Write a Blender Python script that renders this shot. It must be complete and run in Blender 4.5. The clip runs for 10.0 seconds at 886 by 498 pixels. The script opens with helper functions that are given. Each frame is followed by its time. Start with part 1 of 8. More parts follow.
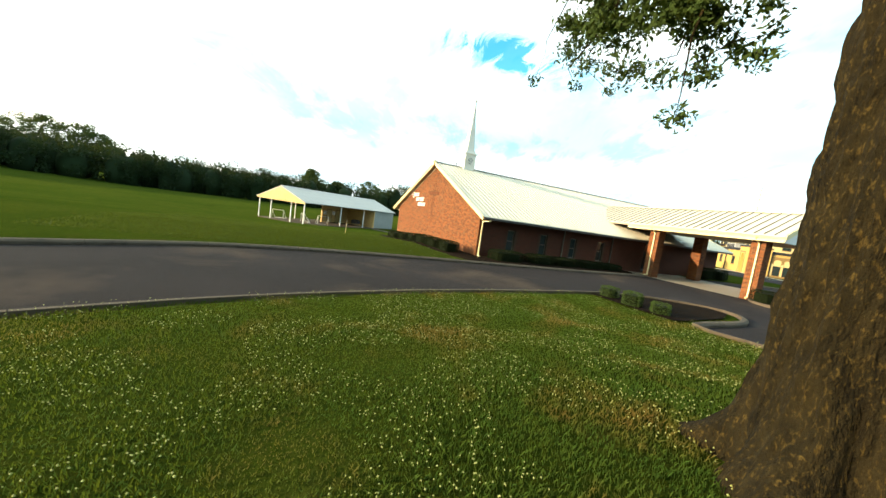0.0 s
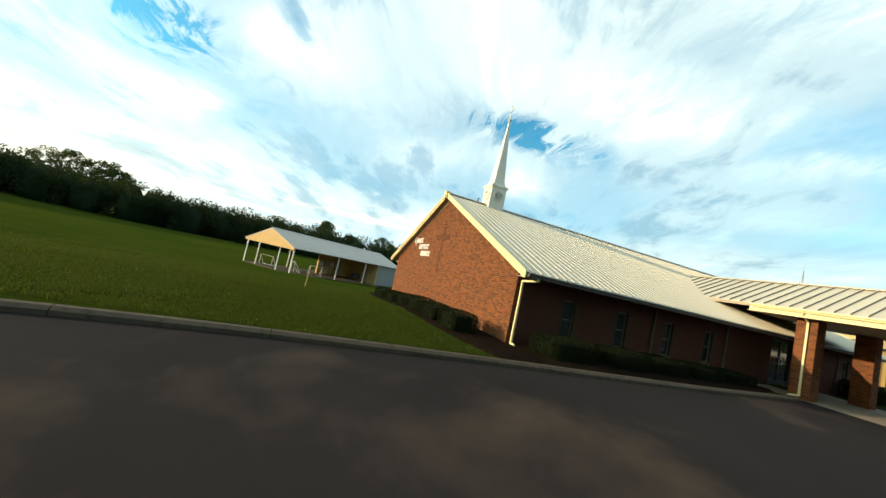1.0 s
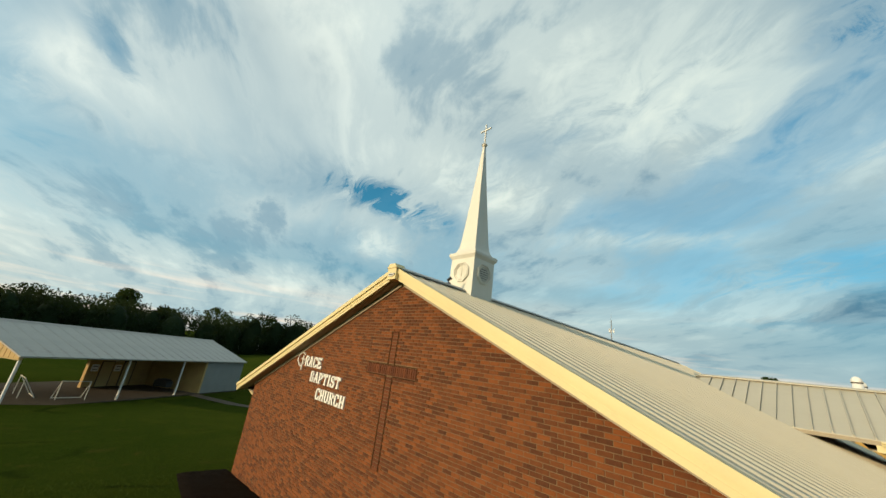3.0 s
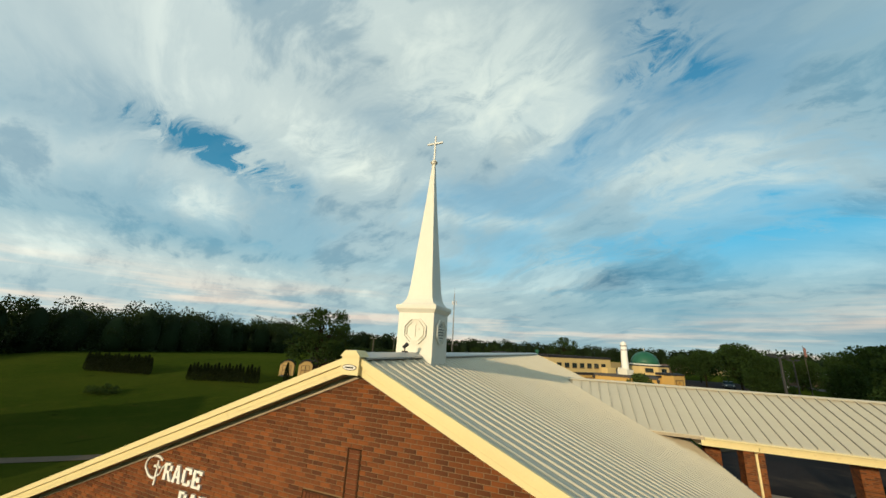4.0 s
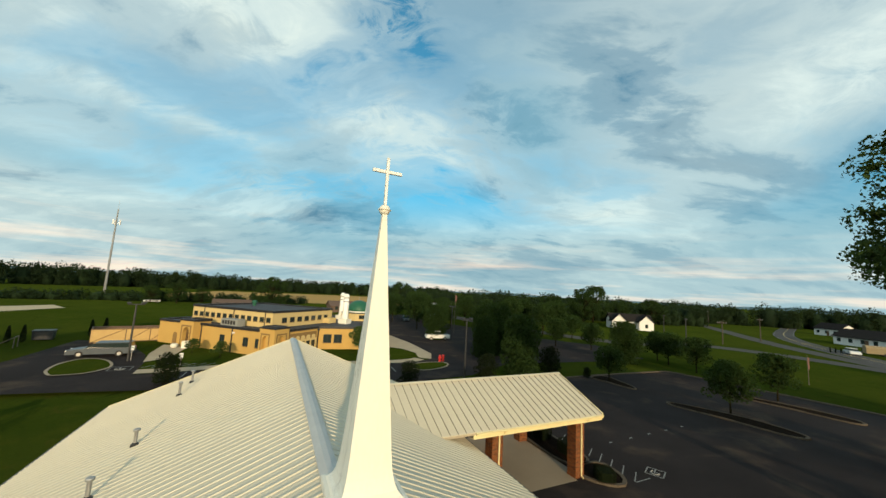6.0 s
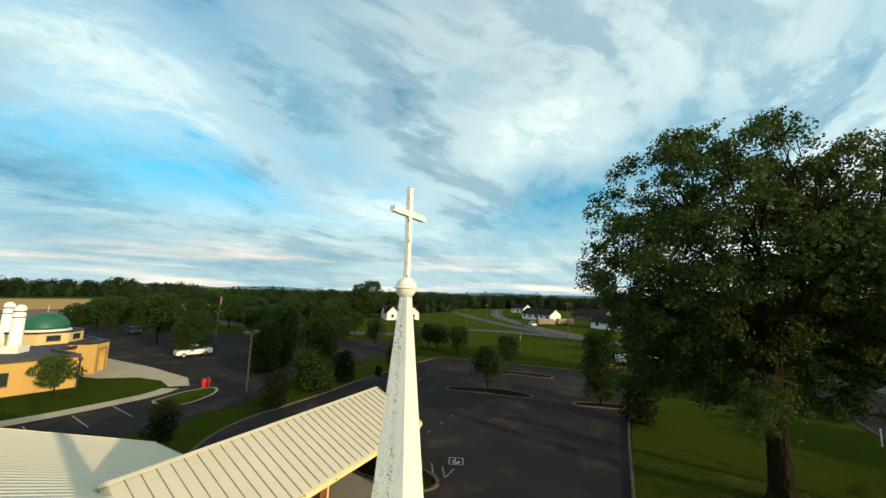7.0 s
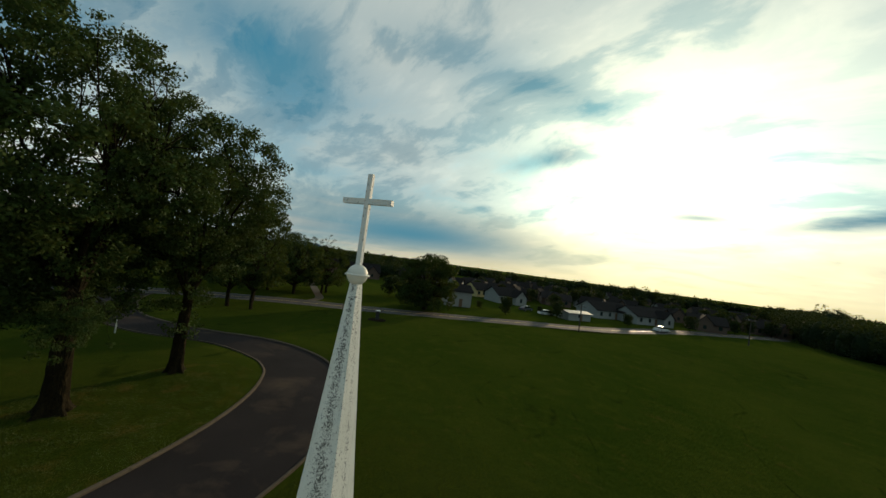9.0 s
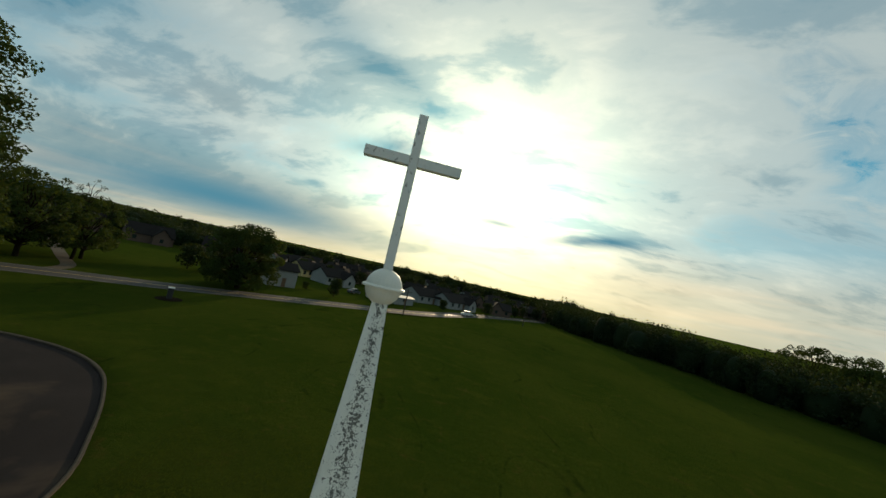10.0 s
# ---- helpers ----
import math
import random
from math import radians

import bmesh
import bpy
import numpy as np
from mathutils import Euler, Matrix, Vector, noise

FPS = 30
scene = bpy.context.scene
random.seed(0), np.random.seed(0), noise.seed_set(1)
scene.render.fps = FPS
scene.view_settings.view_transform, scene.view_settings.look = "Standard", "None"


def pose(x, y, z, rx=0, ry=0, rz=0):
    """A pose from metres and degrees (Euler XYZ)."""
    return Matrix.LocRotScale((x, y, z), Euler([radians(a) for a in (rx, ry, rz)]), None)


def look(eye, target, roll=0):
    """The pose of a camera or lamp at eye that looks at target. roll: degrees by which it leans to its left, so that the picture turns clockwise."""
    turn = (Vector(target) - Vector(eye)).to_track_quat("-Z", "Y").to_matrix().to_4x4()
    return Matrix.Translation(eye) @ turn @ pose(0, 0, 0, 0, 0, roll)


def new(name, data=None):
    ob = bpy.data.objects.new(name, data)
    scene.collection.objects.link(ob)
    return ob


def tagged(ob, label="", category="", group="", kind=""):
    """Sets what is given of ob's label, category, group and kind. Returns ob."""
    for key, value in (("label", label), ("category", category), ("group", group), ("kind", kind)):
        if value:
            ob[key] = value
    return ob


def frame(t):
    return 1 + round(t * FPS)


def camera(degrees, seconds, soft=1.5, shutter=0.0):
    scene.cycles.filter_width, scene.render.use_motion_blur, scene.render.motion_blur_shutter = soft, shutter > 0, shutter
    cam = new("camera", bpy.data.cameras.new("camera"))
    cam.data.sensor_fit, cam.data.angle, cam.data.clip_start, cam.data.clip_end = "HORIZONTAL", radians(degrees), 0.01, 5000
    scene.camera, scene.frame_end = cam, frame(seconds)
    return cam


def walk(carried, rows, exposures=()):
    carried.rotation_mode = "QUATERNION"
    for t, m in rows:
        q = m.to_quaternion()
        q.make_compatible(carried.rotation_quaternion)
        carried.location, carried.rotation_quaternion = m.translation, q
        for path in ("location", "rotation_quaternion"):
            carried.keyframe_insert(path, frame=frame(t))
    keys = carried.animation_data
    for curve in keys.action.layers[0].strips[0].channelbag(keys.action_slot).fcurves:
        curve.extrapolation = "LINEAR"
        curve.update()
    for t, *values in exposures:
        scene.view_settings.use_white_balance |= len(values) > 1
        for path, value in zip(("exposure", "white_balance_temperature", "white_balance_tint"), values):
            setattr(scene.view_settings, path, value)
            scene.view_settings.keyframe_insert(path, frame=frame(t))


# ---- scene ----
cam = camera(104.4, 10.0)
PATH = [
    (0, (23.544, -9.587, 2.087), (21.738, -8.75, 1.891), 8.1),
    (0.5, (19.662, -7.61, 1.986), (17.807, -6.862, 1.959), 10.9),
    (1, (16.13, -6.026, 1.692), (14.266, -5.318, 1.841), 12.3),
    (1.5, (13.174, -5.3, 1.562), (11.353, -4.54, 1.889), 11.9),
    (2, (10.458, -4.703, 1.962), (8.725, -3.837, 2.46), 11.5),
    (3.3, (5.362, -4.805, 4.552), (4.126, -3.36, 5.172), 5.9),
    (3.5, (4.735, -4.867, 4.97), (3.628, -3.317, 5.58), 5.0),
    (3.9, (3.779, -5.067, 5.749), (2.937, -3.342, 6.31), 3.4),
    (4, (3.376, -5.15, 6.034), (2.655, -3.364, 6.574), 3.1),
    (4.5, (2.018, -5.243, 7.014), (1.746, -3.308, 7.44), 2.2),
    (5, (0.737, -4.859, 7.972), (0.88, -2.889, 8.287), 2.4),
    (6.5, (-1.963, -0.939, 10.179), (-0.705, 0.602, 10.387), 3.2),
    (7, (-2.276, 0.816, 10.67), (-0.526, 1.75, 10.924), 1.6),
    (7.5, (-2.395, 2.436, 10.845), (-0.423, 2.22, 11.093), -0.7),
    (8, (-2.344, 3.69, 10.758), (-0.698, 2.567, 10.93), 0.0),
    (8.5, (-2.082, 4.442, 10.775), (-0.921, 2.817, 10.871), 3.4),
    (9, (-1.58, 4.65, 10.891), (-0.881, 2.777, 10.967), 7.7),
    (9.5, (-0.906, 4.475, 10.941), (-0.666, 2.491, 11.02), 10.8),
    (10, (-0.047, 3.889, 10.81), (-0.307, 1.912, 10.962), 12.8),
]
EXPO = [(0, 1.28), (0.5, 0.76), (1.0, 0.33), (1.5, 0.0), (2, -0.25), (3.5, -0.38), (4.5, -0.37), (5, -0.28), (6.5, -0.1), (7.0, 0.07), (7.5, 0.11), (8.0, -0.18), (8.5, -0.57), (9, -0.9), (10, -0.87)]
walk(cam, [(t, look(eye, target, roll)) for t, eye, target, roll in PATH], EXPO)

# ---- world and sun ----
SUN_AZ, SUN_EL = radians(-168.5), radians(11.5)
SUN_DIR = Vector((math.sin(SUN_AZ) * math.cos(SUN_EL), math.cos(SUN_AZ) * math.cos(SUN_EL), math.sin(SUN_EL)))


class Nodes:
    """Short writing for node trees."""

    def __init__(self, tree):
        self.t = tree
        tree.nodes.clear()

    def n(self, kind, **kw):
        node = self.t.nodes.new(kind)
        for k, v in kw.items():
            if k == "op":
                node.operation = v
            elif k == "dtype":
                node.data_type = v
            elif k == "blend":
                node.blend_type = v
            elif k == "clamp":
                node.use_clamp = v
        return node

    def l(self, a, b):
        self.t.links.new(a, b)

    def math(self, op, a, b=None, clamp=False):
        m = self.n("ShaderNodeMath", op=op, clamp=clamp)
        for i, v in enumerate((a, b)):
            if v is None:
                continue
            if isinstance(v, (int, float)):
                m.inputs[i].default_value = v
            else:
                self.l(v, m.inputs[i])
        return m.outputs[0]

    def vmath(self, op, a, b=None):
        m = self.n("ShaderNodeVectorMath", op=op)
        for i, v in enumerate((a, b)):
            if v is None:
                continue
            if isinstance(v, (tuple, Vector)):
                m.inputs[i].default_value = v
            else:
                self.l(v, m.inputs[i])
        return m

    def mix(self, fac, a, b, blend="MIX"):
        m = self.n("ShaderNodeMix", dtype="RGBA", blend=blend)
        for sock, v in ((m.inputs[0], fac), (m.inputs[6], a), (m.inputs[7], b)):
            if isinstance(v, (int, float)):
                sock.default_value = v
            elif isinstance(v, tuple):
                sock.default_value = (*v[:3], 1)
            else:
                self.l(v, sock)
        return m.outputs[2]

    def noise(self, vec, scale, detail=4.0, rough=0.55, dist=0.0):
        m = self.n("ShaderNodeTexNoise")
        m.inputs["Scale"].default_value = scale
        m.inputs["Detail"].default_value = detail
        m.inputs["Roughness"].default_value = rough
        m.inputs["Distortion"].default_value = dist
        if vec is not None:
            self.l(vec, m.inputs["Vector"])
        return m.outputs["Fac"]

    def ramp(self, fac, stops, ease="LINEAR"):
        m = self.n("ShaderNodeValToRGB")
        m.color_ramp.interpolation = ease
        e = m.color_ramp.elements
        while len(e) < len(stops):
            e.new(0.5)
        for el, (p, c) in zip(e, stops):
            el.position = p
            el.color = (*c, 1) if isinstance(c, tuple) else (c, c, c, 1)
        self.l(fac, m.inputs[0])
        return m.outputs[0]

    def mapping(self, vec, scale=(1, 1, 1), rot=(0, 0, 0), loc=(0, 0, 0)):
        m = self.n("ShaderNodeMapping")
        m.inputs["Scale"].default_value = scale
        m.inputs["Rotation"].default_value = rot
        m.inputs["Location"].default_value = loc
        self.l(vec, m.inputs["Vector"])
        return m.outputs[0]


def build_world():
    w = bpy.data.worlds.new("evening_sky")
    scene.world = w
    w.use_nodes = True
    k = Nodes(w.node_tree)
    out = k.n("ShaderNodeOutputWorld")
    sky = k.n("ShaderNodeTexSky")
    sky.sky_type = "NISHITA"
    sky.sun_disc = False
    sky.sun_elevation = SUN_EL
    sky.sun_rotation = SUN_AZ
    sky.air_density, sky.dust_density, sky.ozone_density = 1.0, 1.2, 2.0
    clear = k.n("ShaderNodeBackground")
    clear.inputs["Strength"].default_value = SKY_STRENGTH
    # cloud sheets laid on a flat layer overhead, streaked along one heading
    tc = k.n("ShaderNodeTexCoord")
    d = k.vmath("NORMALIZE", tc.outputs["Generated"]).outputs[0]
    sep = k.n("ShaderNodeSeparateXYZ")
    k.l(d, sep.inputs[0])
    h = k.math("MAXIMUM", sep.outputs[2], 0.0)
    den = k.math("ADD", h, 0.30)
    tint = k.mix(k.ramp(h, [(0.04, 0.0), (0.34, 1.0)]), (0.62, 0.90, 0.96), (0.22, 1.08, 1.15))
    k.l(k.mix(1.0, sky.outputs[0], tint, "MULTIPLY"), clear.inputs["Color"])
    comb = k.n("ShaderNodeCombineXYZ")
    k.l(k.math("DIVIDE", sep.outputs[0], den), comb.inputs[0])
    k.l(k.math("DIVIDE", sep.outputs[1], den), comb.inputs[1])
    flat = k.mapping(comb.outputs[0], scale=(0.85, 1.0, 1.0), rot=(0, 0, radians(35)), loc=(3.1, 1.7, 0))
    warp = k.n("ShaderNodeTexNoise")
    warp.inputs["Scale"].default_value = 1.1
    warp.inputs["Detail"].default_value = 3.0
    k.l(flat, warp.inputs["Vector"])
    flat = k.vmath("ADD", flat, k.vmath("MULTIPLY", k.vmath("SUBTRACT", warp.outputs["Color"], (0.5, 0.5, 0.5)).outputs[0], (0.5, 0.5, 0.0)).outputs[0]).outputs[0]
    # openings, dark banks and bright heads that this evening's sky has, as (u, v, turn, half length, half width, amount)
    wavy = k.vmath("ADD", comb.outputs[0], k.vmath("MULTIPLY", k.vmath("SUBTRACT", warp.outputs["Color"], (0.5, 0.5, 0.5)).outputs[0], (0.20, 0.20, 0.0)).outputs[0]).outputs[0]

    def spots(items):
        total = None
        for u, v, turn, a, b, amount in items:
            c, s = math.cos(radians(turn)), math.sin(radians(turn))
            off = k.vmath("SUBTRACT", wavy, (u, v, 0.0)).outputs[0]
            p = k.vmath("DOT_PRODUCT", off, (c / a, s / a, 0.0)).outputs["Value"]
            q = k.vmath("DOT_PRODUCT", off, (-s / b, c / b, 0.0)).outputs["Value"]
            r2 = k.math("ADD", k.math("MULTIPLY", p, p), k.math("MULTIPLY", q, q))
            g = k.math("MULTIPLY", k.math("POWER", 0.42, r2), amount)
            total = g if total is None else k.math("MAXIMUM", total, g)
        return total

    gaps = spots([(-1.07, 0.68, 81, 0.214, 0.086, 1.9), (-1.25, -0.49, 120, 0.17, 0.15, 0.82), (-1.09, -0.19, 156, 0.10, 0.04, 0.6), (0.2, 0.74, 52, 0.16, 0.07, 0.72), (0.06, 1.77, -14, 0.415, 0.178, 0.55), (0.87, 1.56, -16, 0.242, 0.163, 0.6), (-0.13, 2.22, 14, 0.217, 0.179, 0.6), (1.88, 0.19, -34, 0.234, 0.143, 0.6), (0.95, -0.7, -159, 0.134, 0.101, 0.55), (0.17, 0.79, -10, 0.086, 0.067, 0.9), (-1.06, -0.72, -161, 0.382, 0.066, 0.45), (-0.95, 0.78, 109, 0.141, 0.067, 0.8)])
    banks = spots([(0.63, 1.01, 8, 0.282, 0.143, 1.2), (0.77, 1.42, -36, 0.233, 0.144, 0.9), (0.08, 2.03, 12, 0.612, 0.271, 0.8), (0.32, 1.24, -8, 0.146, 0.099, 0.6), (1.0, -0.83, -104, 0.255, 0.236, 1.5), (0.35, -1.02, -146, 0.384, 0.069, 0.8), (1.25, -0.55, -107, 0.35, 0.25, 1.5), (1.04, 0.67, -62, 0.174, 0.18, 0.9), (0.45, 1.19, -39, 0.183, 0.104, 0.6), (0.88, 0.58, -34, 0.228, 0.134, 0.7), (0.55, 1.22, 12, 0.192, 0.098, 0.8), (-0.49, 0.56, 74, 0.238, 0.085, 0.4), (-0.19, 0.82, 13, 0.079, 0.046, 0.4)])
    heads = spots([(-0.15, 0.82, 29, 0.34, 0.20, 1.3), (-0.75, 0.85, 60, 0.30, 0.16, 0.9), (0.32, 1.2, -3, 0.231, 0.125, 1.2), (-1.38, 0.85, 63, 0.125, 0.134, 0.8), (0.13, 0.96, 13, 0.03, 0.025, 1.0), (0.16, 0.92, 22, 0.046, 0.024, 1.0), (-1.18, -0.3, 86, 0.13, 0.10, 0.6), (-1.61, -0.49, 75, 0.118, 0.099, 0.8), (0.41, 1.27, 3, 0.291, 0.115, 1.1), (0.15, 1.14, -82, 0.131, 0.026, 0.8), (1.41, 1.15, -33, 0.278, 0.209, 0.7), (0.43, 1.39, -4, 0.189, 0.09, 1.0), (1.2, 0.22, -90, 0.307, 0.215, 0.6), (0.21, 1.13, 0, 0.069, 0.057, 0.8), (-0.41, 1.37, 26, 0.334, 0.074, 0.7), (-1.66, 1.39, 39, 0.405, 0.112, 0.6)])
    dusk = spots([(0.17, -1.57, 165, 0.148, 0.064, 1.0), (-1.07, -1.74, 130, 0.262, 0.073, 1.0), (-0.55, -1.99, 163, 0.123, 0.037, 0.7), (0.56, -2.05, -176, 0.07, 0.062, 0.6), (1.08, -2.33, -145, 0.752, 0.38, 0.75), (1.15, -2.22, -146, 0.842, 0.339, 0.7), (-1.12, -1.67, 131, 0.246, 0.077, 0.6), (1.43, -0.21, -132, 0.30, 0.26, 0.75), (0.95, -0.74, -98, 0.32, 0.20, 0.95), (0.31, -1.01, -142, 0.36, 0.08, 0.5), (0.81, 0.96, 28, 0.46, 0.18, 0.55)])
    n_big = k.noise(flat, 0.9, 2.0, 0.5)
    n_mid = k.noise(k.mapping(flat, scale=(0.85, 1.2, 1), loc=(7, 2, 0)), 2.3, 6.0, 0.56)
    n_fine = k.noise(k.mapping(flat, scale=(0.75, 1.35, 1), loc=(1, 9, 0)), 6.5, 6.0, 0.6)
    body = k.math("ADD", k.math("MULTIPLY", n_big, 0.55), k.math("ADD", k.math("MULTIPLY", n_mid, 0.33), k.math("MULTIPLY", n_fine, 0.12)))
    rag = k.noise(k.mapping(flat, scale=(0.9, 1.2, 1), loc=(5, 3, 0)), 8.5, 8.0, 0.66, 0.9)
    torn = k.ramp(k.math("ADD", k.math("MULTIPLY", rag, 0.55), k.math("MULTIPLY", n_mid, 0.45)), [(0.42, 0.0), (0.60, 0.23)])
    patchy = k.ramp(k.math("ADD", k.math("MULTIPLY", rag, 0.45), k.math("MULTIPLY", n_mid, 0.55)), [(0.36, 0.1), (0.64, 1.35)])
    banks, heads = k.math("MULTIPLY", banks, patchy), k.math("MULTIPLY", heads, patchy)
    sun_dot = k.math("MAXIMUM", k.vmath("DOT_PRODUCT", d, SUN_DIR).outputs["Value"], 0.0)
    calm = k.math("ADD", k.math("MULTIPLY", body, 0.85), 0.075)
    cover = k.ramp(k.math("ADD", k.math("ADD", k.math("SUBTRACT", calm, k.math("MULTIPLY", gaps, torn)), k.math("MULTIPLY", banks, 0.06)), k.math("ADD", k.math("MULTIPLY", heads, 0.06), k.math("MULTIPLY", k.math("POWER", sun_dot, 2.0), 0.06))), [(0.385, 0.0), (0.46, 0.44), (0.53, 0.78), (0.63, 1.0)], "EASE")
    cover = k.math("MAXIMUM", cover, 0.05)
    # lit and shaded parts of the clouds: broad pale sheets with blue-grey shade between them
    n_low = k.noise(k.mapping(flat, scale=(0.8, 1.1, 1), loc=(4.0, 11.0, 0)), 0.8, 2.0, 0.5)
    lit = k.ramp(k.math("ADD", k.math("MULTIPLY", n_low, 0.34), k.math("ADD", k.math("MULTIPLY", n_mid, 0.40), k.math("ADD", k.math("MULTIPLY", n_fine, 0.26), k.math("SUBTRACT", k.math("MULTIPLY", banks, 0.115), k.math("MULTIPLY", heads, 0.14))))), [(0.40, 1.0), (0.50, 0.66), (0.57, 0.28), (0.66, 0.0)], "EASE")
    away = k.mix(lit, (0.125, 0.275, 0.385), (0.95, 1.03, 0.92))
    near = k.mix(lit, (0.22, 0.42, 0.50), (1.14, 1.12, 0.95))
    tone = k.mix(k.math("POWER", sun_dot, 1.5), away, near)
    turned = k.math("ADD", k.math("MULTIPLY", k.vmath("DOT_PRODUCT", d, SUN_DIR).outputs["Value"], 0.5), 0.5)
    tone = k.mix(1.0, tone, k.ramp(turned, [(0.0, (0.66, 0.71, 0.74)), (0.25, (0.80, 0.83, 0.84)), (0.5, (1.0, 1.0, 1.0))]), "MULTIPLY")
    glow = k.math("POWER", sun_dot, 16.0)
    tone = k.mix(1.0, tone, k.mix(glow, (1.0, 1.0, 1.0), (3.4, 3.2, 2.5)), "MULTIPLY")
    # streaks low in the sky, warm round the sun, pale and slightly pink elsewhere
    low = k.ramp(h, [(0.0, 1.0), (0.05, 0.8), (0.20, 0.0)], "EASE")
    bars = k.noise(k.mapping(d, scale=(1.6, 1.6, 22.0)), 1.6, 4.0, 0.55)
    pale = k.mix(k.ramp(bars, [(0.47, 0.0), (0.66, 1.0)]), (0.30, 0.47, 0.53), (1.0, 0.80, 0.62))
    horizon = k.mix(k.math("POWER", sun_dot, 2.6), pale, (1.5, 1.2, 0.55))
    tone = k.mix(k.math("MULTIPLY", low, 0.75), tone, horizon)
    blue = spots([(1.20, -2.42, -157, 1.05, 0.42, 1.0), (-0.7, 1.75, 20, 0.6, 0.12, 0.4), (0.3, 1.75, 5, 0.75, 0.28, 0.55), (2.1, 0.5, 75, 0.7, 0.4, 0.6), (0.45, 2.4, 0, 0.6, 0.2, 0.6)])
    tone = k.mix(k.math("MAXIMUM", blue, k.math("MULTIPLY", dusk, k.ramp(n_mid, [(0.32, 0.62), (0.56, 1.0)]))), tone, (0.115, 0.345, 0.465))
    cloud = k.n("ShaderNodeBackground")
    k.l(tone, cloud.inputs["Color"])
    cloud.inputs["Strength"].default_value = CLOUD_STRENGTH
    both = k.n("ShaderNodeMixShader")
    k.l(k.math("MAXIMUM", cover, k.ramp(h, [(0.10, 0.98), (0.30, 0.0)], "EASE")), both.inputs[0])
    k.l(clear.outputs[0], both.inputs[1])
    k.l(cloud.outputs[0], both.inputs[2])
    k.l(both.outputs[0], out.inputs[0])


SKY_STRENGTH, CLOUD_STRENGTH = 0.19, 1.34
build_world()

sun_data = bpy.data.lights.new("sun", "SUN")
sun_data.energy, sun_data.angle, sun_data.color = 4.6, radians(0.8), (1.0, 0.76, 0.47)
sun = new("sun", sun_data)
sun.matrix_world = look(SUN_DIR * 60, (0, 0, 0))

# ---- materials ----


def material(name, color, color2=None, rough=0.7, metal=0.0, scale=3.0, fine=40.0, bump=0.0, bump_scale=60.0, spread=0.25,
             island=0.0, objects=0.0, spec=0.4, stains=None, stain_scale=1.0, stain_at=(0.55, 0.7), stretch=(1, 1, 1), leafy=0.0):
    """A surface with variation at two scales, relief, stains and variation from piece to piece."""
    m = bpy.data.materials.new(name)
    m.use_nodes = True
    k = Nodes(m.node_tree)
    out = k.n("ShaderNodeOutputMaterial")
    bsdf = k.n("ShaderNodeBsdfPrincipled")
    tc = k.n("ShaderNodeTexCoord")
    pos = k.mapping(tc.outputs["Object"], scale=stretch)
    color2 = color2 or tuple(c * 0.7 for c in color)
    coarse = k.noise(pos, scale, 3, 0.5)
    small = k.noise(pos, fine, 3, 0.6)
    fac = k.math("ADD", k.math("MULTIPLY", coarse, 0.65), k.math("MULTIPLY", small, 0.35))
    fac = k.ramp(fac, [(0.5 - spread, 0.0), (0.5 + spread, 1.0)])
    if island or objects:
        geo, info = k.n("ShaderNodeNewGeometry"), k.n("ShaderNodeObjectInfo")
        rnd = k.math("FRACT", k.math("ADD", k.math("MULTIPLY", geo.outputs["Random Per Island"], 1.0 if island else 0.0),
                                     k.math("MULTIPLY", info.outputs["Random"], 1.0 if objects else 0.0)))
        w = max(island, objects)
        fac = k.math("ADD", k.math("MULTIPLY", fac, 1 - w), k.math("MULTIPLY", rnd, w))
    col = k.mix(fac, color, color2)
    if stains:
        st = k.noise(pos, stain_scale, 5, 0.62, 0.3)
        col = k.mix(k.ramp(st, [(stain_at[0], 0.0), (stain_at[1], 1.0)]), col, stains)
    k.l(col, bsdf.inputs["Base Color"])
    bsdf.inputs["Roughness"].default_value = rough
    bsdf.inputs["Metallic"].default_value = metal
    bsdf.inputs["Specular IOR Level"].default_value = spec
    if bump:
        b = k.n("ShaderNodeBump")
        b.inputs["Strength"].default_value = min(1.0, bump)
        b.inputs["Distance"].default_value = 0.06 if bump >= 1 else 0.02
        k.l(k.noise(pos, bump_scale, 4, 0.6), b.inputs["Height"])
        k.l(b.outputs[0], bsdf.inputs["Normal"])
    if leafy:
        tr = k.n("ShaderNodeBsdfTranslucent")
        k.l(k.mix(0.5, col, (0.20, 0.24, 0.02)), tr.inputs["Color"])
        mx = k.n("ShaderNodeMixShader")
        mx.inputs[0].default_value = leafy
        k.l(bsdf.outputs[0], mx.inputs[1])
        k.l(tr.outputs[0], mx.inputs[2])
        k.l(mx.outputs[0], out.inputs[0])
    else:
        k.l(bsdf.outputs[0], out.inputs[0])
    return m


def glass(name, color=(0.02, 0.03, 0.03)):
    m = bpy.data.materials.new(name)
    m.use_nodes = True
    b = m.node_tree.nodes["Principled BSDF"]
    b.inputs["Base Color"].default_value = (*color, 1)
    b.inputs["Roughness"].default_value = 0.06
    b.inputs["Specular IOR Level"].default_value = 0.6
    return m


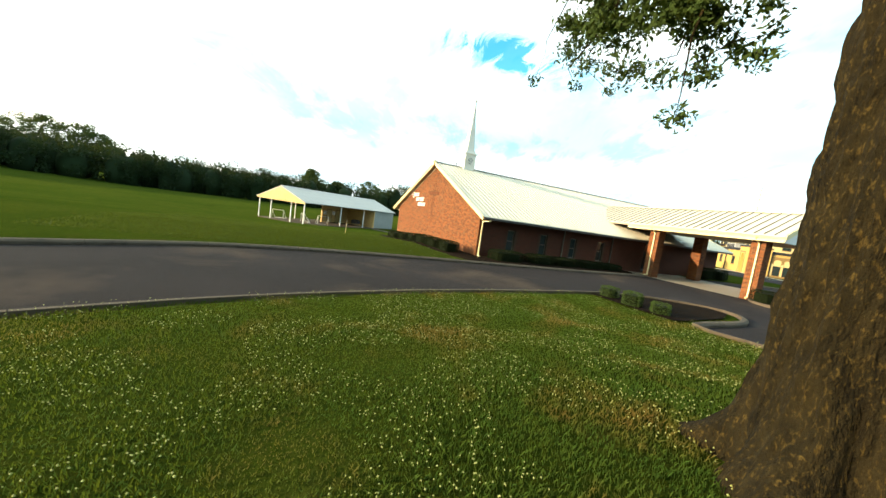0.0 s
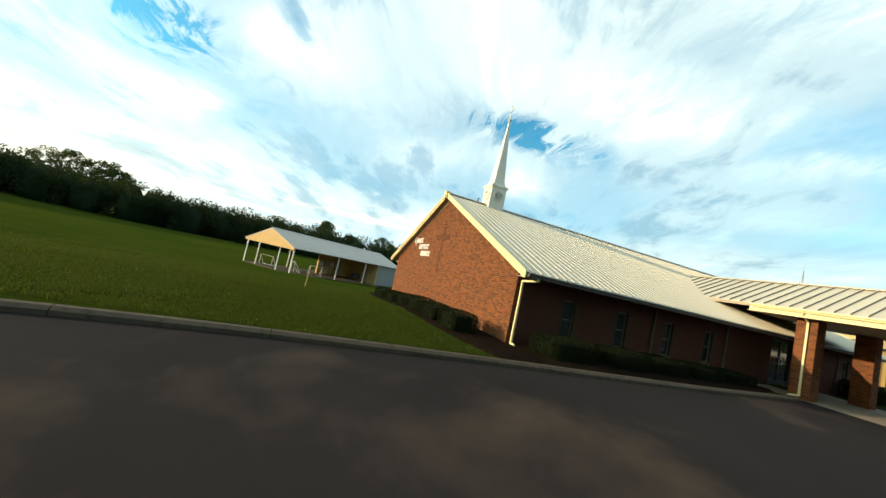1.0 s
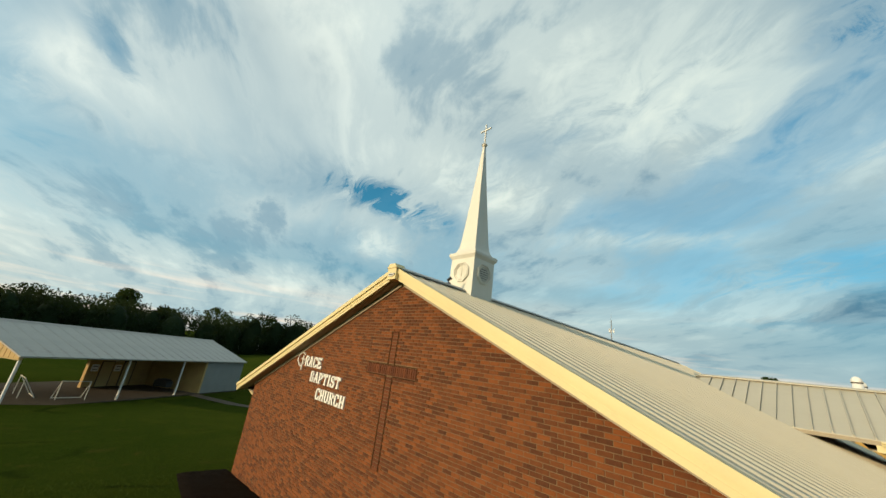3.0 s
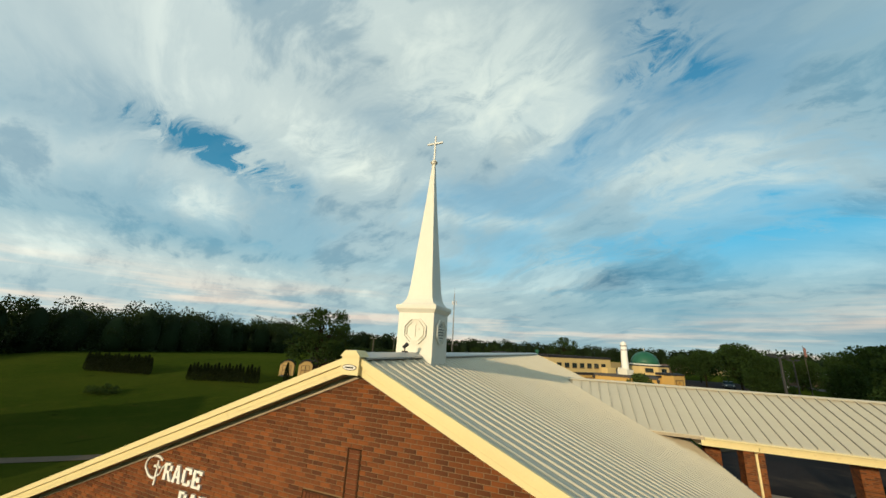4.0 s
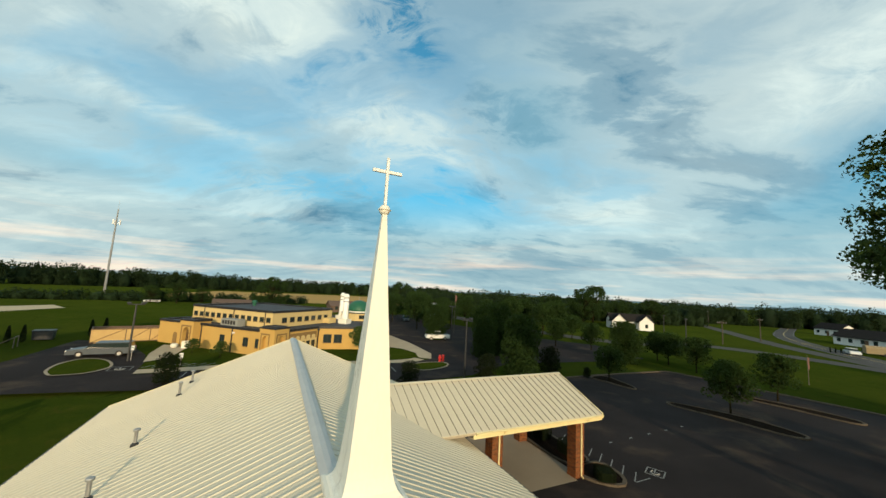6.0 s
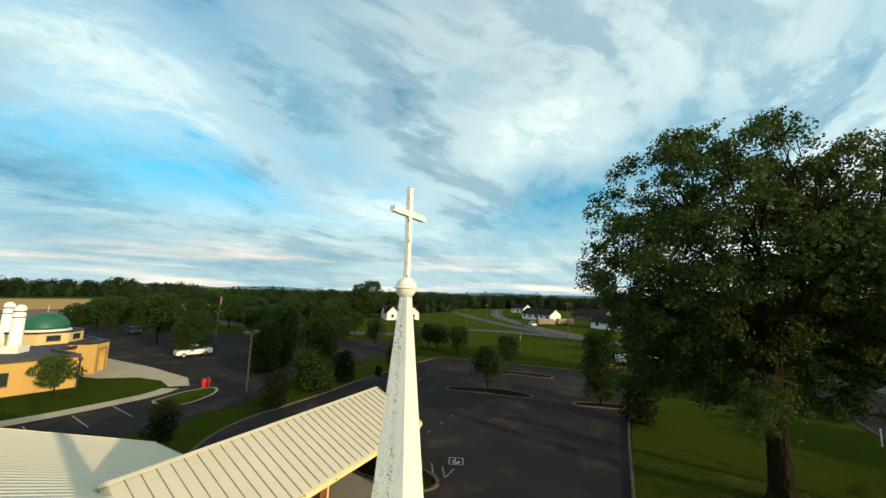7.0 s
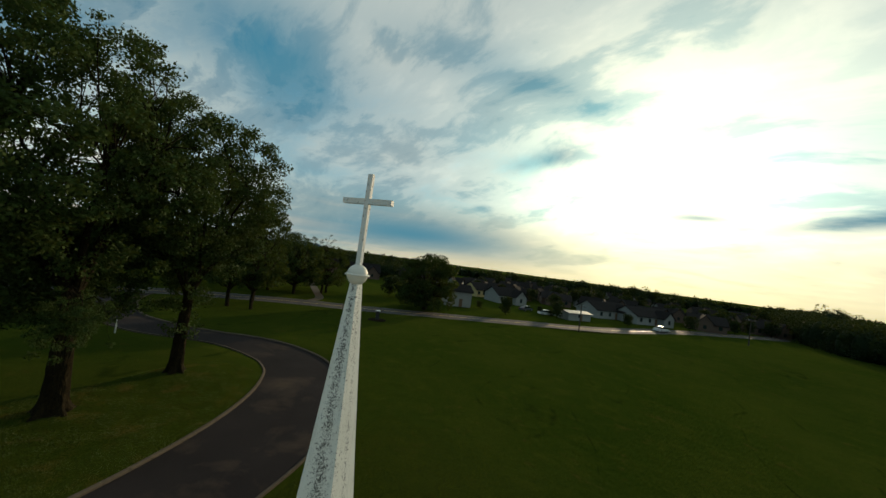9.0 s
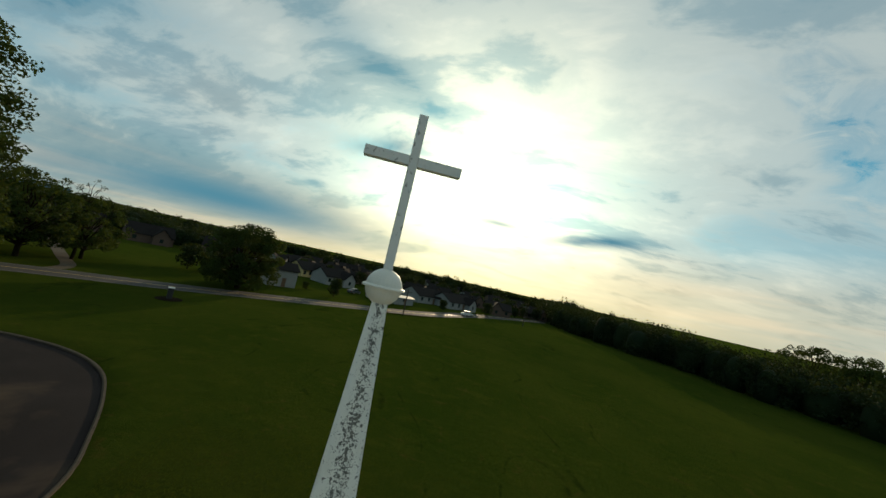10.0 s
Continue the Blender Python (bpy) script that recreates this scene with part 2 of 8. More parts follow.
M = {}
M["brick"] = material("brick_face", (0.255, 0.080, 0.022), (0.058, 0.024, 0.014), 0.85, scale=9, fine=70, bump=0.5, bump_scale=120, island=0.7, objects=0.7, spec=0.2)
M["brick_cross"] = material("cross_brick_face", (0.185, 0.060, 0.022), (0.070, 0.027, 0.015), 0.85, scale=9, fine=70, bump=0.5, bump_scale=120, island=0.6, spec=0.2)
# brick darkened for the shade on the side and back walls
M["brick_shaded"] = material("brick_face_shaded", (0.105, 0.034, 0.018), (0.06, 0.021, 0.013), 0.85, scale=9, fine=70, bump=0.5, island=0.5, objects=0.5, spec=0.2)
M["mortar"] = material("mortar", (0.225, 0.148, 0.078), (0.15, 0.095, 0.050), 0.95, scale=5, fine=90, bump=0.4, spec=0.1)
M["roof"] = material("painted_steel_roof", (0.56, 0.51, 0.385), (0.47, 0.425, 0.32), 0.42, 0.0, scale=0.5, fine=6, spread=0.3, objects=0.2, spec=0.5, stains=(0.46, 0.42, 0.33), stain_scale=0.7, stain_at=(0.58, 0.85), stretch=(0.25, 1, 1))
M["roof_old"] = material("dull_steel_roof", (0.42, 0.395, 0.35), (0.33, 0.31, 0.275), 0.5, 0.1, scale=0.7, fine=7, objects=0.2, stains=(0.25, 0.22, 0.19), stain_scale=0.8, stain_at=(0.6, 0.75))
M["ridge"] = material("ridge_metal", (0.50, 0.49, 0.46), (0.40, 0.39, 0.37), 0.45, 0.1, scale=2, fine=20)
M["cream"] = material("cream_trim", (0.74, 0.63, 0.33), (0.66, 0.56, 0.30), 0.5, scale=1.5, fine=30, stains=(0.45, 0.36, 0.2), stain_scale=2.5, stain_at=(0.62, 0.9))
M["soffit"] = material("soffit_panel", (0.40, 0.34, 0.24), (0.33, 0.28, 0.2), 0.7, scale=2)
M["gutter"] = material("brown_gutter", (0.11, 0.10, 0.09), (0.08, 0.075, 0.07), 0.5, scale=2)
M["white"] = material("white_fibreglass", (0.72, 0.70, 0.62), (0.64, 0.62, 0.53), 0.5, scale=1.5, fine=25, stains=(0.50, 0.50, 0.36), stain_scale=1.2, stain_at=(0.6, 0.9), stretch=(1, 1, 0.25))
M["white_dirty"] = material("white_fibreglass_with_algae", (0.74, 0.74, 0.70), (0.62, 0.63, 0.60), 0.5, scale=1.5, fine=30, stains=(0.16, 0.15, 0.12), stain_scale=38, stain_at=(0.60, 0.68), stretch=(1, 1, 0.7))


def spire_paint():
    """White fibreglass with fine black algae, thickest down the middle of the shaded side."""
    m = bpy.data.materials.new("white_fibreglass_with_algae")
    m.use_nodes = True
    k = Nodes(m.node_tree)
    out, bsdf, tc = k.n("ShaderNodeOutputMaterial"), k.n("ShaderNodeBsdfPrincipled"), k.n("ShaderNodeTexCoord")
    p = tc.outputs["Object"]
    sep = k.n("ShaderNodeSeparateXYZ")
    k.l(p, sep.inputs[0])
    side = k.math("ADD", k.math("DIVIDE", k.math("ARCTAN2", sep.outputs[0], sep.outputs[1]), 2 * math.pi), 0.5)
    band = k.ramp(side, [(0.17, 0.1), (0.24, 0.75), (0.30, 0.35), (0.36, 0.55), (0.40, 0.45), (0.45, 0.95), (0.50, 1.1), (0.56, 0.7), (0.61, 0.15)])
    edge = k.math("ADD", band, k.math("MULTIPLY", k.math("SUBTRACT", k.noise(p, 5, 3, 0.6), 0.5), 0.7))
    specks = k.math("MAXIMUM", k.noise(p, 62, 3, 0.62, 0.4), k.math("SUBTRACT", k.noise(p, 150, 2, 0.6), 0.04))
    dots = k.ramp(k.math("ADD", specks, k.math("MULTIPLY", edge, 0.17)), [(0.69, 0.0), (0.725, 1.0)])
    base = k.mix(k.noise(p, 3, 4, 0.6), (0.80, 0.80, 0.74), (0.66, 0.67, 0.61))
    base = k.mix(k.ramp(k.noise(k.mapping(p, scale=(1, 1, 0.15)), 30, 3, 0.6), [(0.5, 0.0), (0.8, 0.5)]), base, (0.42, 0.43, 0.38))
    k.l(k.mix(k.math("MULTIPLY", dots, 0.9), base, (0.05, 0.05, 0.045)), bsdf.inputs["Base Color"])
    bsdf.inputs["Roughness"].default_value = 0.5
    k.l(bsdf.outputs[0], out.inputs[0])
    return m


M["spire"] = spire_paint()
M["letter"] = material("white_letter", (0.80, 0.79, 0.74), (0.75, 0.74, 0.68), 0.4, scale=3)
M["dark"] = material("dark_metal", (0.035, 0.035, 0.035), (0.02, 0.02, 0.02), 0.5, scale=4)
M["galv"] = material("galvanised_pipe", (0.42, 0.41, 0.39), (0.30, 0.29, 0.28), 0.4, 0.7, scale=6)
M["asphalt"] = material("worn_asphalt", (0.034, 0.028, 0.027), (0.018, 0.015, 0.015), 0.92, scale=0.25, fine=60, bump=0.5, bump_scale=160, spec=0.06, stains=(0.070, 0.051, 0.037), stain_scale=0.22, stain_at=(0.54, 0.72))
M["road"] = material("road_asphalt", (0.075, 0.069, 0.064), (0.055, 0.050, 0.047), 0.9, scale=0.3, fine=40, bump=0.3, bump_scale=100, spec=0.15)
M["concrete"] = material("concrete", (0.120, 0.094, 0.066), (0.072, 0.057, 0.042), 0.85, scale=1.2, fine=50, bump=0.3, bump_scale=90, objects=0.25, spec=0.1, stains=(0.05, 0.042, 0.032), stain_scale=5, stain_at=(0.52, 0.75))
# grey for the seam sides: the shadow line beside each seam as colour
M["seam"] = material("roof_seam_shade", (0.25, 0.23, 0.19), (0.20, 0.185, 0.155), 0.5, scale=2)
# mortar darkened to carry the shade of the east wall and its window reveals
M["mortar_shaded"] = material("shaded_mortar", (0.075, 0.052, 0.034), (0.05, 0.036, 0.025), 0.95, scale=5, fine=90, bump=0.4, spec=0.1)
M["pale_concrete"] = material("pale_concrete", (0.33, 0.26, 0.18), (0.25, 0.20, 0.14), 0.85, scale=0.5, fine=30, bump=0.3)
M["mulch"] = material("bark_mulch", (0.020, 0.013, 0.008), (0.009, 0.006, 0.004), 1.0, scale=8, fine=60, bump=1.0, bump_scale=45, spec=0.03)
M["paint"] = material("white_road_paint", (0.30, 0.30, 0.285), (0.12, 0.12, 0.115), 0.8, scale=6, fine=60)
M["bark"] = material("rough_bark", (0.021, 0.016, 0.006), (0.005, 0.004, 0.002), 0.95, scale=7, fine=48, bump=1.0, bump_scale=20, spread=0.20, stretch=(1, 1, 0.45), stains=(0.105, 0.070, 0.017), stain_scale=38, stain_at=(0.54, 0.85), spec=0.1)
M["leaf"] = material("oak_leaf", (0.054, 0.088, 0.018), (0.018, 0.034, 0.008), 0.75, scale=0.4, fine=5, island=0.55, leafy=0.10, spec=0.12)
M["leaf_dark"] = material("dark_leaf", (0.031, 0.058, 0.015), (0.011, 0.022, 0.007), 0.65, scale=0.3, fine=4, island=0.5, objects=0.2, leafy=0.22, spec=0.05)
M["leaf_wood"] = material("far_wood_leaf", (0.018, 0.035, 0.012), (0.007, 0.014, 0.006), 0.8, scale=0.05, fine=0.6, island=0.5, leafy=0.12, spec=0.1)
M["shrub"] = material("clipped_shrub_leaf", (0.011, 0.018, 0.0045), (0.004, 0.0070, 0.0025), 0.85, scale=3, fine=20, island=0.5, leafy=0.04, spec=0.1)
M["grass_blade"] = material("grass_blade", (0.024, 0.066, 0.010), (0.060, 0.080, 0.011), 0.7, scale=0.5, fine=3, spread=0.2, island=0.4, leafy=0.35, spec=0.05, stains=(0.13, 0.085, 0.022), stain_scale=0.62, stain_at=(0.50, 0.64))
M["verge_blade"] = material("verge_grass_blade", (0.017, 0.041, 0.006), (0.038, 0.052, 0.008), 0.7, scale=0.32, fine=3, spread=0.2, island=0.4, leafy=0.3, spec=0.05)
M["clover"] = material("clover_head", (0.32, 0.34, 0.12), (0.22, 0.25, 0.07), 0.8, scale=3)
M["walk"] = material("tan_walkway_concrete", (0.44, 0.35, 0.23), (0.34, 0.27, 0.18), 0.85, scale=0.5, fine=30, bump=0.3)
# hills tinted blue: distant haze put into their colour
M["hill"] = material("haze_tinted_hill", (0.10, 0.17, 0.22), (0.085, 0.15, 0.20), 1.0, scale=0.002, fine=0.01, spec=0.0)
M["stucco"] = material("ochre_stucco", (0.50, 0.315, 0.088), (0.43, 0.27, 0.078), 0.9, scale=0.4, fine=20, bump=0.3)
M["stucco_pale"] = material("pale_stucco", (0.56, 0.425, 0.19), (0.49, 0.37, 0.165), 0.9, scale=0.4, fine=20)
M["flat_roof"] = material("dark_membrane_roof", (0.05, 0.05, 0.055), (0.036, 0.036, 0.04), 0.8, scale=0.4, fine=10)
# darker ochre of bands and surrounds, with shade of sunk panels put in
M["stucco_dark"] = material("ochre_stucco_band_shade", (0.24, 0.145, 0.05), (0.19, 0.115, 0.04), 0.9, scale=0.8, fine=20, bump=0.3)
M["coping"] = material("dark_metal_coping", (0.022, 0.021, 0.022), (0.015, 0.015, 0.016), 0.55, scale=1.5)
M["green_dome"] = material("green_dome_sheet", (0.014, 0.105, 0.055), (0.010, 0.075, 0.04), 0.5, scale=2)
M["pane"] = glass("window_pane")
M["siding"] = material("white_siding", (0.72, 0.71, 0.68), (0.62, 0.61, 0.58), 0.6, scale=1)
# dark strip colour standing for the shade in the cross's joint
M["joint_shade"] = material("brick_joint_shade", (0.062, 0.030, 0.015), (0.045, 0.022, 0.012), 0.95, scale=9, spec=0.05)
M["old_timber"] = material("dark_old_timber", (0.075, 0.060, 0.045), (0.045, 0.036, 0.028), 0.85, scale=4, fine=30, stretch=(1, 1, 0.2))
M["grey_siding"] = material("grey_siding", (0.28, 0.285, 0.265), (0.22, 0.225, 0.21), 0.6, scale=1)
M["brown_siding"] = material("brown_brick_house", (0.13, 0.085, 0.06), (0.085, 0.055, 0.04), 0.85, scale=1, objects=0.4)
M["shingle"] = material("dark_shingle", (0.030, 0.026, 0.024), (0.014, 0.013, 0.013), 0.95, scale=1, fine=15, objects=0.5, spec=0.05)
M["shed_wood"] = material("ochre_shed_board", (0.55, 0.37, 0.14), (0.44, 0.29, 0.11), 0.7, scale=1.5)
M["brown_trim"] = material("brown_trim", (0.16, 0.095, 0.05), (0.11, 0.065, 0.035), 0.7, scale=2)
M["timber"] = material("weathered_timber", (0.135, 0.115, 0.09), (0.08, 0.068, 0.053), 0.85, scale=4, fine=30, stretch=(1, 1, 0.2))
M["blue"] = material("blue_tarpaulin", (0.03, 0.20, 0.33), (0.02, 0.14, 0.25), 0.5, scale=2)
M["sand"] = material("sand", (0.50, 0.40, 0.26), (0.42, 0.33, 0.21), 0.95, scale=0.4)
M["flag"] = material("faded_striped_cloth", (0.30, 0.15, 0.12), (0.20, 0.09, 0.08), 0.8, scale=4)
M["ochre_field"] = material("dry_field", (0.42, 0.225, 0.038), (0.31, 0.19, 0.045), 0.95, scale=0.03, fine=0.4)
M["red"] = material("red_plastic", (0.5, 0.03, 0.02), (0.4, 0.02, 0.02), 0.4, scale=3)
M["yellow"] = material("yellow_paint", (0.60, 0.38, 0.03), (0.52, 0.33, 0.03), 0.4, scale=3)
M["car_grey"] = material("grey_car_paint", (0.06, 0.075, 0.09), (0.045, 0.057, 0.07), 0.35, 0.2, scale=2)
M["car_white"] = material("white_car_paint", (0.68, 0.68, 0.66), (0.6, 0.6, 0.58), 0.25, scale=2)
M["rubber"] = material("tyre_rubber", (0.02, 0.02, 0.02), (0.015, 0.015, 0.015), 0.9, scale=5)
M["tan_tank"] = material("tan_tarpaulin", (0.28, 0.21, 0.11), (0.22, 0.165, 0.09), 0.7, scale=1)


def grass_ground():
    """Lawn and meadow: green with dry, brown and mown patches at several sizes."""
    m = bpy.data.materials.new("lawn_turf")
    m.use_nodes = True
    k = Nodes(m.node_tree)
    out, bsdf, tc = k.n("ShaderNodeOutputMaterial"), k.n("ShaderNodeBsdfPrincipled"), k.n("ShaderNodeTexCoord")
    p = tc.outputs["Object"]
    col = k.mix(k.ramp(k.noise(p, 0.05, 4, 0.55), [(0.35, 0.0), (0.65, 1.0)]), (0.022, 0.033, 0.005), (0.043, 0.048, 0.008))
    col = k.mix(k.ramp(k.noise(p, 0.45, 5, 0.6, 0.4), [(0.5, 0.0), (0.72, 0.8)]), col, (0.050, 0.052, 0.008))
    col = k.mix(k.ramp(k.noise(k.mapping(p, loc=(31, 7, 0)), 0.7, 5, 0.6, 0.8), [(0.60, 0.0), (0.72, 0.75)]), col, (0.066, 0.045, 0.012))
    col = k.mix(k.ramp(k.noise(p, 9, 4, 0.7), [(0.3, 0.55), (0.7, 0.0)]), col, (0.006, 0.022, 0.001))
    col = k.mix(k.ramp(k.noise(p, 45, 3, 0.7), [(0.45, 0.0), (0.75, 0.5)]), col, (0.044, 0.064, 0.006))
    # broken wheel ruts and mower marks wandering over the lawn
    rut = k.math("ABSOLUTE", k.math("SUBTRACT", k.noise(k.mapping(p, scale=(1.0, 0.45, 1), rot=(0, 0, 0.5)), 0.10, 1.5, 0.45), 0.5))
    rut = k.math("MULTIPLY", k.ramp(rut, [(0.0, 1.0), (0.0035, 0.8), (0.008, 0.0)]), k.ramp(k.noise(k.mapping(p, loc=(5, 50, 0)), 0.35, 4, 0.7), [(0.48, 0.0), (0.60, 0.75)]))
    col = k.mix(rut, col, (0.009, 0.014, 0.003))
    k.l(col, bsdf.inputs["Base Color"])
    bsdf.inputs["Roughness"].default_value = 0.9
    bsdf.inputs["Specular IOR Level"].default_value = 0.0
    bsdf.inputs["Sheen Weight"].default_value = 0.04
    bsdf.inputs["Sheen Roughness"].default_value = 0.45
    bsdf.inputs["Sheen Tint"].default_value = (0.30, 0.50, 0.06, 1)
    b = k.n("ShaderNodeBump")
    b.inputs["Strength"].default_value = 0.9
    b.inputs["Distance"].default_value = 0.06
    k.l(k.math("ADD", k.noise(p, 14, 5, 0.7), k.math("MULTIPLY", k.noise(p, 0.9, 4, 0.6), 2.2)), b.inputs["Height"])
    k.l(b.outputs[0], bsdf.inputs["Normal"])
    k.l(bsdf.outputs[0], out.inputs[0])
    return m


M["turf"] = grass_ground()

# ---- building helpers ----


def mesh_of(name, verts, faces, mat, smooth=False):
    me = bpy.data.meshes.new(name)
    me.from_pydata([tuple(v) for v in verts], [], [tuple(f) for f in faces])
    me.materials.append(mat)
    if smooth:
        me.polygons.foreach_set("use_smooth", [True] * len(me.polygons))
    me.update()
    return me


class Geo:
    """Gathers vertices and faces of one mesh."""

    def __init__(self):
        self.v, self.f = [], []

    def add(self, verts, faces, m=None):
        b = len(self.v)
        self.v += [m @ Vector(v) for v in verts] if m is not None else [Vector(v) for v in verts]
        self.f += [tuple(b + i for i in f) for f in faces]
        return self

    def box(self, lo, hi, m=None, bevel=0.0):
        (x0, y0, z0), (x1, y1, z1) = lo, hi
        if bevel:
            c = bevel
            v, f = [], []
            for z, i in ((z0, 0), (z1, 0)):
                v += [(x0 + c, y0, z), (x1 - c, y0, z), (x1, y0 + c, z), (x1, y1 - c, z), (x1 - c, y1, z), (x0 + c, y1, z), (x0, y1 - c, z), (x0, y0 + c, z)]
            f = [tuple(range(7, -1, -1)), tuple(range(8, 16))] + [(i, (i + 1) % 8, 8 + (i + 1) % 8, 8 + i) for i in range(8)]
            return self.add(v, f, m)
        v = [(x0, y0, z0), (x1, y0, z0), (x1, y1, z0), (x0, y1, z0), (x0, y0, z1), (x1, y0, z1), (x1, y1, z1), (x0, y1, z1)]
        f = [(3, 2, 1, 0), (4, 5, 6, 7), (0, 1, 5, 4), (1, 2, 6, 5), (2, 3, 7, 6), (3, 0, 4, 7)]
        return self.add(v, f, m)

    def prism(self, outline, lo, hi, axis="y", m=None):
        """A closed outline carried along an axis. Outline: pairs in the two other axes, in order."""
        put = {"x": lambda a, b, t: (t, a, b), "y": lambda a, b, t: (a, t, b), "z": lambda a, b, t: (a, b, t)}[axis]
        n = len(outline)
        v = [put(a, b, lo) for a, b in outline] + [put(a, b, hi) for a, b in outline]
        f = [tuple(range(n)), tuple(range(2 * n - 1, n - 1, -1))] + [(i, n + i, n + (i + 1) % n, (i + 1) % n) for i in range(n)]
        return self.add(v, f, m)

    def tube(self, a, b, ra, rb=None, n=8, cap=True):
        rb = ra if rb is None else rb
        a, b = Vector(a), Vector(b)
        q = (b - a).to_track_quat("Z", "Y")
        v = []
        for p, r in ((a, ra), (b, rb)):
            v += [p + q @ Vector((r * math.cos(2 * math.pi * i / n), r * math.sin(2 * math.pi * i / n), 0)) for i in range(n)]
        f = [(i, (i + 1) % n, n + (i + 1) % n, n + i) for i in range(n)]
        if cap:
            f += [tuple(range(n - 1, -1, -1)), tuple(range(n, 2 * n))]
        return self.add(v, f)

    def lathe(self, rings, n=16, centre=(0, 0), m=None):
        """Rings of (radius, height) round an upright axis."""
        v = [(centre[0] + r * math.cos(2 * math.pi * i / n), centre[1] + r * math.sin(2 * math.pi * i / n), z) for r, z in rings for i in range(n)]
        f = [(j * n + i, j * n + (i + 1) % n, (j + 1) * n + (i + 1) % n, (j + 1) * n + i) for j in range(len(rings) - 1) for i in range(n)]
        f += [tuple(range(n - 1, -1, -1)), tuple(range((len(rings) - 1) * n, len(rings) * n))]
        return self.add(v, f, m)

    def mesh(self, name, mat, smooth=False):
        me = mesh_of(name, self.v, self.f, mat, smooth)
        bm = bmesh.new()
        bm.from_mesh(me)
        bmesh.ops.recalc_face_normals(bm, faces=bm.faces)
        bm.to_mesh(me)
        bm.free()
        return me


def thing(name, label, category, at=(0, 0, 0), turn=0.0, group="", kind=""):
    """An empty at a thing's base, for its parts."""
    ob = new(name)
    ob.empty_display_size = 0.3
    ob.matrix_basis = pose(*at, 0, 0, turn)
    return tagged(ob, label, category, group, kind)


def part(name, geo, mat, parent, label="", smooth=False, at=None):
    """Links a Geo or a mesh as one mesh object under a thing or a part."""
    me = geo.mesh(name, mat, smooth) if isinstance(geo, Geo) else geo
    ob = new(name, me)
    ob.parent = parent
    if at is not None:
        ob.matrix_basis = at if isinstance(at, Matrix) else pose(*at)
    if label:
        ob["label"] = label
    return ob


def solid(name, geo, mat, label, category, group="", kind="", smooth=False):
    me = geo.mesh(name, mat, smooth) if isinstance(geo, Geo) else geo
    return tagged(new(name, me), label, category, group, kind)


def smooth01(a, b, x):
    t = min(1.0, max(0.0, (x - a) / (b - a)))
    return t * t * (3 - 2 * t)


def ground_z(x, y):
    """Height of the turf: level east of the church, falling to the west but for the road's side, with a low rise under the shade trees."""
    fall = 0.062 * max(0.0, 3.0 - x) if x > -31 else 2.1
    mound = 0.36 * sum(math.exp(-((x - a) ** 2 + (y - b) ** 2) / 14.0) for a, b in ((22.9, -5.6), (24.3, -12.8)))
    return -fall * (1 - smooth01(16, 44, y)) * smooth01(-95, -50, y) + 0.06 + mound


def curve_points(pts, step=1.0, closed=False):
    """A smooth line through points, at even steps."""
    n = len(pts)
    dense = []
    for i in range(n if closed else n - 1):
        p0, p1, p2, p3 = (pts[(i + k) % n] if closed else pts[min(n - 1, max(0, i + k))] for k in (-1, 0, 1, 2))
        for s in range(12):
            t = s / 12
            dense.append(tuple(0.5 * (2 * b + (c - a) * t + (2 * a - 5 * b + 4 * c - d) * t * t + (3 * b - a - 3 * c + d) * t ** 3) for a, b, c, d in zip(p0, p1, p2, p3)))
    if not closed:
        dense.append(pts[-1])
    out, left = [dense[0]], 0.0
    for a, b in zip(dense, dense[1:] + ([dense[0]] if closed else [])):
        seg = math.dist(a, b)
        d = step - left
        while d <= seg:
            out.append((a[0] + (b[0] - a[0]) * d / seg, a[1] + (b[1] - a[1]) * d / seg))
            d += step
        left = seg - (d - step)
    return out


def inside(x, y, poly):
    hit = False
    j = len(poly) - 1
    for i in range(len(poly)):
        (xi, yi), (xj, yj) = poly[i], poly[j]
        if (yi > y) != (yj > y) and x < (xj - xi) * (y - yi) / (yj - yi) + xi:
            hit = not hit
        j = i
    return hit


def inside_many(x, y, poly):
    """As inside(), for arrays."""
    hit = np.zeros(len(x), dtype=bool)
    j = len(poly) - 1
    for i in range(len(poly)):
        (xi, yi), (xj, yj) = poly[i], poly[j]
        if yi != yj:
            hit ^= ((yi > y) != (yj > y)) & (x < (xj - xi) * (y - yi) / (yj - yi) + xi)
        j = i
    return hit


def shifted(line, d):
    """The line moved sideways to its left by d."""
    out = []
    for i, p in enumerate(line):
        a, b = line[max(0, i - 1)], line[min(len(line) - 1, i + 1)]
        l = math.dist(a, b) or 1
        out.append((p[0] - (b[1] - a[1]) / l * d, p[1] + (b[0] - a[0]) / l * d))
    return out


def strip(name, line, d0, d1, z, mat, label, category, kind="structure", follow=False):
    """A flat band along a line, from d0 to d1 to its left."""
    a, b = shifted(line, d0), shifted(line, d1)
    h = (lambda p: ground_z(*p) + z) if follow else (lambda p: z)
    v = [(*p, h(p)) for p in a] + [(*p, h(p)) for p in b]
    n = len(line)
    f = [(i, i + 1, n + i + 1, n + i) for i in range(n - 1)]
    me = mesh_of(name, v, f, mat)
    if me.polygons and me.polygons[0].normal.z < 0:
        me.flip_normals()
    return tagged(new(name, me), label, category, "", kind)


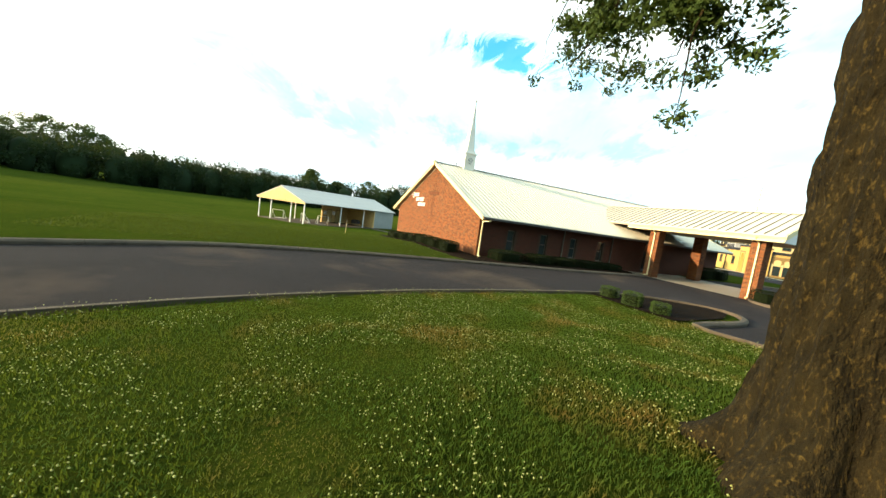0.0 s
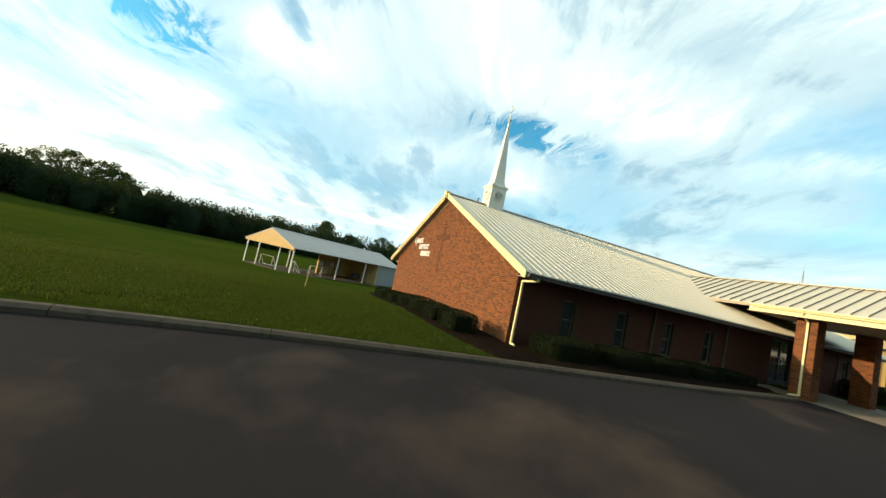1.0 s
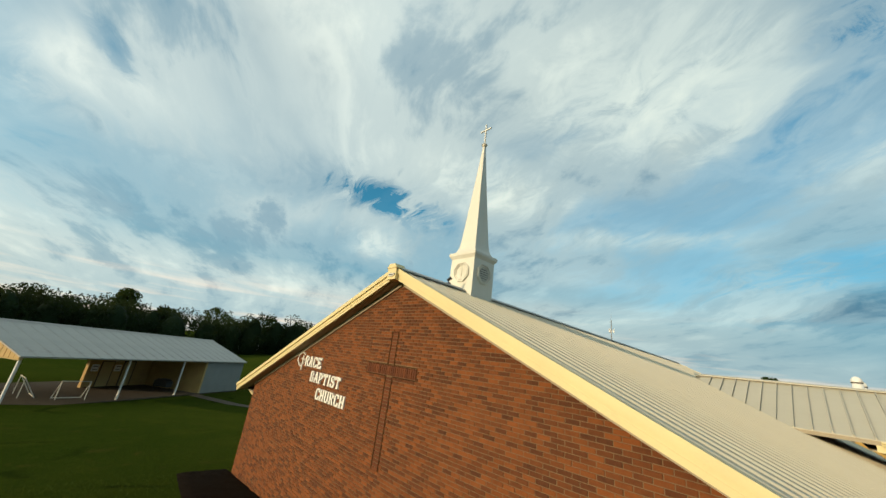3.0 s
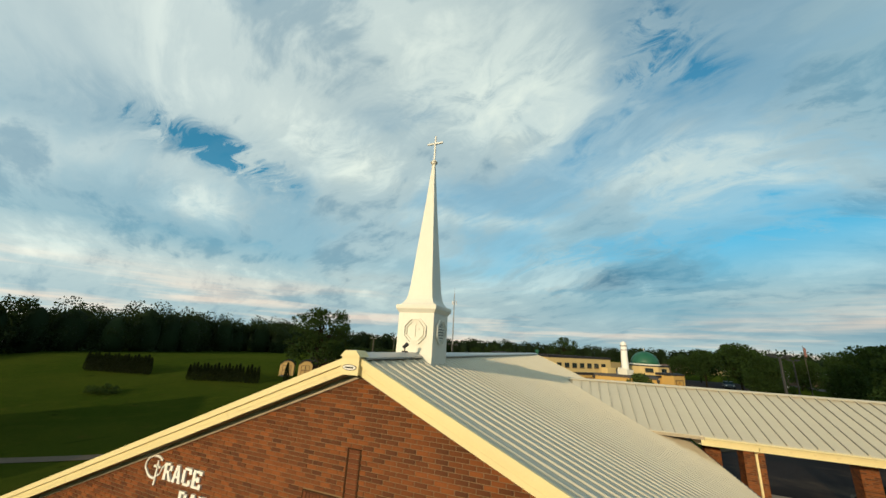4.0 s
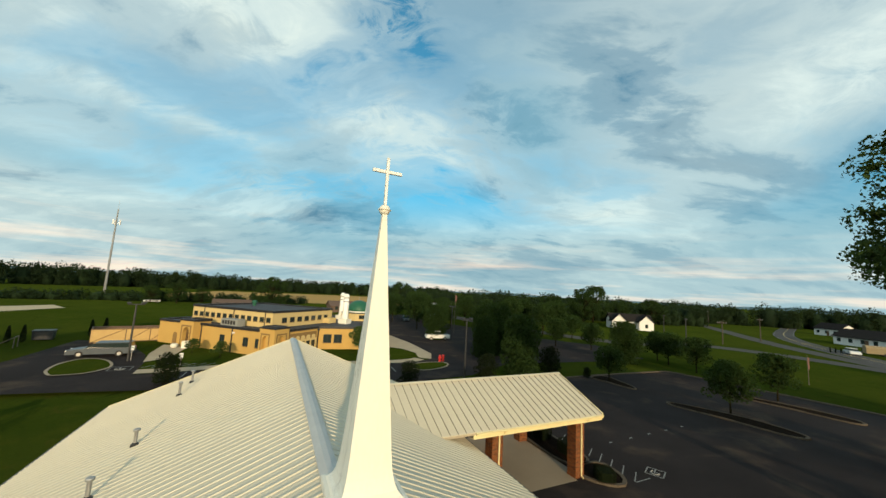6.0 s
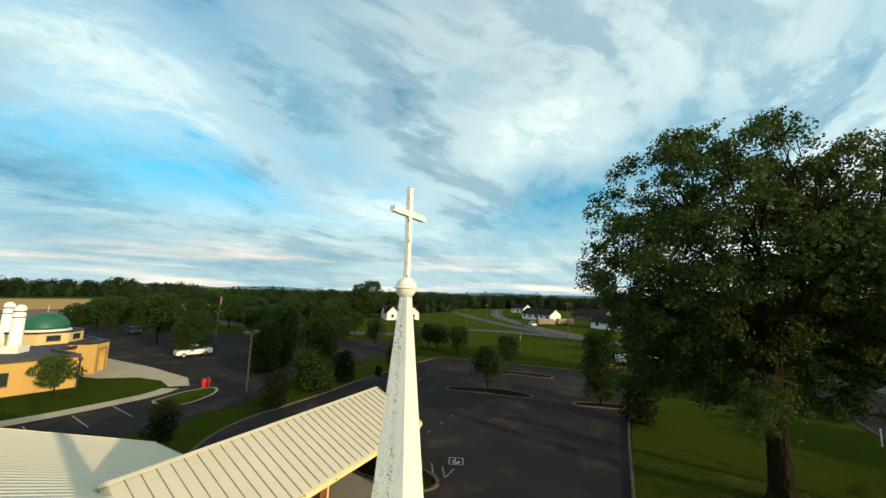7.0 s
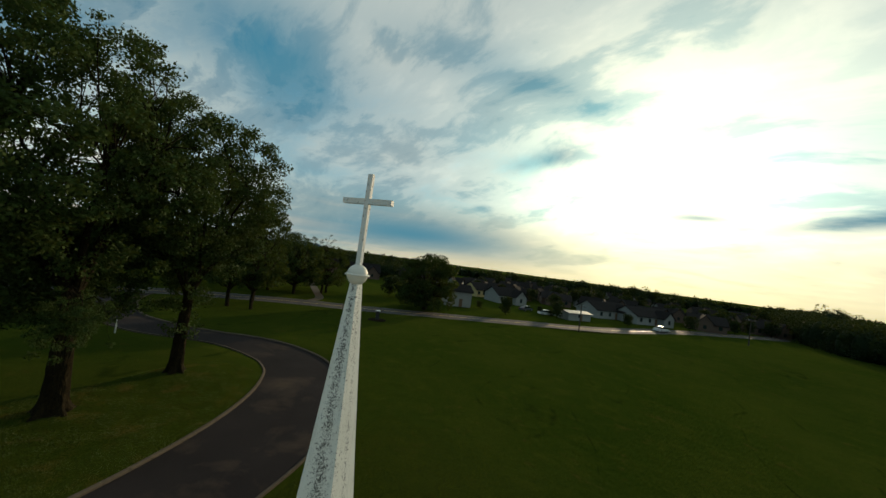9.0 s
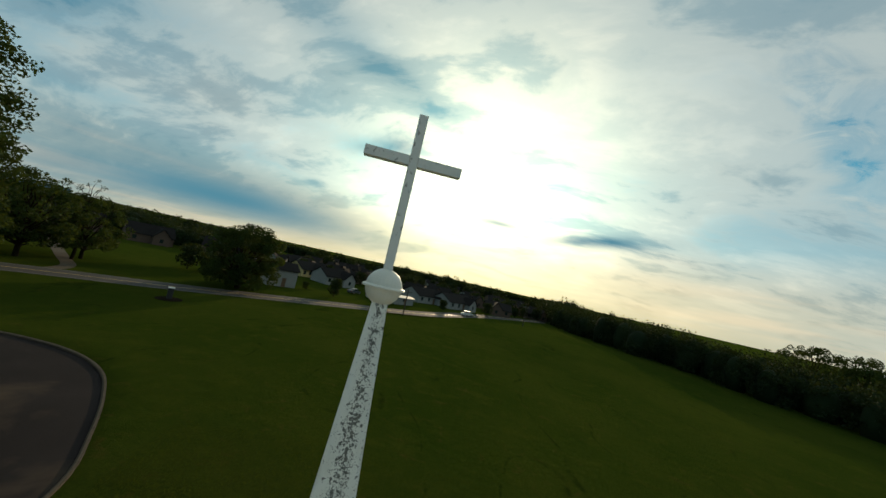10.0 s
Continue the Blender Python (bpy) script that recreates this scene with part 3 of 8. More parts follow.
def sheet(name, poly, z, mat, label, category, kind="structure"):
    """A flat sheet with the given outline."""
    from mathutils.geometry import tessellate_polygon
    tris = tessellate_polygon([[Vector((x, y, 0)) for x, y in poly]])
    me = mesh_of(name, [(x, y, z) for x, y in poly], tris, mat)
    bm = bmesh.new()
    bm.from_mesh(me)
    for f in bm.faces:
        if f.normal.z < 0:
            f.normal_flip()
    bm.to_mesh(me)
    bm.free()
    return tagged(new(name, me), label, category, "", kind)

# ---- ground, drive, parking, roads ----
WEST = [(10.2, -11.4), (9.6, -7.5), (9.5, -2.5), (9.6, 5.6), (9.3, 11.3)]
PORTICO_SIDE = [(8.2, 11.7), (8.2, 18.3), (9.2, 23.0), (11.5, 26.2), (16.0, 28.4)]
LOT = [(24.8, 28.8), (34.0, 29.5), (49.6, 28.9), (51.7, 15.2), (52.4, 8.0), (50.0, 1.2), (30.5, 1.1), (20.0, 0.9)]
BED_TIP = [(18.3, 0.6), (18.1, 3.4), (17.4, 4.8), (16.4, 4.9), (15.2, 3.5), (14.7, 1.2)]
INNER = [(14.9, -2.0), (15.4, -6.0), (16.5, -10.4), (18.2, -14.2), (20.2, -17.0), (21.7, -18.3), (24.3, -19.4), (30.3, -19.8), (39.0, -17.2), (50.0, -18.0), (60.0, -19.0), (68.0, -18.0)]
OUTER = [(61.0, -34.0), (56.0, -28.0), (50.0, -24.0), (44.5, -21.8), (38.6, -21.8), (33.6, -22.8), (29.6, -24.2), (25.3, -24.7), (20.4, -23.7), (16.6, -21.4), (13.9, -18.1), (11.6, -14.3)]


def rounded(pts, step=0.7):
    return curve_points(pts, step)


west_line = rounded(OUTER + WEST)
inner_line = rounded(LOT[-2:] + BED_TIP + INNER)
lot_line = rounded(PORTICO_SIDE[2:] + LOT[:3], 0.9) + curve_points(LOT[2:4], 0.9)[1:] + rounded(LOT[3:], 0.9)[1:]
ASPHALT = west_line + [(9.2, 11.5)] + curve_points(PORTICO_SIDE[:3], 0.9) + lot_line[1:-1] + inner_line


def outward(line):
    """The line 0.3 m out from the asphalt, and the sign of its side."""
    for d in (0.3, -0.3):
        out = shifted(line, d)
        if sum(inside(*p, ASPHALT) for p in out) < len(out) / 2:
            return out, d
    return shifted(line, 0.3), 0.3


def build_ground():
    from mathutils.geometry import delaunay_2d_cdt
    pts, edges, low = [], [], []
    n = len(ASPHALT)
    for i, p in enumerate(ASPHALT):
        pts.append(Vector(p))
        low.append(True)
        edges.append((i, (i + 1) % n))
    for line in (west_line, inner_line, lot_line):
        out, _ = outward(line)
        for p in out:
            if not inside(*p, ASPHALT):
                pts.append(Vector(p))
                low.append(False)
    rnd = random.Random(3)
    rings = [(-60, 70, -50, 60, 2.0), (-130, 160, -130, 170, 8.0), (-700, 700, -700, 800, 60.0), (-3200, 3200, -3200, 3200, 400.0)]
    done = None
    for x0, x1, y0, y1, s in rings:
        x = x0
        while x <= x1:
            y = y0
            while y <= y1:
                if done is None or not (done[0] < x < done[1] and done[2] < y < done[3]):
                    px, py = x + rnd.uniform(-.2, .2) * s, y + rnd.uniform(-.2, .2) * s
                    pts.append(Vector((px, py)))
                    low.append(inside(px, py, ASPHALT))
                y += s
            x += s
        done = (x0, x1, y0, y1)
    v, _, f, orig, *_ = delaunay_2d_cdt(pts, edges, [], 0, 1e-4)
    out = []
    for p, o in zip(v, orig):
        down = low[o[0]] if o else False
        out.append((p.x, p.y, -0.05 if down else ground_z(p.x, p.y)))
    me = mesh_of("ground", out, f, M["turf"], True)
    bm = bmesh.new()
    bm.from_mesh(me)
    for face in bm.faces:
        if face.normal.z < 0:
            face.normal_flip()
    bm.to_mesh(me)
    bm.free()
    tagged(new("ground", me), "mown green grass with dry brown patches", "lawn", "", "structure")


build_ground()
sheet("drive_and_parking", ASPHALT, 0.0, M["asphalt"], "dark worn asphalt drive and parking lot", "asphalt")


def build_kerbs():
    kerb = thing("kerb", "tan concrete kerb in long sections along the asphalt", "kerb", kind="structure")
    for line in (west_line, inner_line, lot_line):
        _, d = outward(line)
        s = 1 if d > 0 else -1
        near, mid, far = shifted(line, -0.03 * s), shifted(line, 0.04 * s), shifted(line, 0.15 * s)
        i = 0
        while i < len(line) - 1:
            j = min(len(line) - 1, i + 4)
            g = Geo()
            v, f = [], []
            for k in range(i, j + 1):
                for (px, py), z in ((near[k], -0.06), (near[k], 0.075), (mid[k], 0.125), (far[k], 0.13), (far[k], -0.06)):
                    v.append((px, py, z))
            m = j - i + 1
            # a small open joint between sections
            for c in range(5):
                a, b = Vector(v[(m - 1) * 5 + c]), Vector(v[(m - 2) * 5 + c])
                v[(m - 1) * 5 + c] = tuple(a + (b - a).normalized() * 0.015)
            for k in range(m - 1):
                for c in range(4):
                    f.append((k * 5 + c, k * 5 + c + 1, (k + 1) * 5 + c + 1, (k + 1) * 5 + c))
            f += [tuple(range(5)), tuple((m - 1) * 5 + c for c in range(4, -1, -1))]
            g.add(v, f)
            part("kerb_section", g, M["concrete"], kerb)
            i = j


build_kerbs()

ROAD = curve_points([(-420, -300), (-110, -176), (-68, -144), (-33, -112.5), (-11.7, -87.0), (4.7, -74.3), (12.2, -68.6), (24.5, -59.6), (33.6, -53.0), (46.5, -45.0), (60, -33), (70, -18), (85, -2), (103, 16), (127, 36), (170, 60), (260, 90)], 4.0)
strip("road", ROAD, -3.0, 3.0, 0.09, M["road"], "grey two-lane country road", "road")
for name, d0, d1 in (("road_edge_line", 2.65, 2.75), ("road_edge_line", -2.75, -2.65), ("road_centre_line", -0.08, 0.08)):
    strip(name, ROAD, d0, d1, 0.096, M["paint"] if "edge" in name else M["yellow"], "painted line along the road", "road marking")
strip("gravel_track", curve_points([(44.4, -49.5), (46.4, -54.6), (53.6, -62), (69.3, -78.1), (84, -93)], 2.0), -0.85, 0.85, 0.085, M["concrete"], "pale gravel track leaving the country road", "track")
SIDE_ROAD = curve_points([(92, 6), (96, 30), (90, 48), (75, 50), (66, 62), (60, 95), (62, 150)], 3.0)
strip("side_road", SIDE_ROAD, -3.0, 3.0, 0.085, M["road"], "grey side road through the grass", "road")
EAST_ROAD = curve_points([(96, 14), (120, 42), (160, 75), (230, 130), (330, 200)], 4.0)
strip("east_road", EAST_ROAD, -2.6, 2.6, 0.088, M["road"], "narrow grey road running to the far houses", "road")

# asphalt round the neighbouring building
NORTH = [(-30.6, 38.8), (-30.6, 37.4), (-27.4, 36.1), (-21.4, 35.9), (-15.3, 35.2), (-8, 34.2), (6, 32.6), (13, 32.0), (20, 33.0), (28.4, 37.6), (44.5, 36.4), (56, 36.6), (60, 50), (52, 62), (44, 96), (46, 120), (28, 120), (24.5, 95), (20.0, 78), (20.0, 68), (20.6, 56), (20.4, 46), (18.6, 42.3), (15, 40.8), (7.5, 41.0), (1.5, 42.6), (-1.0, 43.4), (-4.6, 42.0), (-7.5, 41.0), (-12.8, 40.4), (-13.4, 45.5), (-14.6, 50.5), (-17, 55.5), (-18.5, 60.0), (-25.3, 62.8), (-25.2, 49.2), (-26.2, 41.4)]
sheet("neighbour_parking", NORTH, 0.085, M["asphalt"], "dark asphalt parking beside the neighbouring building", "asphalt")
walkway = curve_points([(-12.9, 40.6), (-7.5, 41.1), (-4.6, 42.1), (-1.2, 43.6), (1.8, 42.7), (7.5, 41.1), (15, 40.9), (18.4, 42.4)], 1.0)
strip("neighbour_walkway", walkway, 0.0, 1.75, 0.12, M["walk"], "pale concrete walkway round the neighbouring building", "walkway")
sheet("portal_walk", [(-3.4, 43.9), (0.4, 44.6), (1.4, 44.6), (0.9, 47.6), (-1.2, 46.0), (-3.0, 46.6), (-3.4, 45.6)], 0.124, M["walk"], "tan concrete landing in front of a corner portal", "paving")
sheet("side_walk", [(-13.6, 46.0), (-11.8, 48.0), (-11.4, 54.2), (-12.2, 56.2), (-14.6, 57.8), (-14.4, 51)], 0.124, M["walk"], "tan concrete path to a side portal", "paving")
sheet("hall_forecourt", [(20.2, 74), (20.2, 66), (20.9, 55.5), (20.6, 46), (19.0, 42.4), (17.6, 43.6), (18.4, 47.0), (17.6, 50.6), (15.1, 53.4), (14.4, 56), (16.4, 60), (17.4, 66)], 0.128, M["walk"], "tan concrete forecourt beside the ochre building", "paving")
ISLET = [(14.4, 39.4), (17.0, 40.2), (19.6, 39.9), (19.8, 38.6), (18.5, 37.1), (16.2, 36.1), (14.8, 36.4), (14.2, 37.8)]
sheet("grass_islet", curve_points(ISLET, 0.6, True), 0.17, M["turf"], "small kerbed grass islet in the parking lot", "lawn")
WEST_ISLET = [(-18.7, 41.0), (-16.6, 41.5), (-15.7, 44.0), (-17.2, 47.4), (-19.3, 48.5), (-20.2, 46.2), (-19.8, 43.0)]
sheet("grass_islet", curve_points(WEST_ISLET, 0.6, True), 0.17, M["turf"], "small kerbed grass islet in the parking lot", "lawn")
for poly in (ISLET, WEST_ISLET):
    strip("islet_kerb", curve_points(poly + poly[:1], 0.6), -0.2, 0.04, 0.18, M["pale_concrete"], "pale concrete kerb round a grass islet", "kerb")
church_walk = curve_points([(-40, 2), (-28, 7.5), (-22, 11.0), (-17, 13.8), (-13.5, 15.6), (-11, 17.6), (-9.7, 20), (-9.4, 23)], 1.0)
strip("church_walk", church_walk, -0.6, 0.6, 0.035, M["concrete"], "narrow concrete path through the grass", "walkway", follow=True)


def marks():
    """Parking lines, the accessible bay and lines by the neighbouring building."""
    for i in range(8):
        y = 10.6 + 0.76 * i
        strip("hatch_line", [(17.0, y), (18.05, y + 0.68)], -0.03, 0.03, 0.006, M["paint"], "worn white hatching line beside the portico", "road marking", "thing")
    strip("hatch_line", [(17.0, 10.53), (18.2, 10.53)], -0.03, 0.03, 0.006, M["paint"], "worn white line closing a hatched strip", "road marking", "thing")
    for i in range(5):
        strip("line_dab", [(20.0 + 2.1 * i, 14.6 + 0.06 * i), (20.3 + 2.1 * i, 14.61 + 0.06 * i)], -0.05, 0.05, 0.006, M["paint"], "short white dab of road paint", "road marking", "thing")
    for i in range(9):
        x = -8.6 + 2.6 * i
        y = 40.7 + 0.1 * i - (0.9 if i > 5 else 0)
        strip("parking_line", [(x, y), (x - 0.25, y - 4.2)], -0.045, 0.045, 0.092, M["paint"], "worn white parking line", "road marking", "thing")
    for i in range(6):
        strip("hatch_line", [(-13.0 + 0.9 * i, 43.4 - 0.2 * i), (-11.2 + 0.9 * i, 45.4 - 0.2 * i)], -0.06, 0.06, 0.092, M["paint"], "worn white hatching line", "road marking", "thing")
    g = Geo()
    for x, y, m, z in ((19.1, 10.85, 0.66, 0.007), (-14.6, 43.2, 1.25, 0.094)):
        t = thing("accessible_bay_mark", "white wheelchair symbol in a square on asphalt", "road marking", (x, y, z), -65 if z < .05 else 5)
        g = Geo()
        w, e = 0.72 * m, 0.07
        for lo, hi in (((-w, -w), (w, -w + e)), ((-w, w - e), (w, w)), ((-w, -w), (-w + e, w)), ((w - e, -w), (w, w))):
            g.box((*lo, 0), (*hi, 0.003))
        part("mark_border", g, M["paint"], t)
        g = Geo()
        ring = [(0.32 * math.cos(a), 0.32 * math.sin(a) - 0.12) for a in np.linspace(2.2, 6.6, 15)]
        for (x0, y0), (x1, y1) in zip(ring, ring[1:]):
            g.tube((x0 * m, y0 * m, 0.0015), (x1 * m, y1 * m, 0.0015), 0.045, n=4)
        g.box((-0.12 * m, -0.1 * m, 0), (-0.03 * m, 0.36 * m, 0.003))
        g.box((-0.1 * m, -0.02 * m, 0), (0.28 * m, 0.06 * m, 0.003))
        g.box((0.2 * m, -0.36 * m, 0), (0.29 * m, 0.04 * m, 0.003))
        g.lathe([(0.075 * m, 0), (0.075 * m, 0.003)], 10, (-0.07 * m, 0.47 * m))
        part("wheelchair_symbol", g, M["paint"], t)


marks()


def island(poly, name="planting_island"):
    """A kerbed bed of mulch in the asphalt."""
    line = curve_points(poly, 0.5, True)
    t = thing(name, "kerbed island of dark mulch in the asphalt", "planting bed", kind="structure")
    cx, cy = sum(p[0] for p in line) / len(line), sum(p[1] for p in line) / len(line)
    rim = [(cx + (x - cx) * (1 - 0.2 / max(.3, math.dist((x, y), (cx, cy)))), cy + (y - cy) * (1 - 0.2 / max(.3, math.dist((x, y), (cx, cy))))) for x, y in line]
    n = len(line)
    v = [(*p, -0.01) for p in line] + [(*p, 0.12) for p in line] + [(*p, 0.12) for p in rim] + [(*p, 0.06) for p in rim]
    f = [(r * n + i, r * n + (i + 1) % n, (r + 1) * n + (i + 1) % n, (r + 1) * n + i) for r in range(3) for i in range(n)]
    part("kerb_ring", Geo().add(v, f), M["concrete"], t)
    part("mulch", Geo().add([(*p, 0.075) for p in rim] + [(cx, cy, 0.14)], [(i, (i + 1) % n, n) for i in range(n)]), M["mulch"], t)


island([(33.4, 18.6), (34.4, 19.0), (36.6, 14.5), (36.6, 10.6), (35.6, 9.9), (34.9, 11.0), (34.2, 15.0)])
island([(44.4, 17.9), (45.4, 18.0), (46.8, 14.0), (46.9, 10.5), (46.0, 9.6), (45.2, 10.6), (44.9, 14.0)])
island([(34.4, 28.9), (37.0, 28.9), (36.4, 25.5), (35.4, 23.4), (34.8, 24.0), (34.6, 26.5)])
island([(35.4, 5.6), (36.4, 5.9), (37.6, 3.6), (38.0, 1.5), (36.7, 1.5), (36.0, 3.4)])
island([(14.7, 12.9), (16.8, 12.8), (16.9, 11.5), (16.55, 10.75), (15.9, 10.4), (15.1, 10.8), (14.5, 11.8)], "portico_bed")
island([(14.75, 13.3), (16.2, 12.9), (16.8, 14.5), (16.8, 18.8), (16.2, 20.2), (15.0, 19.8), (14.7, 17.0)], "portico_bed")

bed = [(15.0, 0.2), (14.95, 1.2), (15.4, 2.9), (16.5, 4.4), (17.2, 4.3), (17.7, 3.0), (17.9, 0.8), (17.85, 0.25), (16.6, 0.1)]
sheet("corner_bed", bed, 0.115, M["mulch"], "bare brown mulch bed at the lawn's corner", "planting bed")
BED_FRONT = [(-9.0, -1.5), (-4.0, -2.05), (1.0, -2.1), (5.5, -2.0), (7.6, -1.8), (9.25, -1.4)]


def bed_front(x):
    return float(np.interp(x, [p[0] for p in BED_FRONT], [p[1] for p in BED_FRONT]))


def mulch_bed(name, a0, a1, near, far, flip, label):
    """A raised bed of mulch over the turf: a fine sheet between two lines, its edges tucked in."""
    v, f, m = [], [], 8
    n = int((a1 - a0) / 0.35) + 1
    for i in range(n + 1):
        a = a0 + (a1 - a0) * i / n
        for j in range(m + 1):
            b = near(a) + (far(a) - near(a)) * j / m
            x, y = (b, a) if flip else (a, b)
            lump = 0.03 * noise.noise(Vector((x * 2.3, y * 2.3, 4)))
            v.append((x, y, ground_z(x, y) + (-0.05 if j == m or i in (0, n) else 0.07 + lump)))
    for i in range(n):
        for j in range(m):
            q = (i * (m + 1) + j, (i + 1) * (m + 1) + j, (i + 1) * (m + 1) + j + 1, i * (m + 1) + j + 1)
            f.append(q if flip else q[::-1])
    tagged(new(name, mesh_of(name, v, f, M["mulch"], True)), label, "planting bed", "", "structure")


mulch_bed("gable_bed", -9.0, 9.2, lambda a: -0.02, bed_front, False, "dark mulch bed in front of the brick gable")
mulch_bed("side_bed", -0.02, 11.2, lambda a: 7.16, lambda a: 9.3 if a < 9 else 9.3 - 0.28 * (a - 9), True, "dark mulch bed along the shaded brick wall")

# ---- church ----
PEAK_Z, Y0, Y1 = 5.79, -0.28, 23.33
XR, XL, SR, SL = 7.93, -9.10, 0.4400, 0.4000
WR, WL = 7.13, -8.08
church = thing("church", "long brick church with a cream metal gable roof", "church")


def roof_z(x):
    return PEAK_Z - (SR * x if x > 0 else -SL * x)


g = Geo()
g.prism([(WL, -1.6), (WR, -0.6), (WR, roof_z(WR) - 0.1), (0, PEAK_Z - 0.1), (WL, roof_z(WL) - 0.1)], 0.0, 0.25)
front = part("front_wall", g, M["mortar"], church)
g = Geo()
g.prism([(WL, -0.6), (WR, -0.6), (WR, roof_z(WR) - 0.1), (0, PEAK_Z - 0.1), (WL, roof_z(WL) - 0.1)], 22.65, 22.9)
part("back_wall", g, M["brick_shaded"], church)
part("west_wall", Geo().box((WL, 0.25, -1.6), (WL + 0.25, 22.65, roof_z(WL) - 0.1)), M["brick_shaded"], church)

WINDOWS = [(2.2, 0.5, 1.75), (4.6, 0.5, 1.75), (7.0, 0.5, 1.75), (9.4, 0.5, 1.75), (20.6, 0.5, 1.75)]
DOORS = [(14.7, 0.05, 2.1, 1.8)]
WW = 0.5
g = Geo()
top = roof_z(WR) - 0.1
holes = sorted([(y - WW / 2, y + WW / 2, a, b) for y, a, b in WINDOWS] + [(y - w / 2, y + w / 2, a, b) for y, a, b, w in DOORS])
y = 0.25
for a, b, lo, hi in holes:
    g.box((WR - 0.25, y, -0.6), (WR, a, top))
    g.box((WR - 0.25, a, -0.6), (WR, b, lo))
    g.box((WR - 0.25, a, hi), (WR, b, top))
    y = b
g.box((WR - 0.25, y, -0.6), (WR, 22.65, top))
east = part("east_wall", g, M["mortar_shaded"], church)


def brick_mesh(cells, name, mat):
    """Many bricks in one mesh: cells of (corner, along, up, out) vectors."""
    v, f = [], []
    for o, a, u, n in cells:
        b = len(v)
        v += [o, o + a, o + a + u, o + u]
        i, j, k = a * 0.02, u * 0.05, n
        v += [o + n + i + j, o + a + n - i + j, o + a + u + n - i - j, o + u + n + i - j]
        f += [(b + 4, b + 5, b + 6, b + 7), (b, b + 1, b + 5, b + 4), (b + 1, b + 2, b + 6, b + 5), (b + 2, b + 3, b + 7, b + 6), (b + 3, b, b + 4, b + 7)]
    return mesh_of(name, v, f, mat)


LEN, CRS, JNT = 0.203, 0.0677, 0.010


def courses(along, z0, z1, keep, origin, direction, normal, rnd, depth=0.008):
    """Running bond over a face. keep(a, b, z0, z1) tells whether a piece of the face is built."""
    out = []
    k = 0
    z = z0
    while z < z1:
        s = along[0] - (LEN / 2 if k % 2 else 0)
        while s < along[1]:
            a, b = max(s, along[0]), min(s + LEN - JNT, along[1])
            if b - a > 0.03 and keep(a, b, z, z + CRS - JNT):
                n = normal * (depth + rnd.uniform(-0.004, 0.004))
                out.append((origin + direction * a + Vector((0, 0, z)), direction * (b - a), Vector((0, 0, CRS - JNT)), n))
            s += LEN
        z += CRS
        k += 1
    return out


rnd = random.Random(11)
CROSS_X, CROSS_TOP, CROSS_LOW, ARM, ARM0, ARM1 = 0.115, 4.41, 1.70, 0.885, 3.47, 3.70


def on_cross(a, b, z0, z1):
    return (b > -CROSS_X and a < CROSS_X and z1 > CROSS_LOW and z0 < CROSS_TOP) or (b > -ARM and a < ARM and z1 > ARM0 and z0 < ARM1)


def gable_keep(a, b, z0, z1):
    m = a if abs(a) > abs(b) else b
    return z1 < roof_z(m) - 0.12 and z1 > ground_z(0.5 * (a + b), 0) - 0.1 and not on_cross(a, b, z0, z1)


cells = courses((WL, WR), -0.8, PEAK_Z, gable_keep, Vector((0, 0, 0)), Vector((1, 0, 0)), Vector((0, -1, 0)), rnd)
# pieces cut to fit round the cross
for side in (-1, 1):
    z = CROSS_LOW - (CROSS_LOW + 0.8) % CRS
    k = int(round((z + 0.8) / CRS))
    while z < CROSS_TOP:
        edge = ARM if z + CRS > ARM0 and z < ARM1 else CROSS_X
        s = WL - (LEN / 2 if k % 2 else 0)
        while s < WR:
            a, b = s, s + LEN - JNT
            if side > 0 and a < edge < b:
                a = edge + JNT
            elif side < 0 and a < -edge < b:
                b = -edge - JNT
            else:
                s += LEN
                continue
            if b - a > 0.02:
                cells.append((Vector((a, 0, z)), Vector((b - a, 0, 0)), Vector((0, 0, CRS - JNT)), Vector((0, -0.012, 0))))
            s += LEN
        z += CRS
        k += 1
full = [c for c in cells if c[1].length > LEN - JNT - 0.001]
full.sort(key=lambda c: math.dist((c[0].x, c[0].z), (0.9, 4.95)))
near_cells, keys = full[:290], {id(c) for c in full[:290]}
tagged(part("brick_field", brick_mesh([c for c in cells if id(c) not in keys], "brick_field", M["brick"]), None, front), kind="stuff")
one_brick = brick_mesh([(Vector((0, 0, 0)), Vector((LEN - JNT, 0, 0)), Vector((0, 0, CRS - JNT)), Vector((0, -0.009, 0)))], "brick", M["brick"])
for c in near_cells:
    part("brick", one_brick, None, front, at=Matrix.Translation(c[0]))
# cross laid in the wall: soldier courses in the arms, stretchers in the post, with dark raised strips round it for the
# shade in its joint
cross_cells = []
x = -ARM + 0.015
while x < ARM - 0.03:
    cross_cells.append((Vector((x, 0, ARM0 + 0.012)), Vector((CRS - JNT, 0, 0)), Vector((0, 0, ARM1 - ARM0 - 0.024)), Vector((0, -0.02 + rnd.uniform(-.004, .004), 0))))
    x += CRS
z = CROSS_LOW
while z < CROSS_TOP - CRS:
    if not (z + CRS > ARM0 and z < ARM1):
        cross_cells.append((Vector((-CROSS_X + 0.018, 0, z)), Vector((2 * CROSS_X - 0.036, 0, 0)), Vector((0, 0, CRS - JNT)), Vector((0, -0.014, 0))))
    z += CRS
joint_shade = Geo()
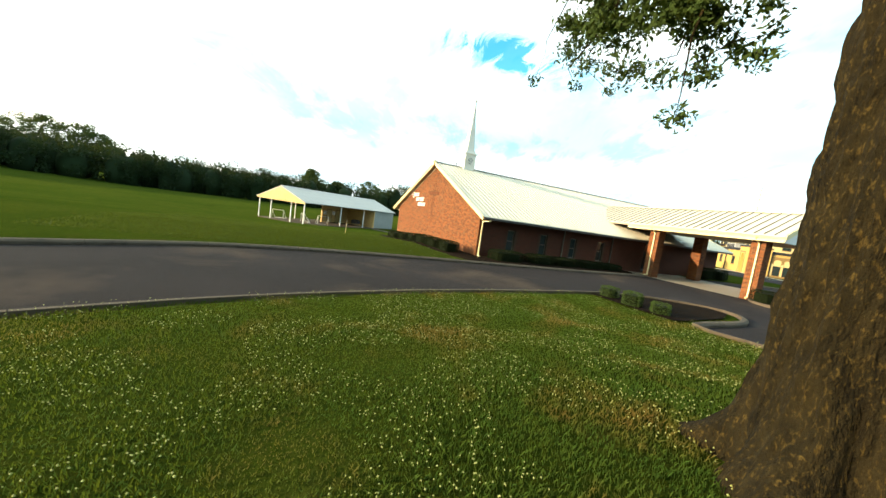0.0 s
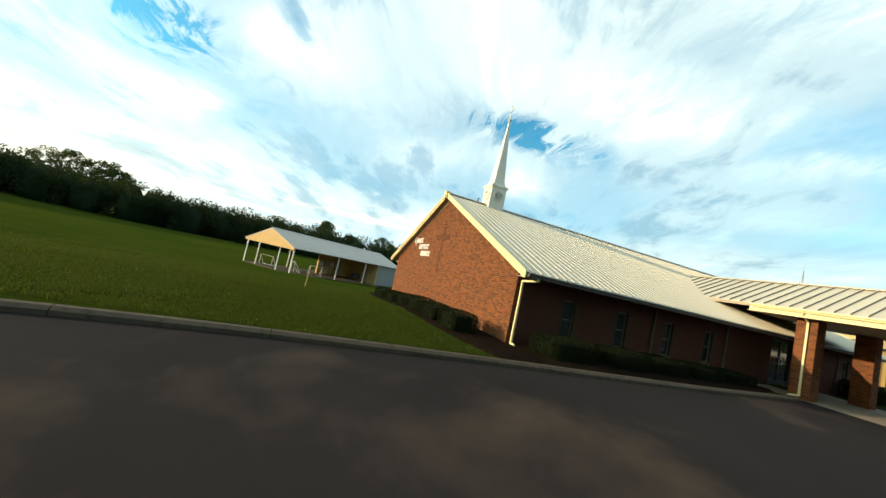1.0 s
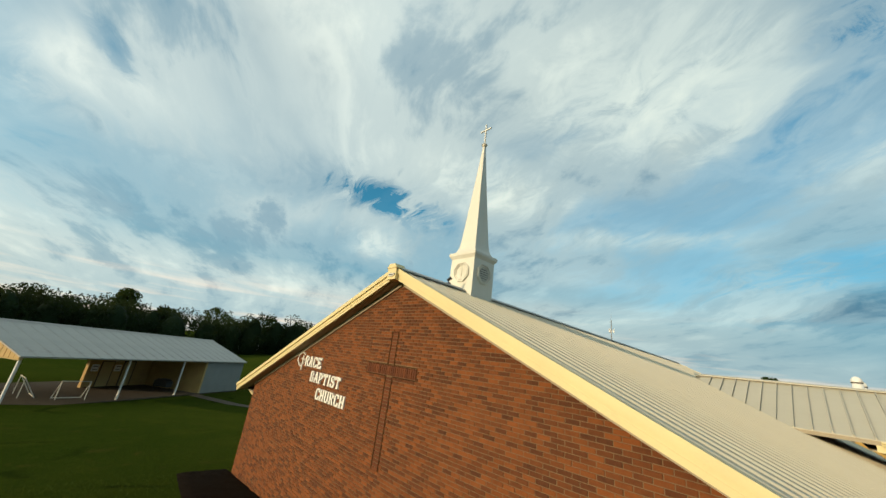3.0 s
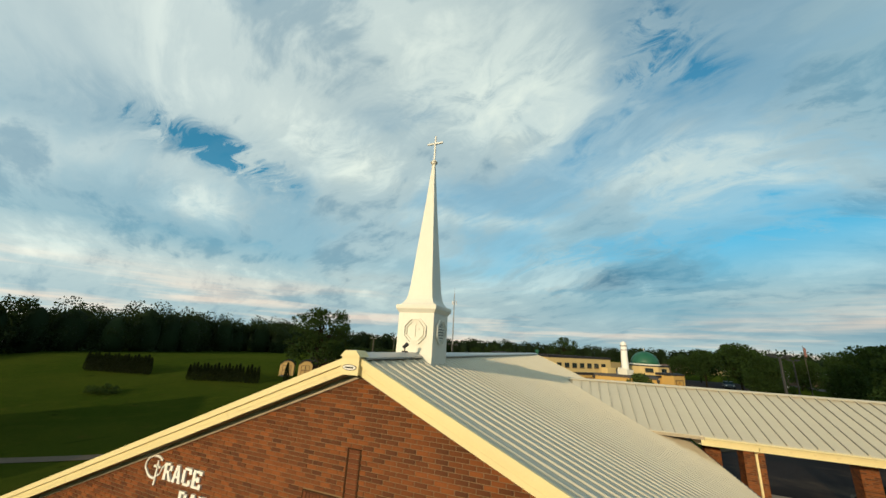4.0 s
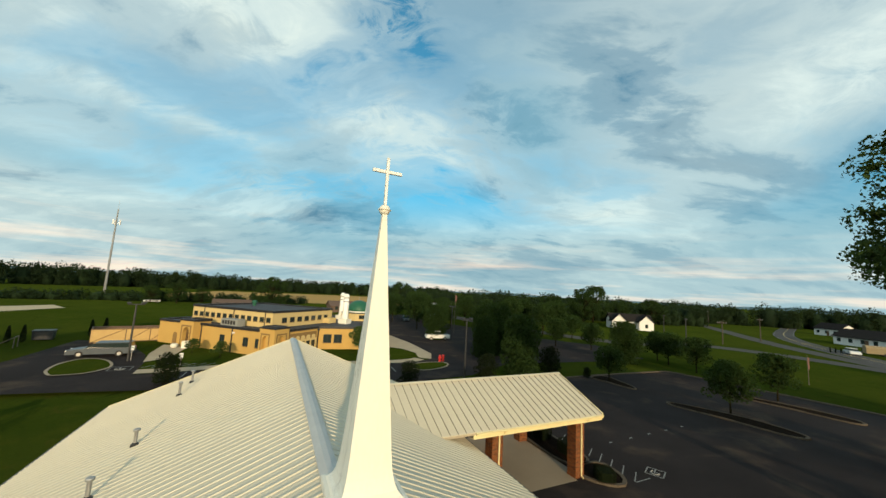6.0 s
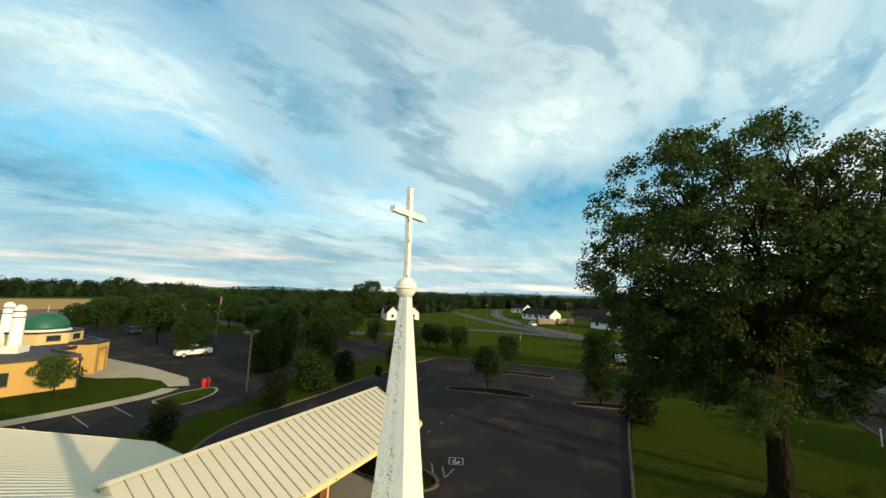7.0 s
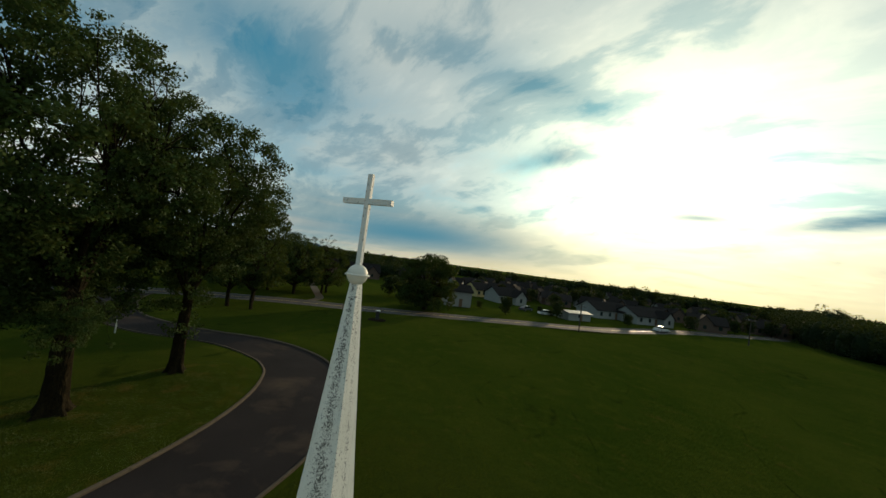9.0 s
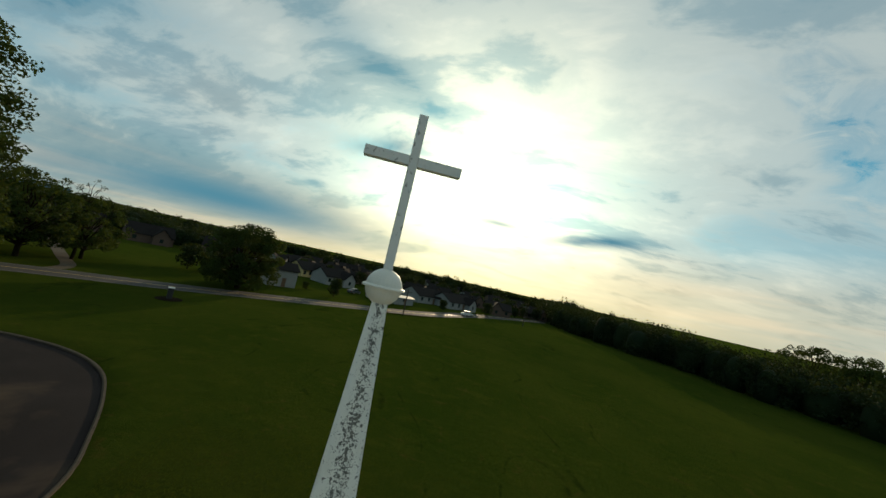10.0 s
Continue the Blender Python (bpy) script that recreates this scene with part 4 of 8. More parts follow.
for x0, x1, z0, z1 in ((-CROSS_X - 0.016, -CROSS_X + 0.010, CROSS_LOW, ARM0), (CROSS_X - 0.010, CROSS_X + 0.016, CROSS_LOW, ARM0), (-CROSS_X - 0.016, -CROSS_X + 0.010, ARM1, CROSS_TOP), (CROSS_X - 0.010, CROSS_X + 0.016, ARM1, CROSS_TOP), (-ARM, -CROSS_X - 0.012, ARM0 - 0.012, ARM0 + 0.006), (CROSS_X + 0.012, ARM, ARM0 - 0.012, ARM0 + 0.006), (-ARM, ARM, ARM1 - 0.006, ARM1 + 0.012), (-ARM - 0.012, -ARM, ARM0, ARM1), (ARM, ARM + 0.012, ARM0, ARM1), (-CROSS_X, CROSS_X, CROSS_TOP - 0.02, CROSS_TOP)):
    joint_shade.box((x0, -0.014, z0), (x1, 0.01, z1))
part("cross_groove", joint_shade, M["joint_shade"], front, "dark strips for the shaded joint round the brick cross")
tagged(part("brick_cross", brick_mesh(cross_cells, "brick_cross", M["brick_cross"]), None, front, "cross of soldier bricks set in the gable"))


def east_keep(a, b, z0, z1):
    return all(b < y0 or a > y1 or z1 < lo or z0 > hi for y0, y1, lo, hi in holes)


cells = courses((0.0, 22.9), 0.0, top - 0.02, east_keep, Vector((WR, 0, 0)), Vector((0, 1, 0)), Vector((1, 0, 0)), rnd)
tagged(part("brick_field", brick_mesh(cells, "brick_field", M["brick_shaded"]), None, east), kind="stuff")

for y, a, b in WINDOWS:
    w = new("window")
    w.parent, w.matrix_basis = church, pose(WR - 0.12, y, a)
    g = Geo()
    h, q = b - a, WW / 2
    for lo, hi in (((-0.04, -q, 0), (0.04, -q + 0.05, h)), ((-0.04, q - 0.05, 0), (0.04, q, h)), ((-0.04, -q + .05, 0), (0.04, q - .05, 0.05)), ((-0.04, -q + .05, h - 0.05), (0.04, q - .05, h)), ((-0.035, -q + .05, h * 0.5 - 0.02), (0.035, q - .05, h * 0.5 + 0.02))):
        g.box(lo, hi)
    part("window_frame", g, M["timber"], w)
    part("pane", Geo().box((-0.006, -q + 0.03, 0.03), (0.006, q - 0.03, h - 0.03)), M["pane"], w)
    part("window_sill", Geo().box((0.0, -q, -0.05), (0.16, q, -0.002)), M["concrete"], w)
for y, a, b, w_ in DOORS:
    d = new("entrance_door")
    d.parent, d.matrix_basis = church, pose(WR - 0.12, y, a)
    g = Geo()
    h, q = b - a, w_ / 2
    for lo, hi in (((-0.04, -q, 0), (0.04, -q + 0.07, h)), ((-0.04, q - 0.07, 0), (0.04, q, h)), ((-0.04, -0.05, 0), (0.04, 0.05, h - .08)), ((-0.04, -q + .07, h - 0.08), (0.04, q - .07, h)), ((-0.035, -q + .07, 0), (0.035, -0.05, 0.2)), ((-0.035, .05, 0), (0.035, q - .07, 0.2))):
        g.box(lo, hi)
    part("door_frame", g, M["dark"], d)
    for s in (-1, 1):
        part("pane", Geo().box((-0.006, min(s * .05, s * (q - .07)), 0.2), (0.006, max(s * .05, s * (q - .07)), h - 0.08)), M["pane"], d)
        part("handle", Geo().tube((0.09, s * 0.13, 0.9), (0.09, s * 0.13, 1.3), 0.014).tube((0.0, s * 0.13, 0.95), (0.09, s * 0.13, 0.95), 0.01).tube((0.0, s * 0.13, 1.25), (0.09, s * 0.13, 1.25), 0.01), M["galv"], d)

# roof: deck, ribbed panels, ridge, trims
g = Geo()
g.prism([(0, PEAK_Z - 0.03), (XR - 0.02, roof_z(XR) - 0.03), (XR - 0.02, roof_z(XR) - 0.10), (0, PEAK_Z - 0.12), (XL + 0.02, roof_z(XL) - 0.10), (XL + 0.02, roof_z(XL) - 0.03)], Y0 + 0.05, Y1 - 0.03)
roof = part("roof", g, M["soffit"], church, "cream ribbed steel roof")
NP = 26
PW = (Y1 - Y0) / NP
RIB = PW / 3


def ribbed(x0, x1):
    """A ribbed panel of one slope, PW wide."""
    prof = []
    for i in range(3):
        y = i * RIB
        prof += [(y, 0.0), (y + RIB * 0.40, 0.0), (y + RIB * 0.43, 0.005), (y + RIB * 0.72, 0.005), (y + RIB * 0.79, 0.030), (y + RIB * 0.91, 0.030), (y + RIB * 0.985, 0.0)]
    prof.append((PW, 0.0))
    n = len(prof)
    v = [(x, y, roof_z(x) + h) for x in (x0, x1) for y, h in prof]
    v += [(x, y, roof_z(x) - 0.02) for x in (x0, x1) for y in (0, PW)]
    f = [(i, i + 1, n + i + 1, n + i) for i in range(n - 1)]
    f += [(*range(n, 2 * n), 2 * n + 3, 2 * n + 2)]
    if x1 > x0:
        f = [tuple(reversed(q)) for q in f]
    return mesh_of("roof_panel", v, f, M["roof"])


right_panel, left_panel = ribbed(0.06, XR), ribbed(-0.06, XL)
for i in range(NP):
    for me in (right_panel, left_panel):
        part("roof_panel", me, None, roof, at=(0, Y0 + i * PW, 0))
g = Geo()
zc = PEAK_Z + 0.055
g.prism([(-0.2, zc - 0.085), (-0.2, zc - 0.055), (-0.06, zc + 0.012), (0.06, zc + 0.012), (0.2, zc - 0.06), (0.2, zc - 0.09), (0, zc - 0.01)], Y0 + 0.02, Y1)
part("ridge_cap", g, M["ridge"], roof)
for s, xe, nm in ((1, XR, "rake_trim"), (-1, XL, "rake_trim")):
    for yy, back in ((Y0 - 0.03, Y0 + 0.03), (Y1 - 0.03, Y1 + 0.03)):
        g = Geo()
        z = roof_z(xe)
        g.prism([(s * 0.05, PEAK_Z - 0.08), (xe, z - 0.06), (xe - s * 0.05, z - 0.19), (s * 0.05, PEAK_Z - 0.235)], yy, back)
        dy = -0.035 if yy < 5 else 0.035
        g.prism([(s * 0.05, PEAK_Z + 0.025), (xe + s * 0.02, z + 0.04), (xe + s * 0.02, z - 0.06), (s * 0.05, PEAK_Z - 0.08)], yy + dy, back + dy)
        g.prism([(s * 0.05, PEAK_Z - 0.15), (xe - s * .02, z - 0.12), (xe - s * .02, z - 0.135), (s * 0.05, PEAK_Z - 0.165)], yy - 0.008 if yy < 5 else yy, back if yy < 5 else back + 0.008)
        part(nm, g, M["cream"], roof)
    g = Geo()
    z = roof_z(xe)
    g.prism([(0, PEAK_Z - 0.23), (xe - s * 0.06, z - 0.185), (xe - s * 0.06, z - 0.165), (0, PEAK_Z - 0.21)], Y0 + 0.03, -0.002)
    xw = WR if s > 0 else WL
    part("frieze_board", Geo().prism([(0, PEAK_Z - 0.235), (xw, roof_z(xw) - 0.205), (xw, roof_z(xw) - 0.29), (0, PEAK_Z - 0.33)], -0.045, -0.004), M["soffit"], roof)
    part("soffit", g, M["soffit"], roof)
g = Geo()
g.box((-0.16, Y0 - 0.12, PEAK_Z - 0.27), (0.16, Y0 + 0.1, PEAK_Z + 0.0))
g.prism([(-0.19, PEAK_Z + 0.0), (0.19, PEAK_Z + 0.0), (0.10, PEAK_Z + 0.095), (-0.10, PEAK_Z + 0.095)], Y0 - 0.14, Y0 + 0.12)
cap = part("peak_box", g, M["cream"], roof)
ring = [(0.13 * math.cos(a), 0.045 * math.sin(a)) for a in np.linspace(0, 2 * math.pi, 25)[:-1]]
part("badge_rim", Geo().prism([(x, PEAK_Z - 0.16 + z) for x, z in ring], Y0 - 0.128, Y0 - 0.1), M["dark"], cap)
part("badge", Geo().prism([(x * 0.9, PEAK_Z - 0.16 + z * 0.78) for x, z in ring], Y0 - 0.133, Y0 - 0.1), M["letter"], cap, "white oval badge with a dark bar")
part("badge_bar", Geo().box((-0.08, Y0 - 0.136, PEAK_Z - 0.172), (0.08, Y0 - 0.12, PEAK_Z - 0.148)), M["dark"], cap)
# eaves: gutters and soffits
for s, xe, xw in ((1, XR, WR), (-1, XL, WL)):
    z = roof_z(xe)
    g = Geo()
    g.prism([(xe - s * 0.02, z - 0.02), (xe + s * 0.10, z - 0.03), (xe + s * 0.11, z - 0.05), (xe + s * 0.08, z - 0.09), (xe + s * 0.07, z - 0.14), (xe - s * 0.02, z - 0.14)], Y0 + 0.04, Y1 - 0.04)
    part("gutter", g, M["gutter"], roof, "brown eaves gutter")
    g = Geo()
    g.prism([(xw, z - 0.135), (xe - s * 0.02, z - 0.135), (xe - s * 0.02, z - 0.105), (xw, z - 0.105)], 0.0, Y1 - 0.1)
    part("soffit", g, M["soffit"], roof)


def downspout(points, parent, mat=None):
    g = Geo()
    for a, b in zip(points, points[1:]):
        a, b = Vector(a), Vector(b)
        q = (b - a).to_track_quat("Z", "Y")
        m = Matrix.Translation(a) @ q.to_matrix().to_4x4()
        g.box((-0.034, -0.028, -0.02), (0.034, 0.028, (b - a).length + 0.02), m)
    return part("downspout", g, mat or M["cream"], parent, "pale metal downspout")


zt = roof_z(XR) - 0.13
downspout([(XR + 0.04, 0.14, zt), (XR + 0.02, 0.14, zt - 0.08), (WR + 0.09, 0.14, zt - 0.13), (WR + 0.09, 0.14, 0.14), (WR + 0.28, 0.14, 0.11)], church)
for y in (6.1, 10.4, 19.6):
    downspout([(WR + 0.06, y, zt + 0.02), (WR + 0.06, y, 0.12)], church, M["timber"])
downspout([(XL - 0.04, 0.14, roof_z(XL) - 0.13), (WL - 0.09, 0.14, roof_z(XL) - 0.3), (WL - 0.09, 0.14, -0.6)], church)

# vent stacks on the west slope
for y, x, h in ((3.7, -5.75, 0.62), (7.1, -5.35, 0.55), (9.9, -5.2, 0.5), (13.2, -5.2, 0.5), (18.9, -5.15, 0.6), (21.2, -5.06, 0.6)):
    t = thing("vent_stack", "short galvanised vent pipe standing on the roof", "vent pipe", (x, y, roof_z(x)), group="roof vents")
    part("pipe", Geo().tube((0, 0, -0.04), (0, 0, h), 0.055, n=12), M["galv"], t, smooth=False)
    part("flashing", Geo().lathe([(0.13, -0.03), (0.12, 0.05), (0.065, 0.1)], 12), M["dark"], t)
    part("rain_cap", Geo().lathe([(0.095, h - 0.02), (0.105, h + 0.02), (0.09, h + 0.05), (0.03, h + 0.07)], 12), M["galv"], t)
t = thing("roof_floodlight", "small dark lamp clamped to the ridge", "lamp", (0.0, 1.42, PEAK_Z + 0.07))
part("bracket", Geo().box((-0.05, -0.04, -0.01), (0.05, 0.04, 0.03)).tube((0, 0, 0.03), (0, 0, 0.1), 0.012), M["dark"], t)
part("lamp_head", Geo().tube((-0.03, -0.02, 0.09), (0.03, 0.05, 0.17), 0.03, 0.045), M["dark"], t)

# ---- steeple ----
SX, SY = -0.03, 2.33
steeple = thing("steeple", "white fibreglass steeple with a louvred base on the ridge", "steeple", (SX, SY, 5.873))


def ring_sq(h, z):
    return [(-h, -h, z), (h, -h, z), (h, h, z), (-h, h, z)]


def stacked(levels):
    v, f = [], []
    for h, z in levels:
        v += ring_sq(h, z)
    for j in range(len(levels) - 1):
        f += [(4 * j + i, 4 * j + (i + 1) % 4, 4 * j + 4 + (i + 1) % 4, 4 * j + 4 + i) for i in range(4)]
    f += [(3, 2, 1, 0), tuple(4 * (len(levels) - 1) + i for i in range(4))]
    return Geo().add(v, f)


part("base_box", stacked([(0.435, -0.42), (0.43, 0.80), (0.425, 0.86)]), M["white"], steeple)
part("collar", stacked([(0.43, 0.84), (0.455, 0.88), (0.49, 0.93), (0.495, 0.99), (0.485, 1.02), (0.45, 1.025)]), M["white"], steeple)
levels = [(0.44, 1.02), (0.405, 1.045), (0.365, 1.09), (0.33, 1.16), (0.305, 1.26), (0.288, 1.38), (0.272, 1.55)]
levels += [(0.195, 2.55), (0.122, 3.50), (0.078, 4.13), (0.034, 4.765)]
spire = stacked(levels).mesh("spire", M["white"])
spire.materials.append(M["spire"])
for p in spire.polygons:
    if p.normal.y > 0.6 or p.normal.x < -0.6:
        p.material_index = 1
part("spire", spire, None, steeple, "white tapering spire spotted with black algae")
BALL_Z, BALL_R = 4.831, 0.082
ball = [(BALL_R * math.cos(a), BALL_Z + BALL_R * math.sin(a)) for a in np.linspace(-1.15, -0.10, 7)]
ball += [(0.088, BALL_Z - 0.007), (0.096, BALL_Z - 0.006), (0.097, BALL_Z + 0.002), (0.089, BALL_Z + 0.006)]
ball += [(BALL_R * math.cos(a), BALL_Z + BALL_R * math.sin(a)) for a in np.linspace(0.10, 1.48, 9)]
part("finial_ball", Geo().lathe(ball, 28), M["white"], steeple, "white ball of two halves with a seam rim", smooth=False)
AZ = 5.413
cross = part("cross", Geo().box((-0.021, -0.021, BALL_Z + 0.07), (0.021, 0.021, 5.633), bevel=0.004).box((-0.224, -0.0205, AZ - 0.022), (-0.021, 0.0205, AZ + 0.022)).box((0.021, -0.0205, AZ - 0.022), (0.224, 0.0205, AZ + 0.022)), M["white_dirty"], steeple, "weathered white cross")


def octagon(r, sx=1.0):
    a = r * math.tan(math.pi / 8)
    return [(-a * sx, -r), (a * sx, -r), (r * sx, -a), (r * sx, a), (a * sx, r), (-a * sx, r), (-r * sx, a), (-r * sx, -a)]


for face, turn in (("front", 0), ("east", 90), ("back", 180), ("west", 270)):
    m = pose(0, 0, 0.44, 0, 0, turn)
    for r0, r1, y0, y1 in ((0.275, 0.24, -0.475, -0.42), (0.215, 0.19, -0.462, -0.42)):
        g = Geo()
        o, i = octagon(r0), octagon(r1)
        v = [(x, y0, z) for x, z in o] + [(x, y0, z) for x, z in i] + [(x, y1, z) for x, z in o] + [(x, y1, z) for x, z in i]
        f = []
        for k in range(8):
            q = (k + 1) % 8
            f += [(k, q, 8 + q, 8 + k), (k, 16 + k, 16 + q, q), (8 + k, 8 + q, 24 + q, 24 + k)]
        part("medallion_ring", g.add(v, f, m), M["white"], steeple)
    if turn in (0, 180):
        part("medallion_cross", Geo().box((-0.018, -0.455, -0.13), (0.018, -0.42, 0.14), m).box((-0.1, -0.453, 0.03), (0.1, -0.42, 0.064), m), M["white"], steeple)
    else:
        part("louvre_backing", Geo().prism(octagon(0.19), -0.436, -0.42, m=m), M["dark"], steeple)
        for k in range(6):
            z = -0.165 + k * 0.062
            half = min(0.18, 0.265 - abs(z + 0.02))
            g = Geo().add([(-half, -0.436, z + .02), (half, -0.436, z + .02), (half, -0.462, z - 0.012), (-half, -0.462, z - 0.012), (-half, -0.436, z + 0.034), (half, -0.436, z + 0.034), (half, -0.464, z), (-half, -0.464, z)],
                          [(0, 1, 2, 3), (7, 6, 5, 4), (3, 2, 6, 7), (0, 3, 7, 4), (1, 5, 6, 2), (0, 4, 5, 1)], m)
            part("louvre", g, M["white"], steeple)

# ---- sign on the gable ----
sign = thing("wall_sign", "white raised letters on the brick gable", "sign", (0, -0.02, 0))


STROKES = {
    "R": [(0.2, 0, 0.2, 1), (0.2, 0.93, 0.7, 0.93), (0.82, 0.88, 0.82, 0.58), (0.2, 0.5, 0.7, 0.5), (0.55, 0.48, 0.84, 0.06), (0.04, 0.06, 0.4, 0.06), (0.7, 0.06, 1.0, 0.06), (0.04, 0.94, 0.3, 0.94)],
    "A": [(0.17, 0.04, 0.44, 1), (0.83, 0.04, 0.56, 1), (0.28, 0.34, 0.72, 0.34), (0.0, 0.06, 0.36, 0.06), (0.64, 0.06, 1.0, 0.06), (0.3, 0.95, 0.7, 0.95)],
    "C": [(0.17, 0.15, 0.17, 0.85), (0.2, 0.93, 0.8, 0.93), (0.2, 0.07, 0.8, 0.07), (0.84, 0.68, 0.84, 0.98), (0.84, 0.06, 0.84, 0.34)],
    "E": [(0.2, 0, 0.2, 1), (0.05, 0.93, 0.9, 0.93), (0.05, 0.07, 0.92, 0.07), (0.2, 0.5, 0.66, 0.5), (0.88, 0.76, 0.88, 1.0), (0.9, 0.0, 0.9, 0.27), (0.66, 0.36, 0.66, 0.64)],
    "B": [(0.2, 0, 0.2, 1), (0.04, 0.93, 0.68, 0.93), (0.04, 0.07, 0.7, 0.07), (0.2, 0.52, 0.68, 0.52), (0.79, 0.86, 0.79, 0.6), (0.83, 0.44, 0.83, 0.14)],
    "P": [(0.2, 0, 0.2, 1), (0.04, 0.93, 0.7, 0.93), (0.82, 0.88, 0.82, 0.52), (0.2, 0.45, 0.7, 0.45), (0.02, 0.06, 0.46, 0.06)],
    "T": [(0.5, 0, 0.5, 1), (0.04, 0.93, 0.96, 0.93), (0.1, 0.7, 0.1, 1.0), (0.9, 0.7, 0.9, 1.0), (0.28, 0.06, 0.72, 0.06)],
    "I": [(0.5, 0, 0.5, 1), (0.1, 0.94, 0.9, 0.94), (0.1, 0.06, 0.9, 0.06)],
    "S": [(0.17, 0.85, 0.17, 0.6), (0.2, 0.93, 0.8, 0.93), (0.84, 0.7, 0.84, 0.98), (0.18, 0.6, 0.82, 0.42), (0.83, 0.42, 0.83, 0.14), (0.2, 0.07, 0.8, 0.07), (0.14, 0.04, 0.14, 0.32)],
    "H": [(0.2, 0, 0.2, 1), (0.8, 0, 0.8, 1), (0.2, 0.5, 0.8, 0.5), (0.02, 0.94, 0.38, 0.94), (0.62, 0.94, 0.98, 0.94), (0.02, 0.06, 0.38, 0.06), (0.62, 0.06, 0.98, 0.06)],
    "U": [(0.2, 0.15, 0.2, 1), (0.8, 0.15, 0.8, 1), (0.24, 0.07, 0.76, 0.07), (0.02, 0.94, 0.38, 0.94), (0.62, 0.94, 0.98, 0.94)],
}


def word(text, x0, x1, z0, z1, name):
    """A line of slab-serif capitals on the wall, each letter a part of its own."""
    w_ob = new(name)
    w_ob.parent = sign
    wide = [0.55 if c == "I" else 1.0 for c in text]
    unit = (x1 - x0) / (sum(wide) + 0.10 * (len(text) - 1))
    x, h = x0, z1 - z0
    for c, wd in zip(text, wide):
        g, w = Geo(), unit * wd
        for i, (ax, ay, bx, by) in enumerate(STROKES[c]):
            a, b = Vector((ax * w, 0, ay * h)), Vector((bx * w, 0, by * h))
            l = (b - a).length
            flat = abs(by - ay) < 0.05
            t = 0.062 * h / 0.28 if flat else 0.30 * unit * (1.0 if abs(bx - ax) < 0.1 else 0.85)
            if flat:
                t = 0.15 * h
            d = (b - a) / l
            n = Vector((-d.z, 0, d.x)) * t / 2
            e = 0.0004 * i
            q = [a - n, b - n, b + n, a + n]
            q = [Vector((p.x, 0, min(h, max(0.0, p.z)))) for p in q]
            g.add([p + Vector((0, -0.022 - e, 0)) for p in q] + [p + Vector((0, 0.02, 0)) for p in q], [(0, 1, 2, 3), (7, 6, 5, 4), (0, 4, 5, 1), (1, 5, 6, 2), (2, 6, 7, 3), (3, 7, 4, 0)])
        part("letter_" + c.lower(), g, M["letter"], w_ob, at=(x, 0, z0))
        x += unit * (wd + 0.10)


word("RACE", -4.22, -3.16, 3.30, 3.59, "word_race")
word("BAPTIST", -3.67, -1.94, 2.93, 3.21, "word_baptist")
word("CHURCH", -3.13, -1.57, 2.54, 2.82, "word_church")
g = Geo()
arc = [(-4.52 + 0.27 * math.cos(a) * (1.0 if a < 3.5 else 0.9), 3.46 + 0.19 * math.sin(a)) for a in np.linspace(0.75, 5.1, 22)]
for (a, b), (c, d) in zip(arc, arc[1:]):
    g.tube((a, 0, b), (c, 0, d), 0.022, n=6)
arc = [(-4.45, 3.30), (-4.34, 3.36), (-4.30, 3.47), (-4.22, 3.55)]
for (a, b), (c, d) in zip(arc, arc[1:]):
    g.tube((a, 0, b), (c, 0, d), 0.016, n=6)
g.box((-4.455, -0.015, 3.16), (-4.415, 0.015, 3.58)).box((-4.54, -0.015, 3.455), (-4.34, 0.015, 3.495))
part("letter_g", g, M["letter"], sign, "curling capital letter with a cross in it")

# ---- entrance portico ----
portico = thing("portico", "entrance portico with a cream metal roof on brick columns", "portico")
PZ, PY, EY, EZ, PX = 4.73, 14.72, 11.40, 3.32, 15.50
NY = 2 * PY - EY
g = Geo()
g.prism([(PY, PZ - 0.02), (EY + 0.02, EZ - 0.02), (EY + 0.02, EZ - 0.12), (PY, PZ - 0.14), (NY - 0.02, EZ - 0.12), (NY - 0.02, EZ - 0.02)], 2.7, PX - 0.02, "x")
proof = part("roof", g, M["soffit"], portico)
SEAM = 0.4064
v, f = [], []
prof = [(0.0, 0.0), (SEAM - 0.036, 0.0), (SEAM - 0.032, 0.065), (SEAM - 0.004, 0.065), (SEAM, 0.0)]
for yy, zz in ((PY, PZ), (EY, EZ)):
    v += [(x, yy, zz + h + 0.006) for x, h in prof]
v += [(x, yy, zz - 0.015) for yy, zz in ((PY, PZ), (EY, EZ)) for x in (0, SEAM)]
f = [(5 + i, 5 + i + 1, i + 1, i) for i in range(4)] + [(5, 12, 13, 9, 8, 7, 6)]
seam_s = mesh_of("roof_panel", v, f, M["roof"])
seam_n = mesh_of("roof_panel", [(x, 2 * PY - y, z) for x, y, z in v], [tuple(reversed(q)) for q in f], M["roof"])
# seam sides take the darker material, their shadow put into the colour
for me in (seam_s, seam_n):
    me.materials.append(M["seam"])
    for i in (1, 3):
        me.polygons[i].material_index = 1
for i in range(31):
    for me in (seam_s, seam_n):
        part("roof_panel", me, None, proof, at=(PX - 0.02 - SEAM * (i + 1), 0, 0))
part("ridge_cap", Geo().prism([(PY - 0.13, PZ + 0.005), (PY - 0.13, PZ + 0.03), (PY, PZ + 0.085), (PY + 0.13, PZ + 0.03), (PY + 0.13, PZ + 0.005), (PY, PZ + 0.05)], 2.66, PX + 0.03, "x"), M["roof"], proof)
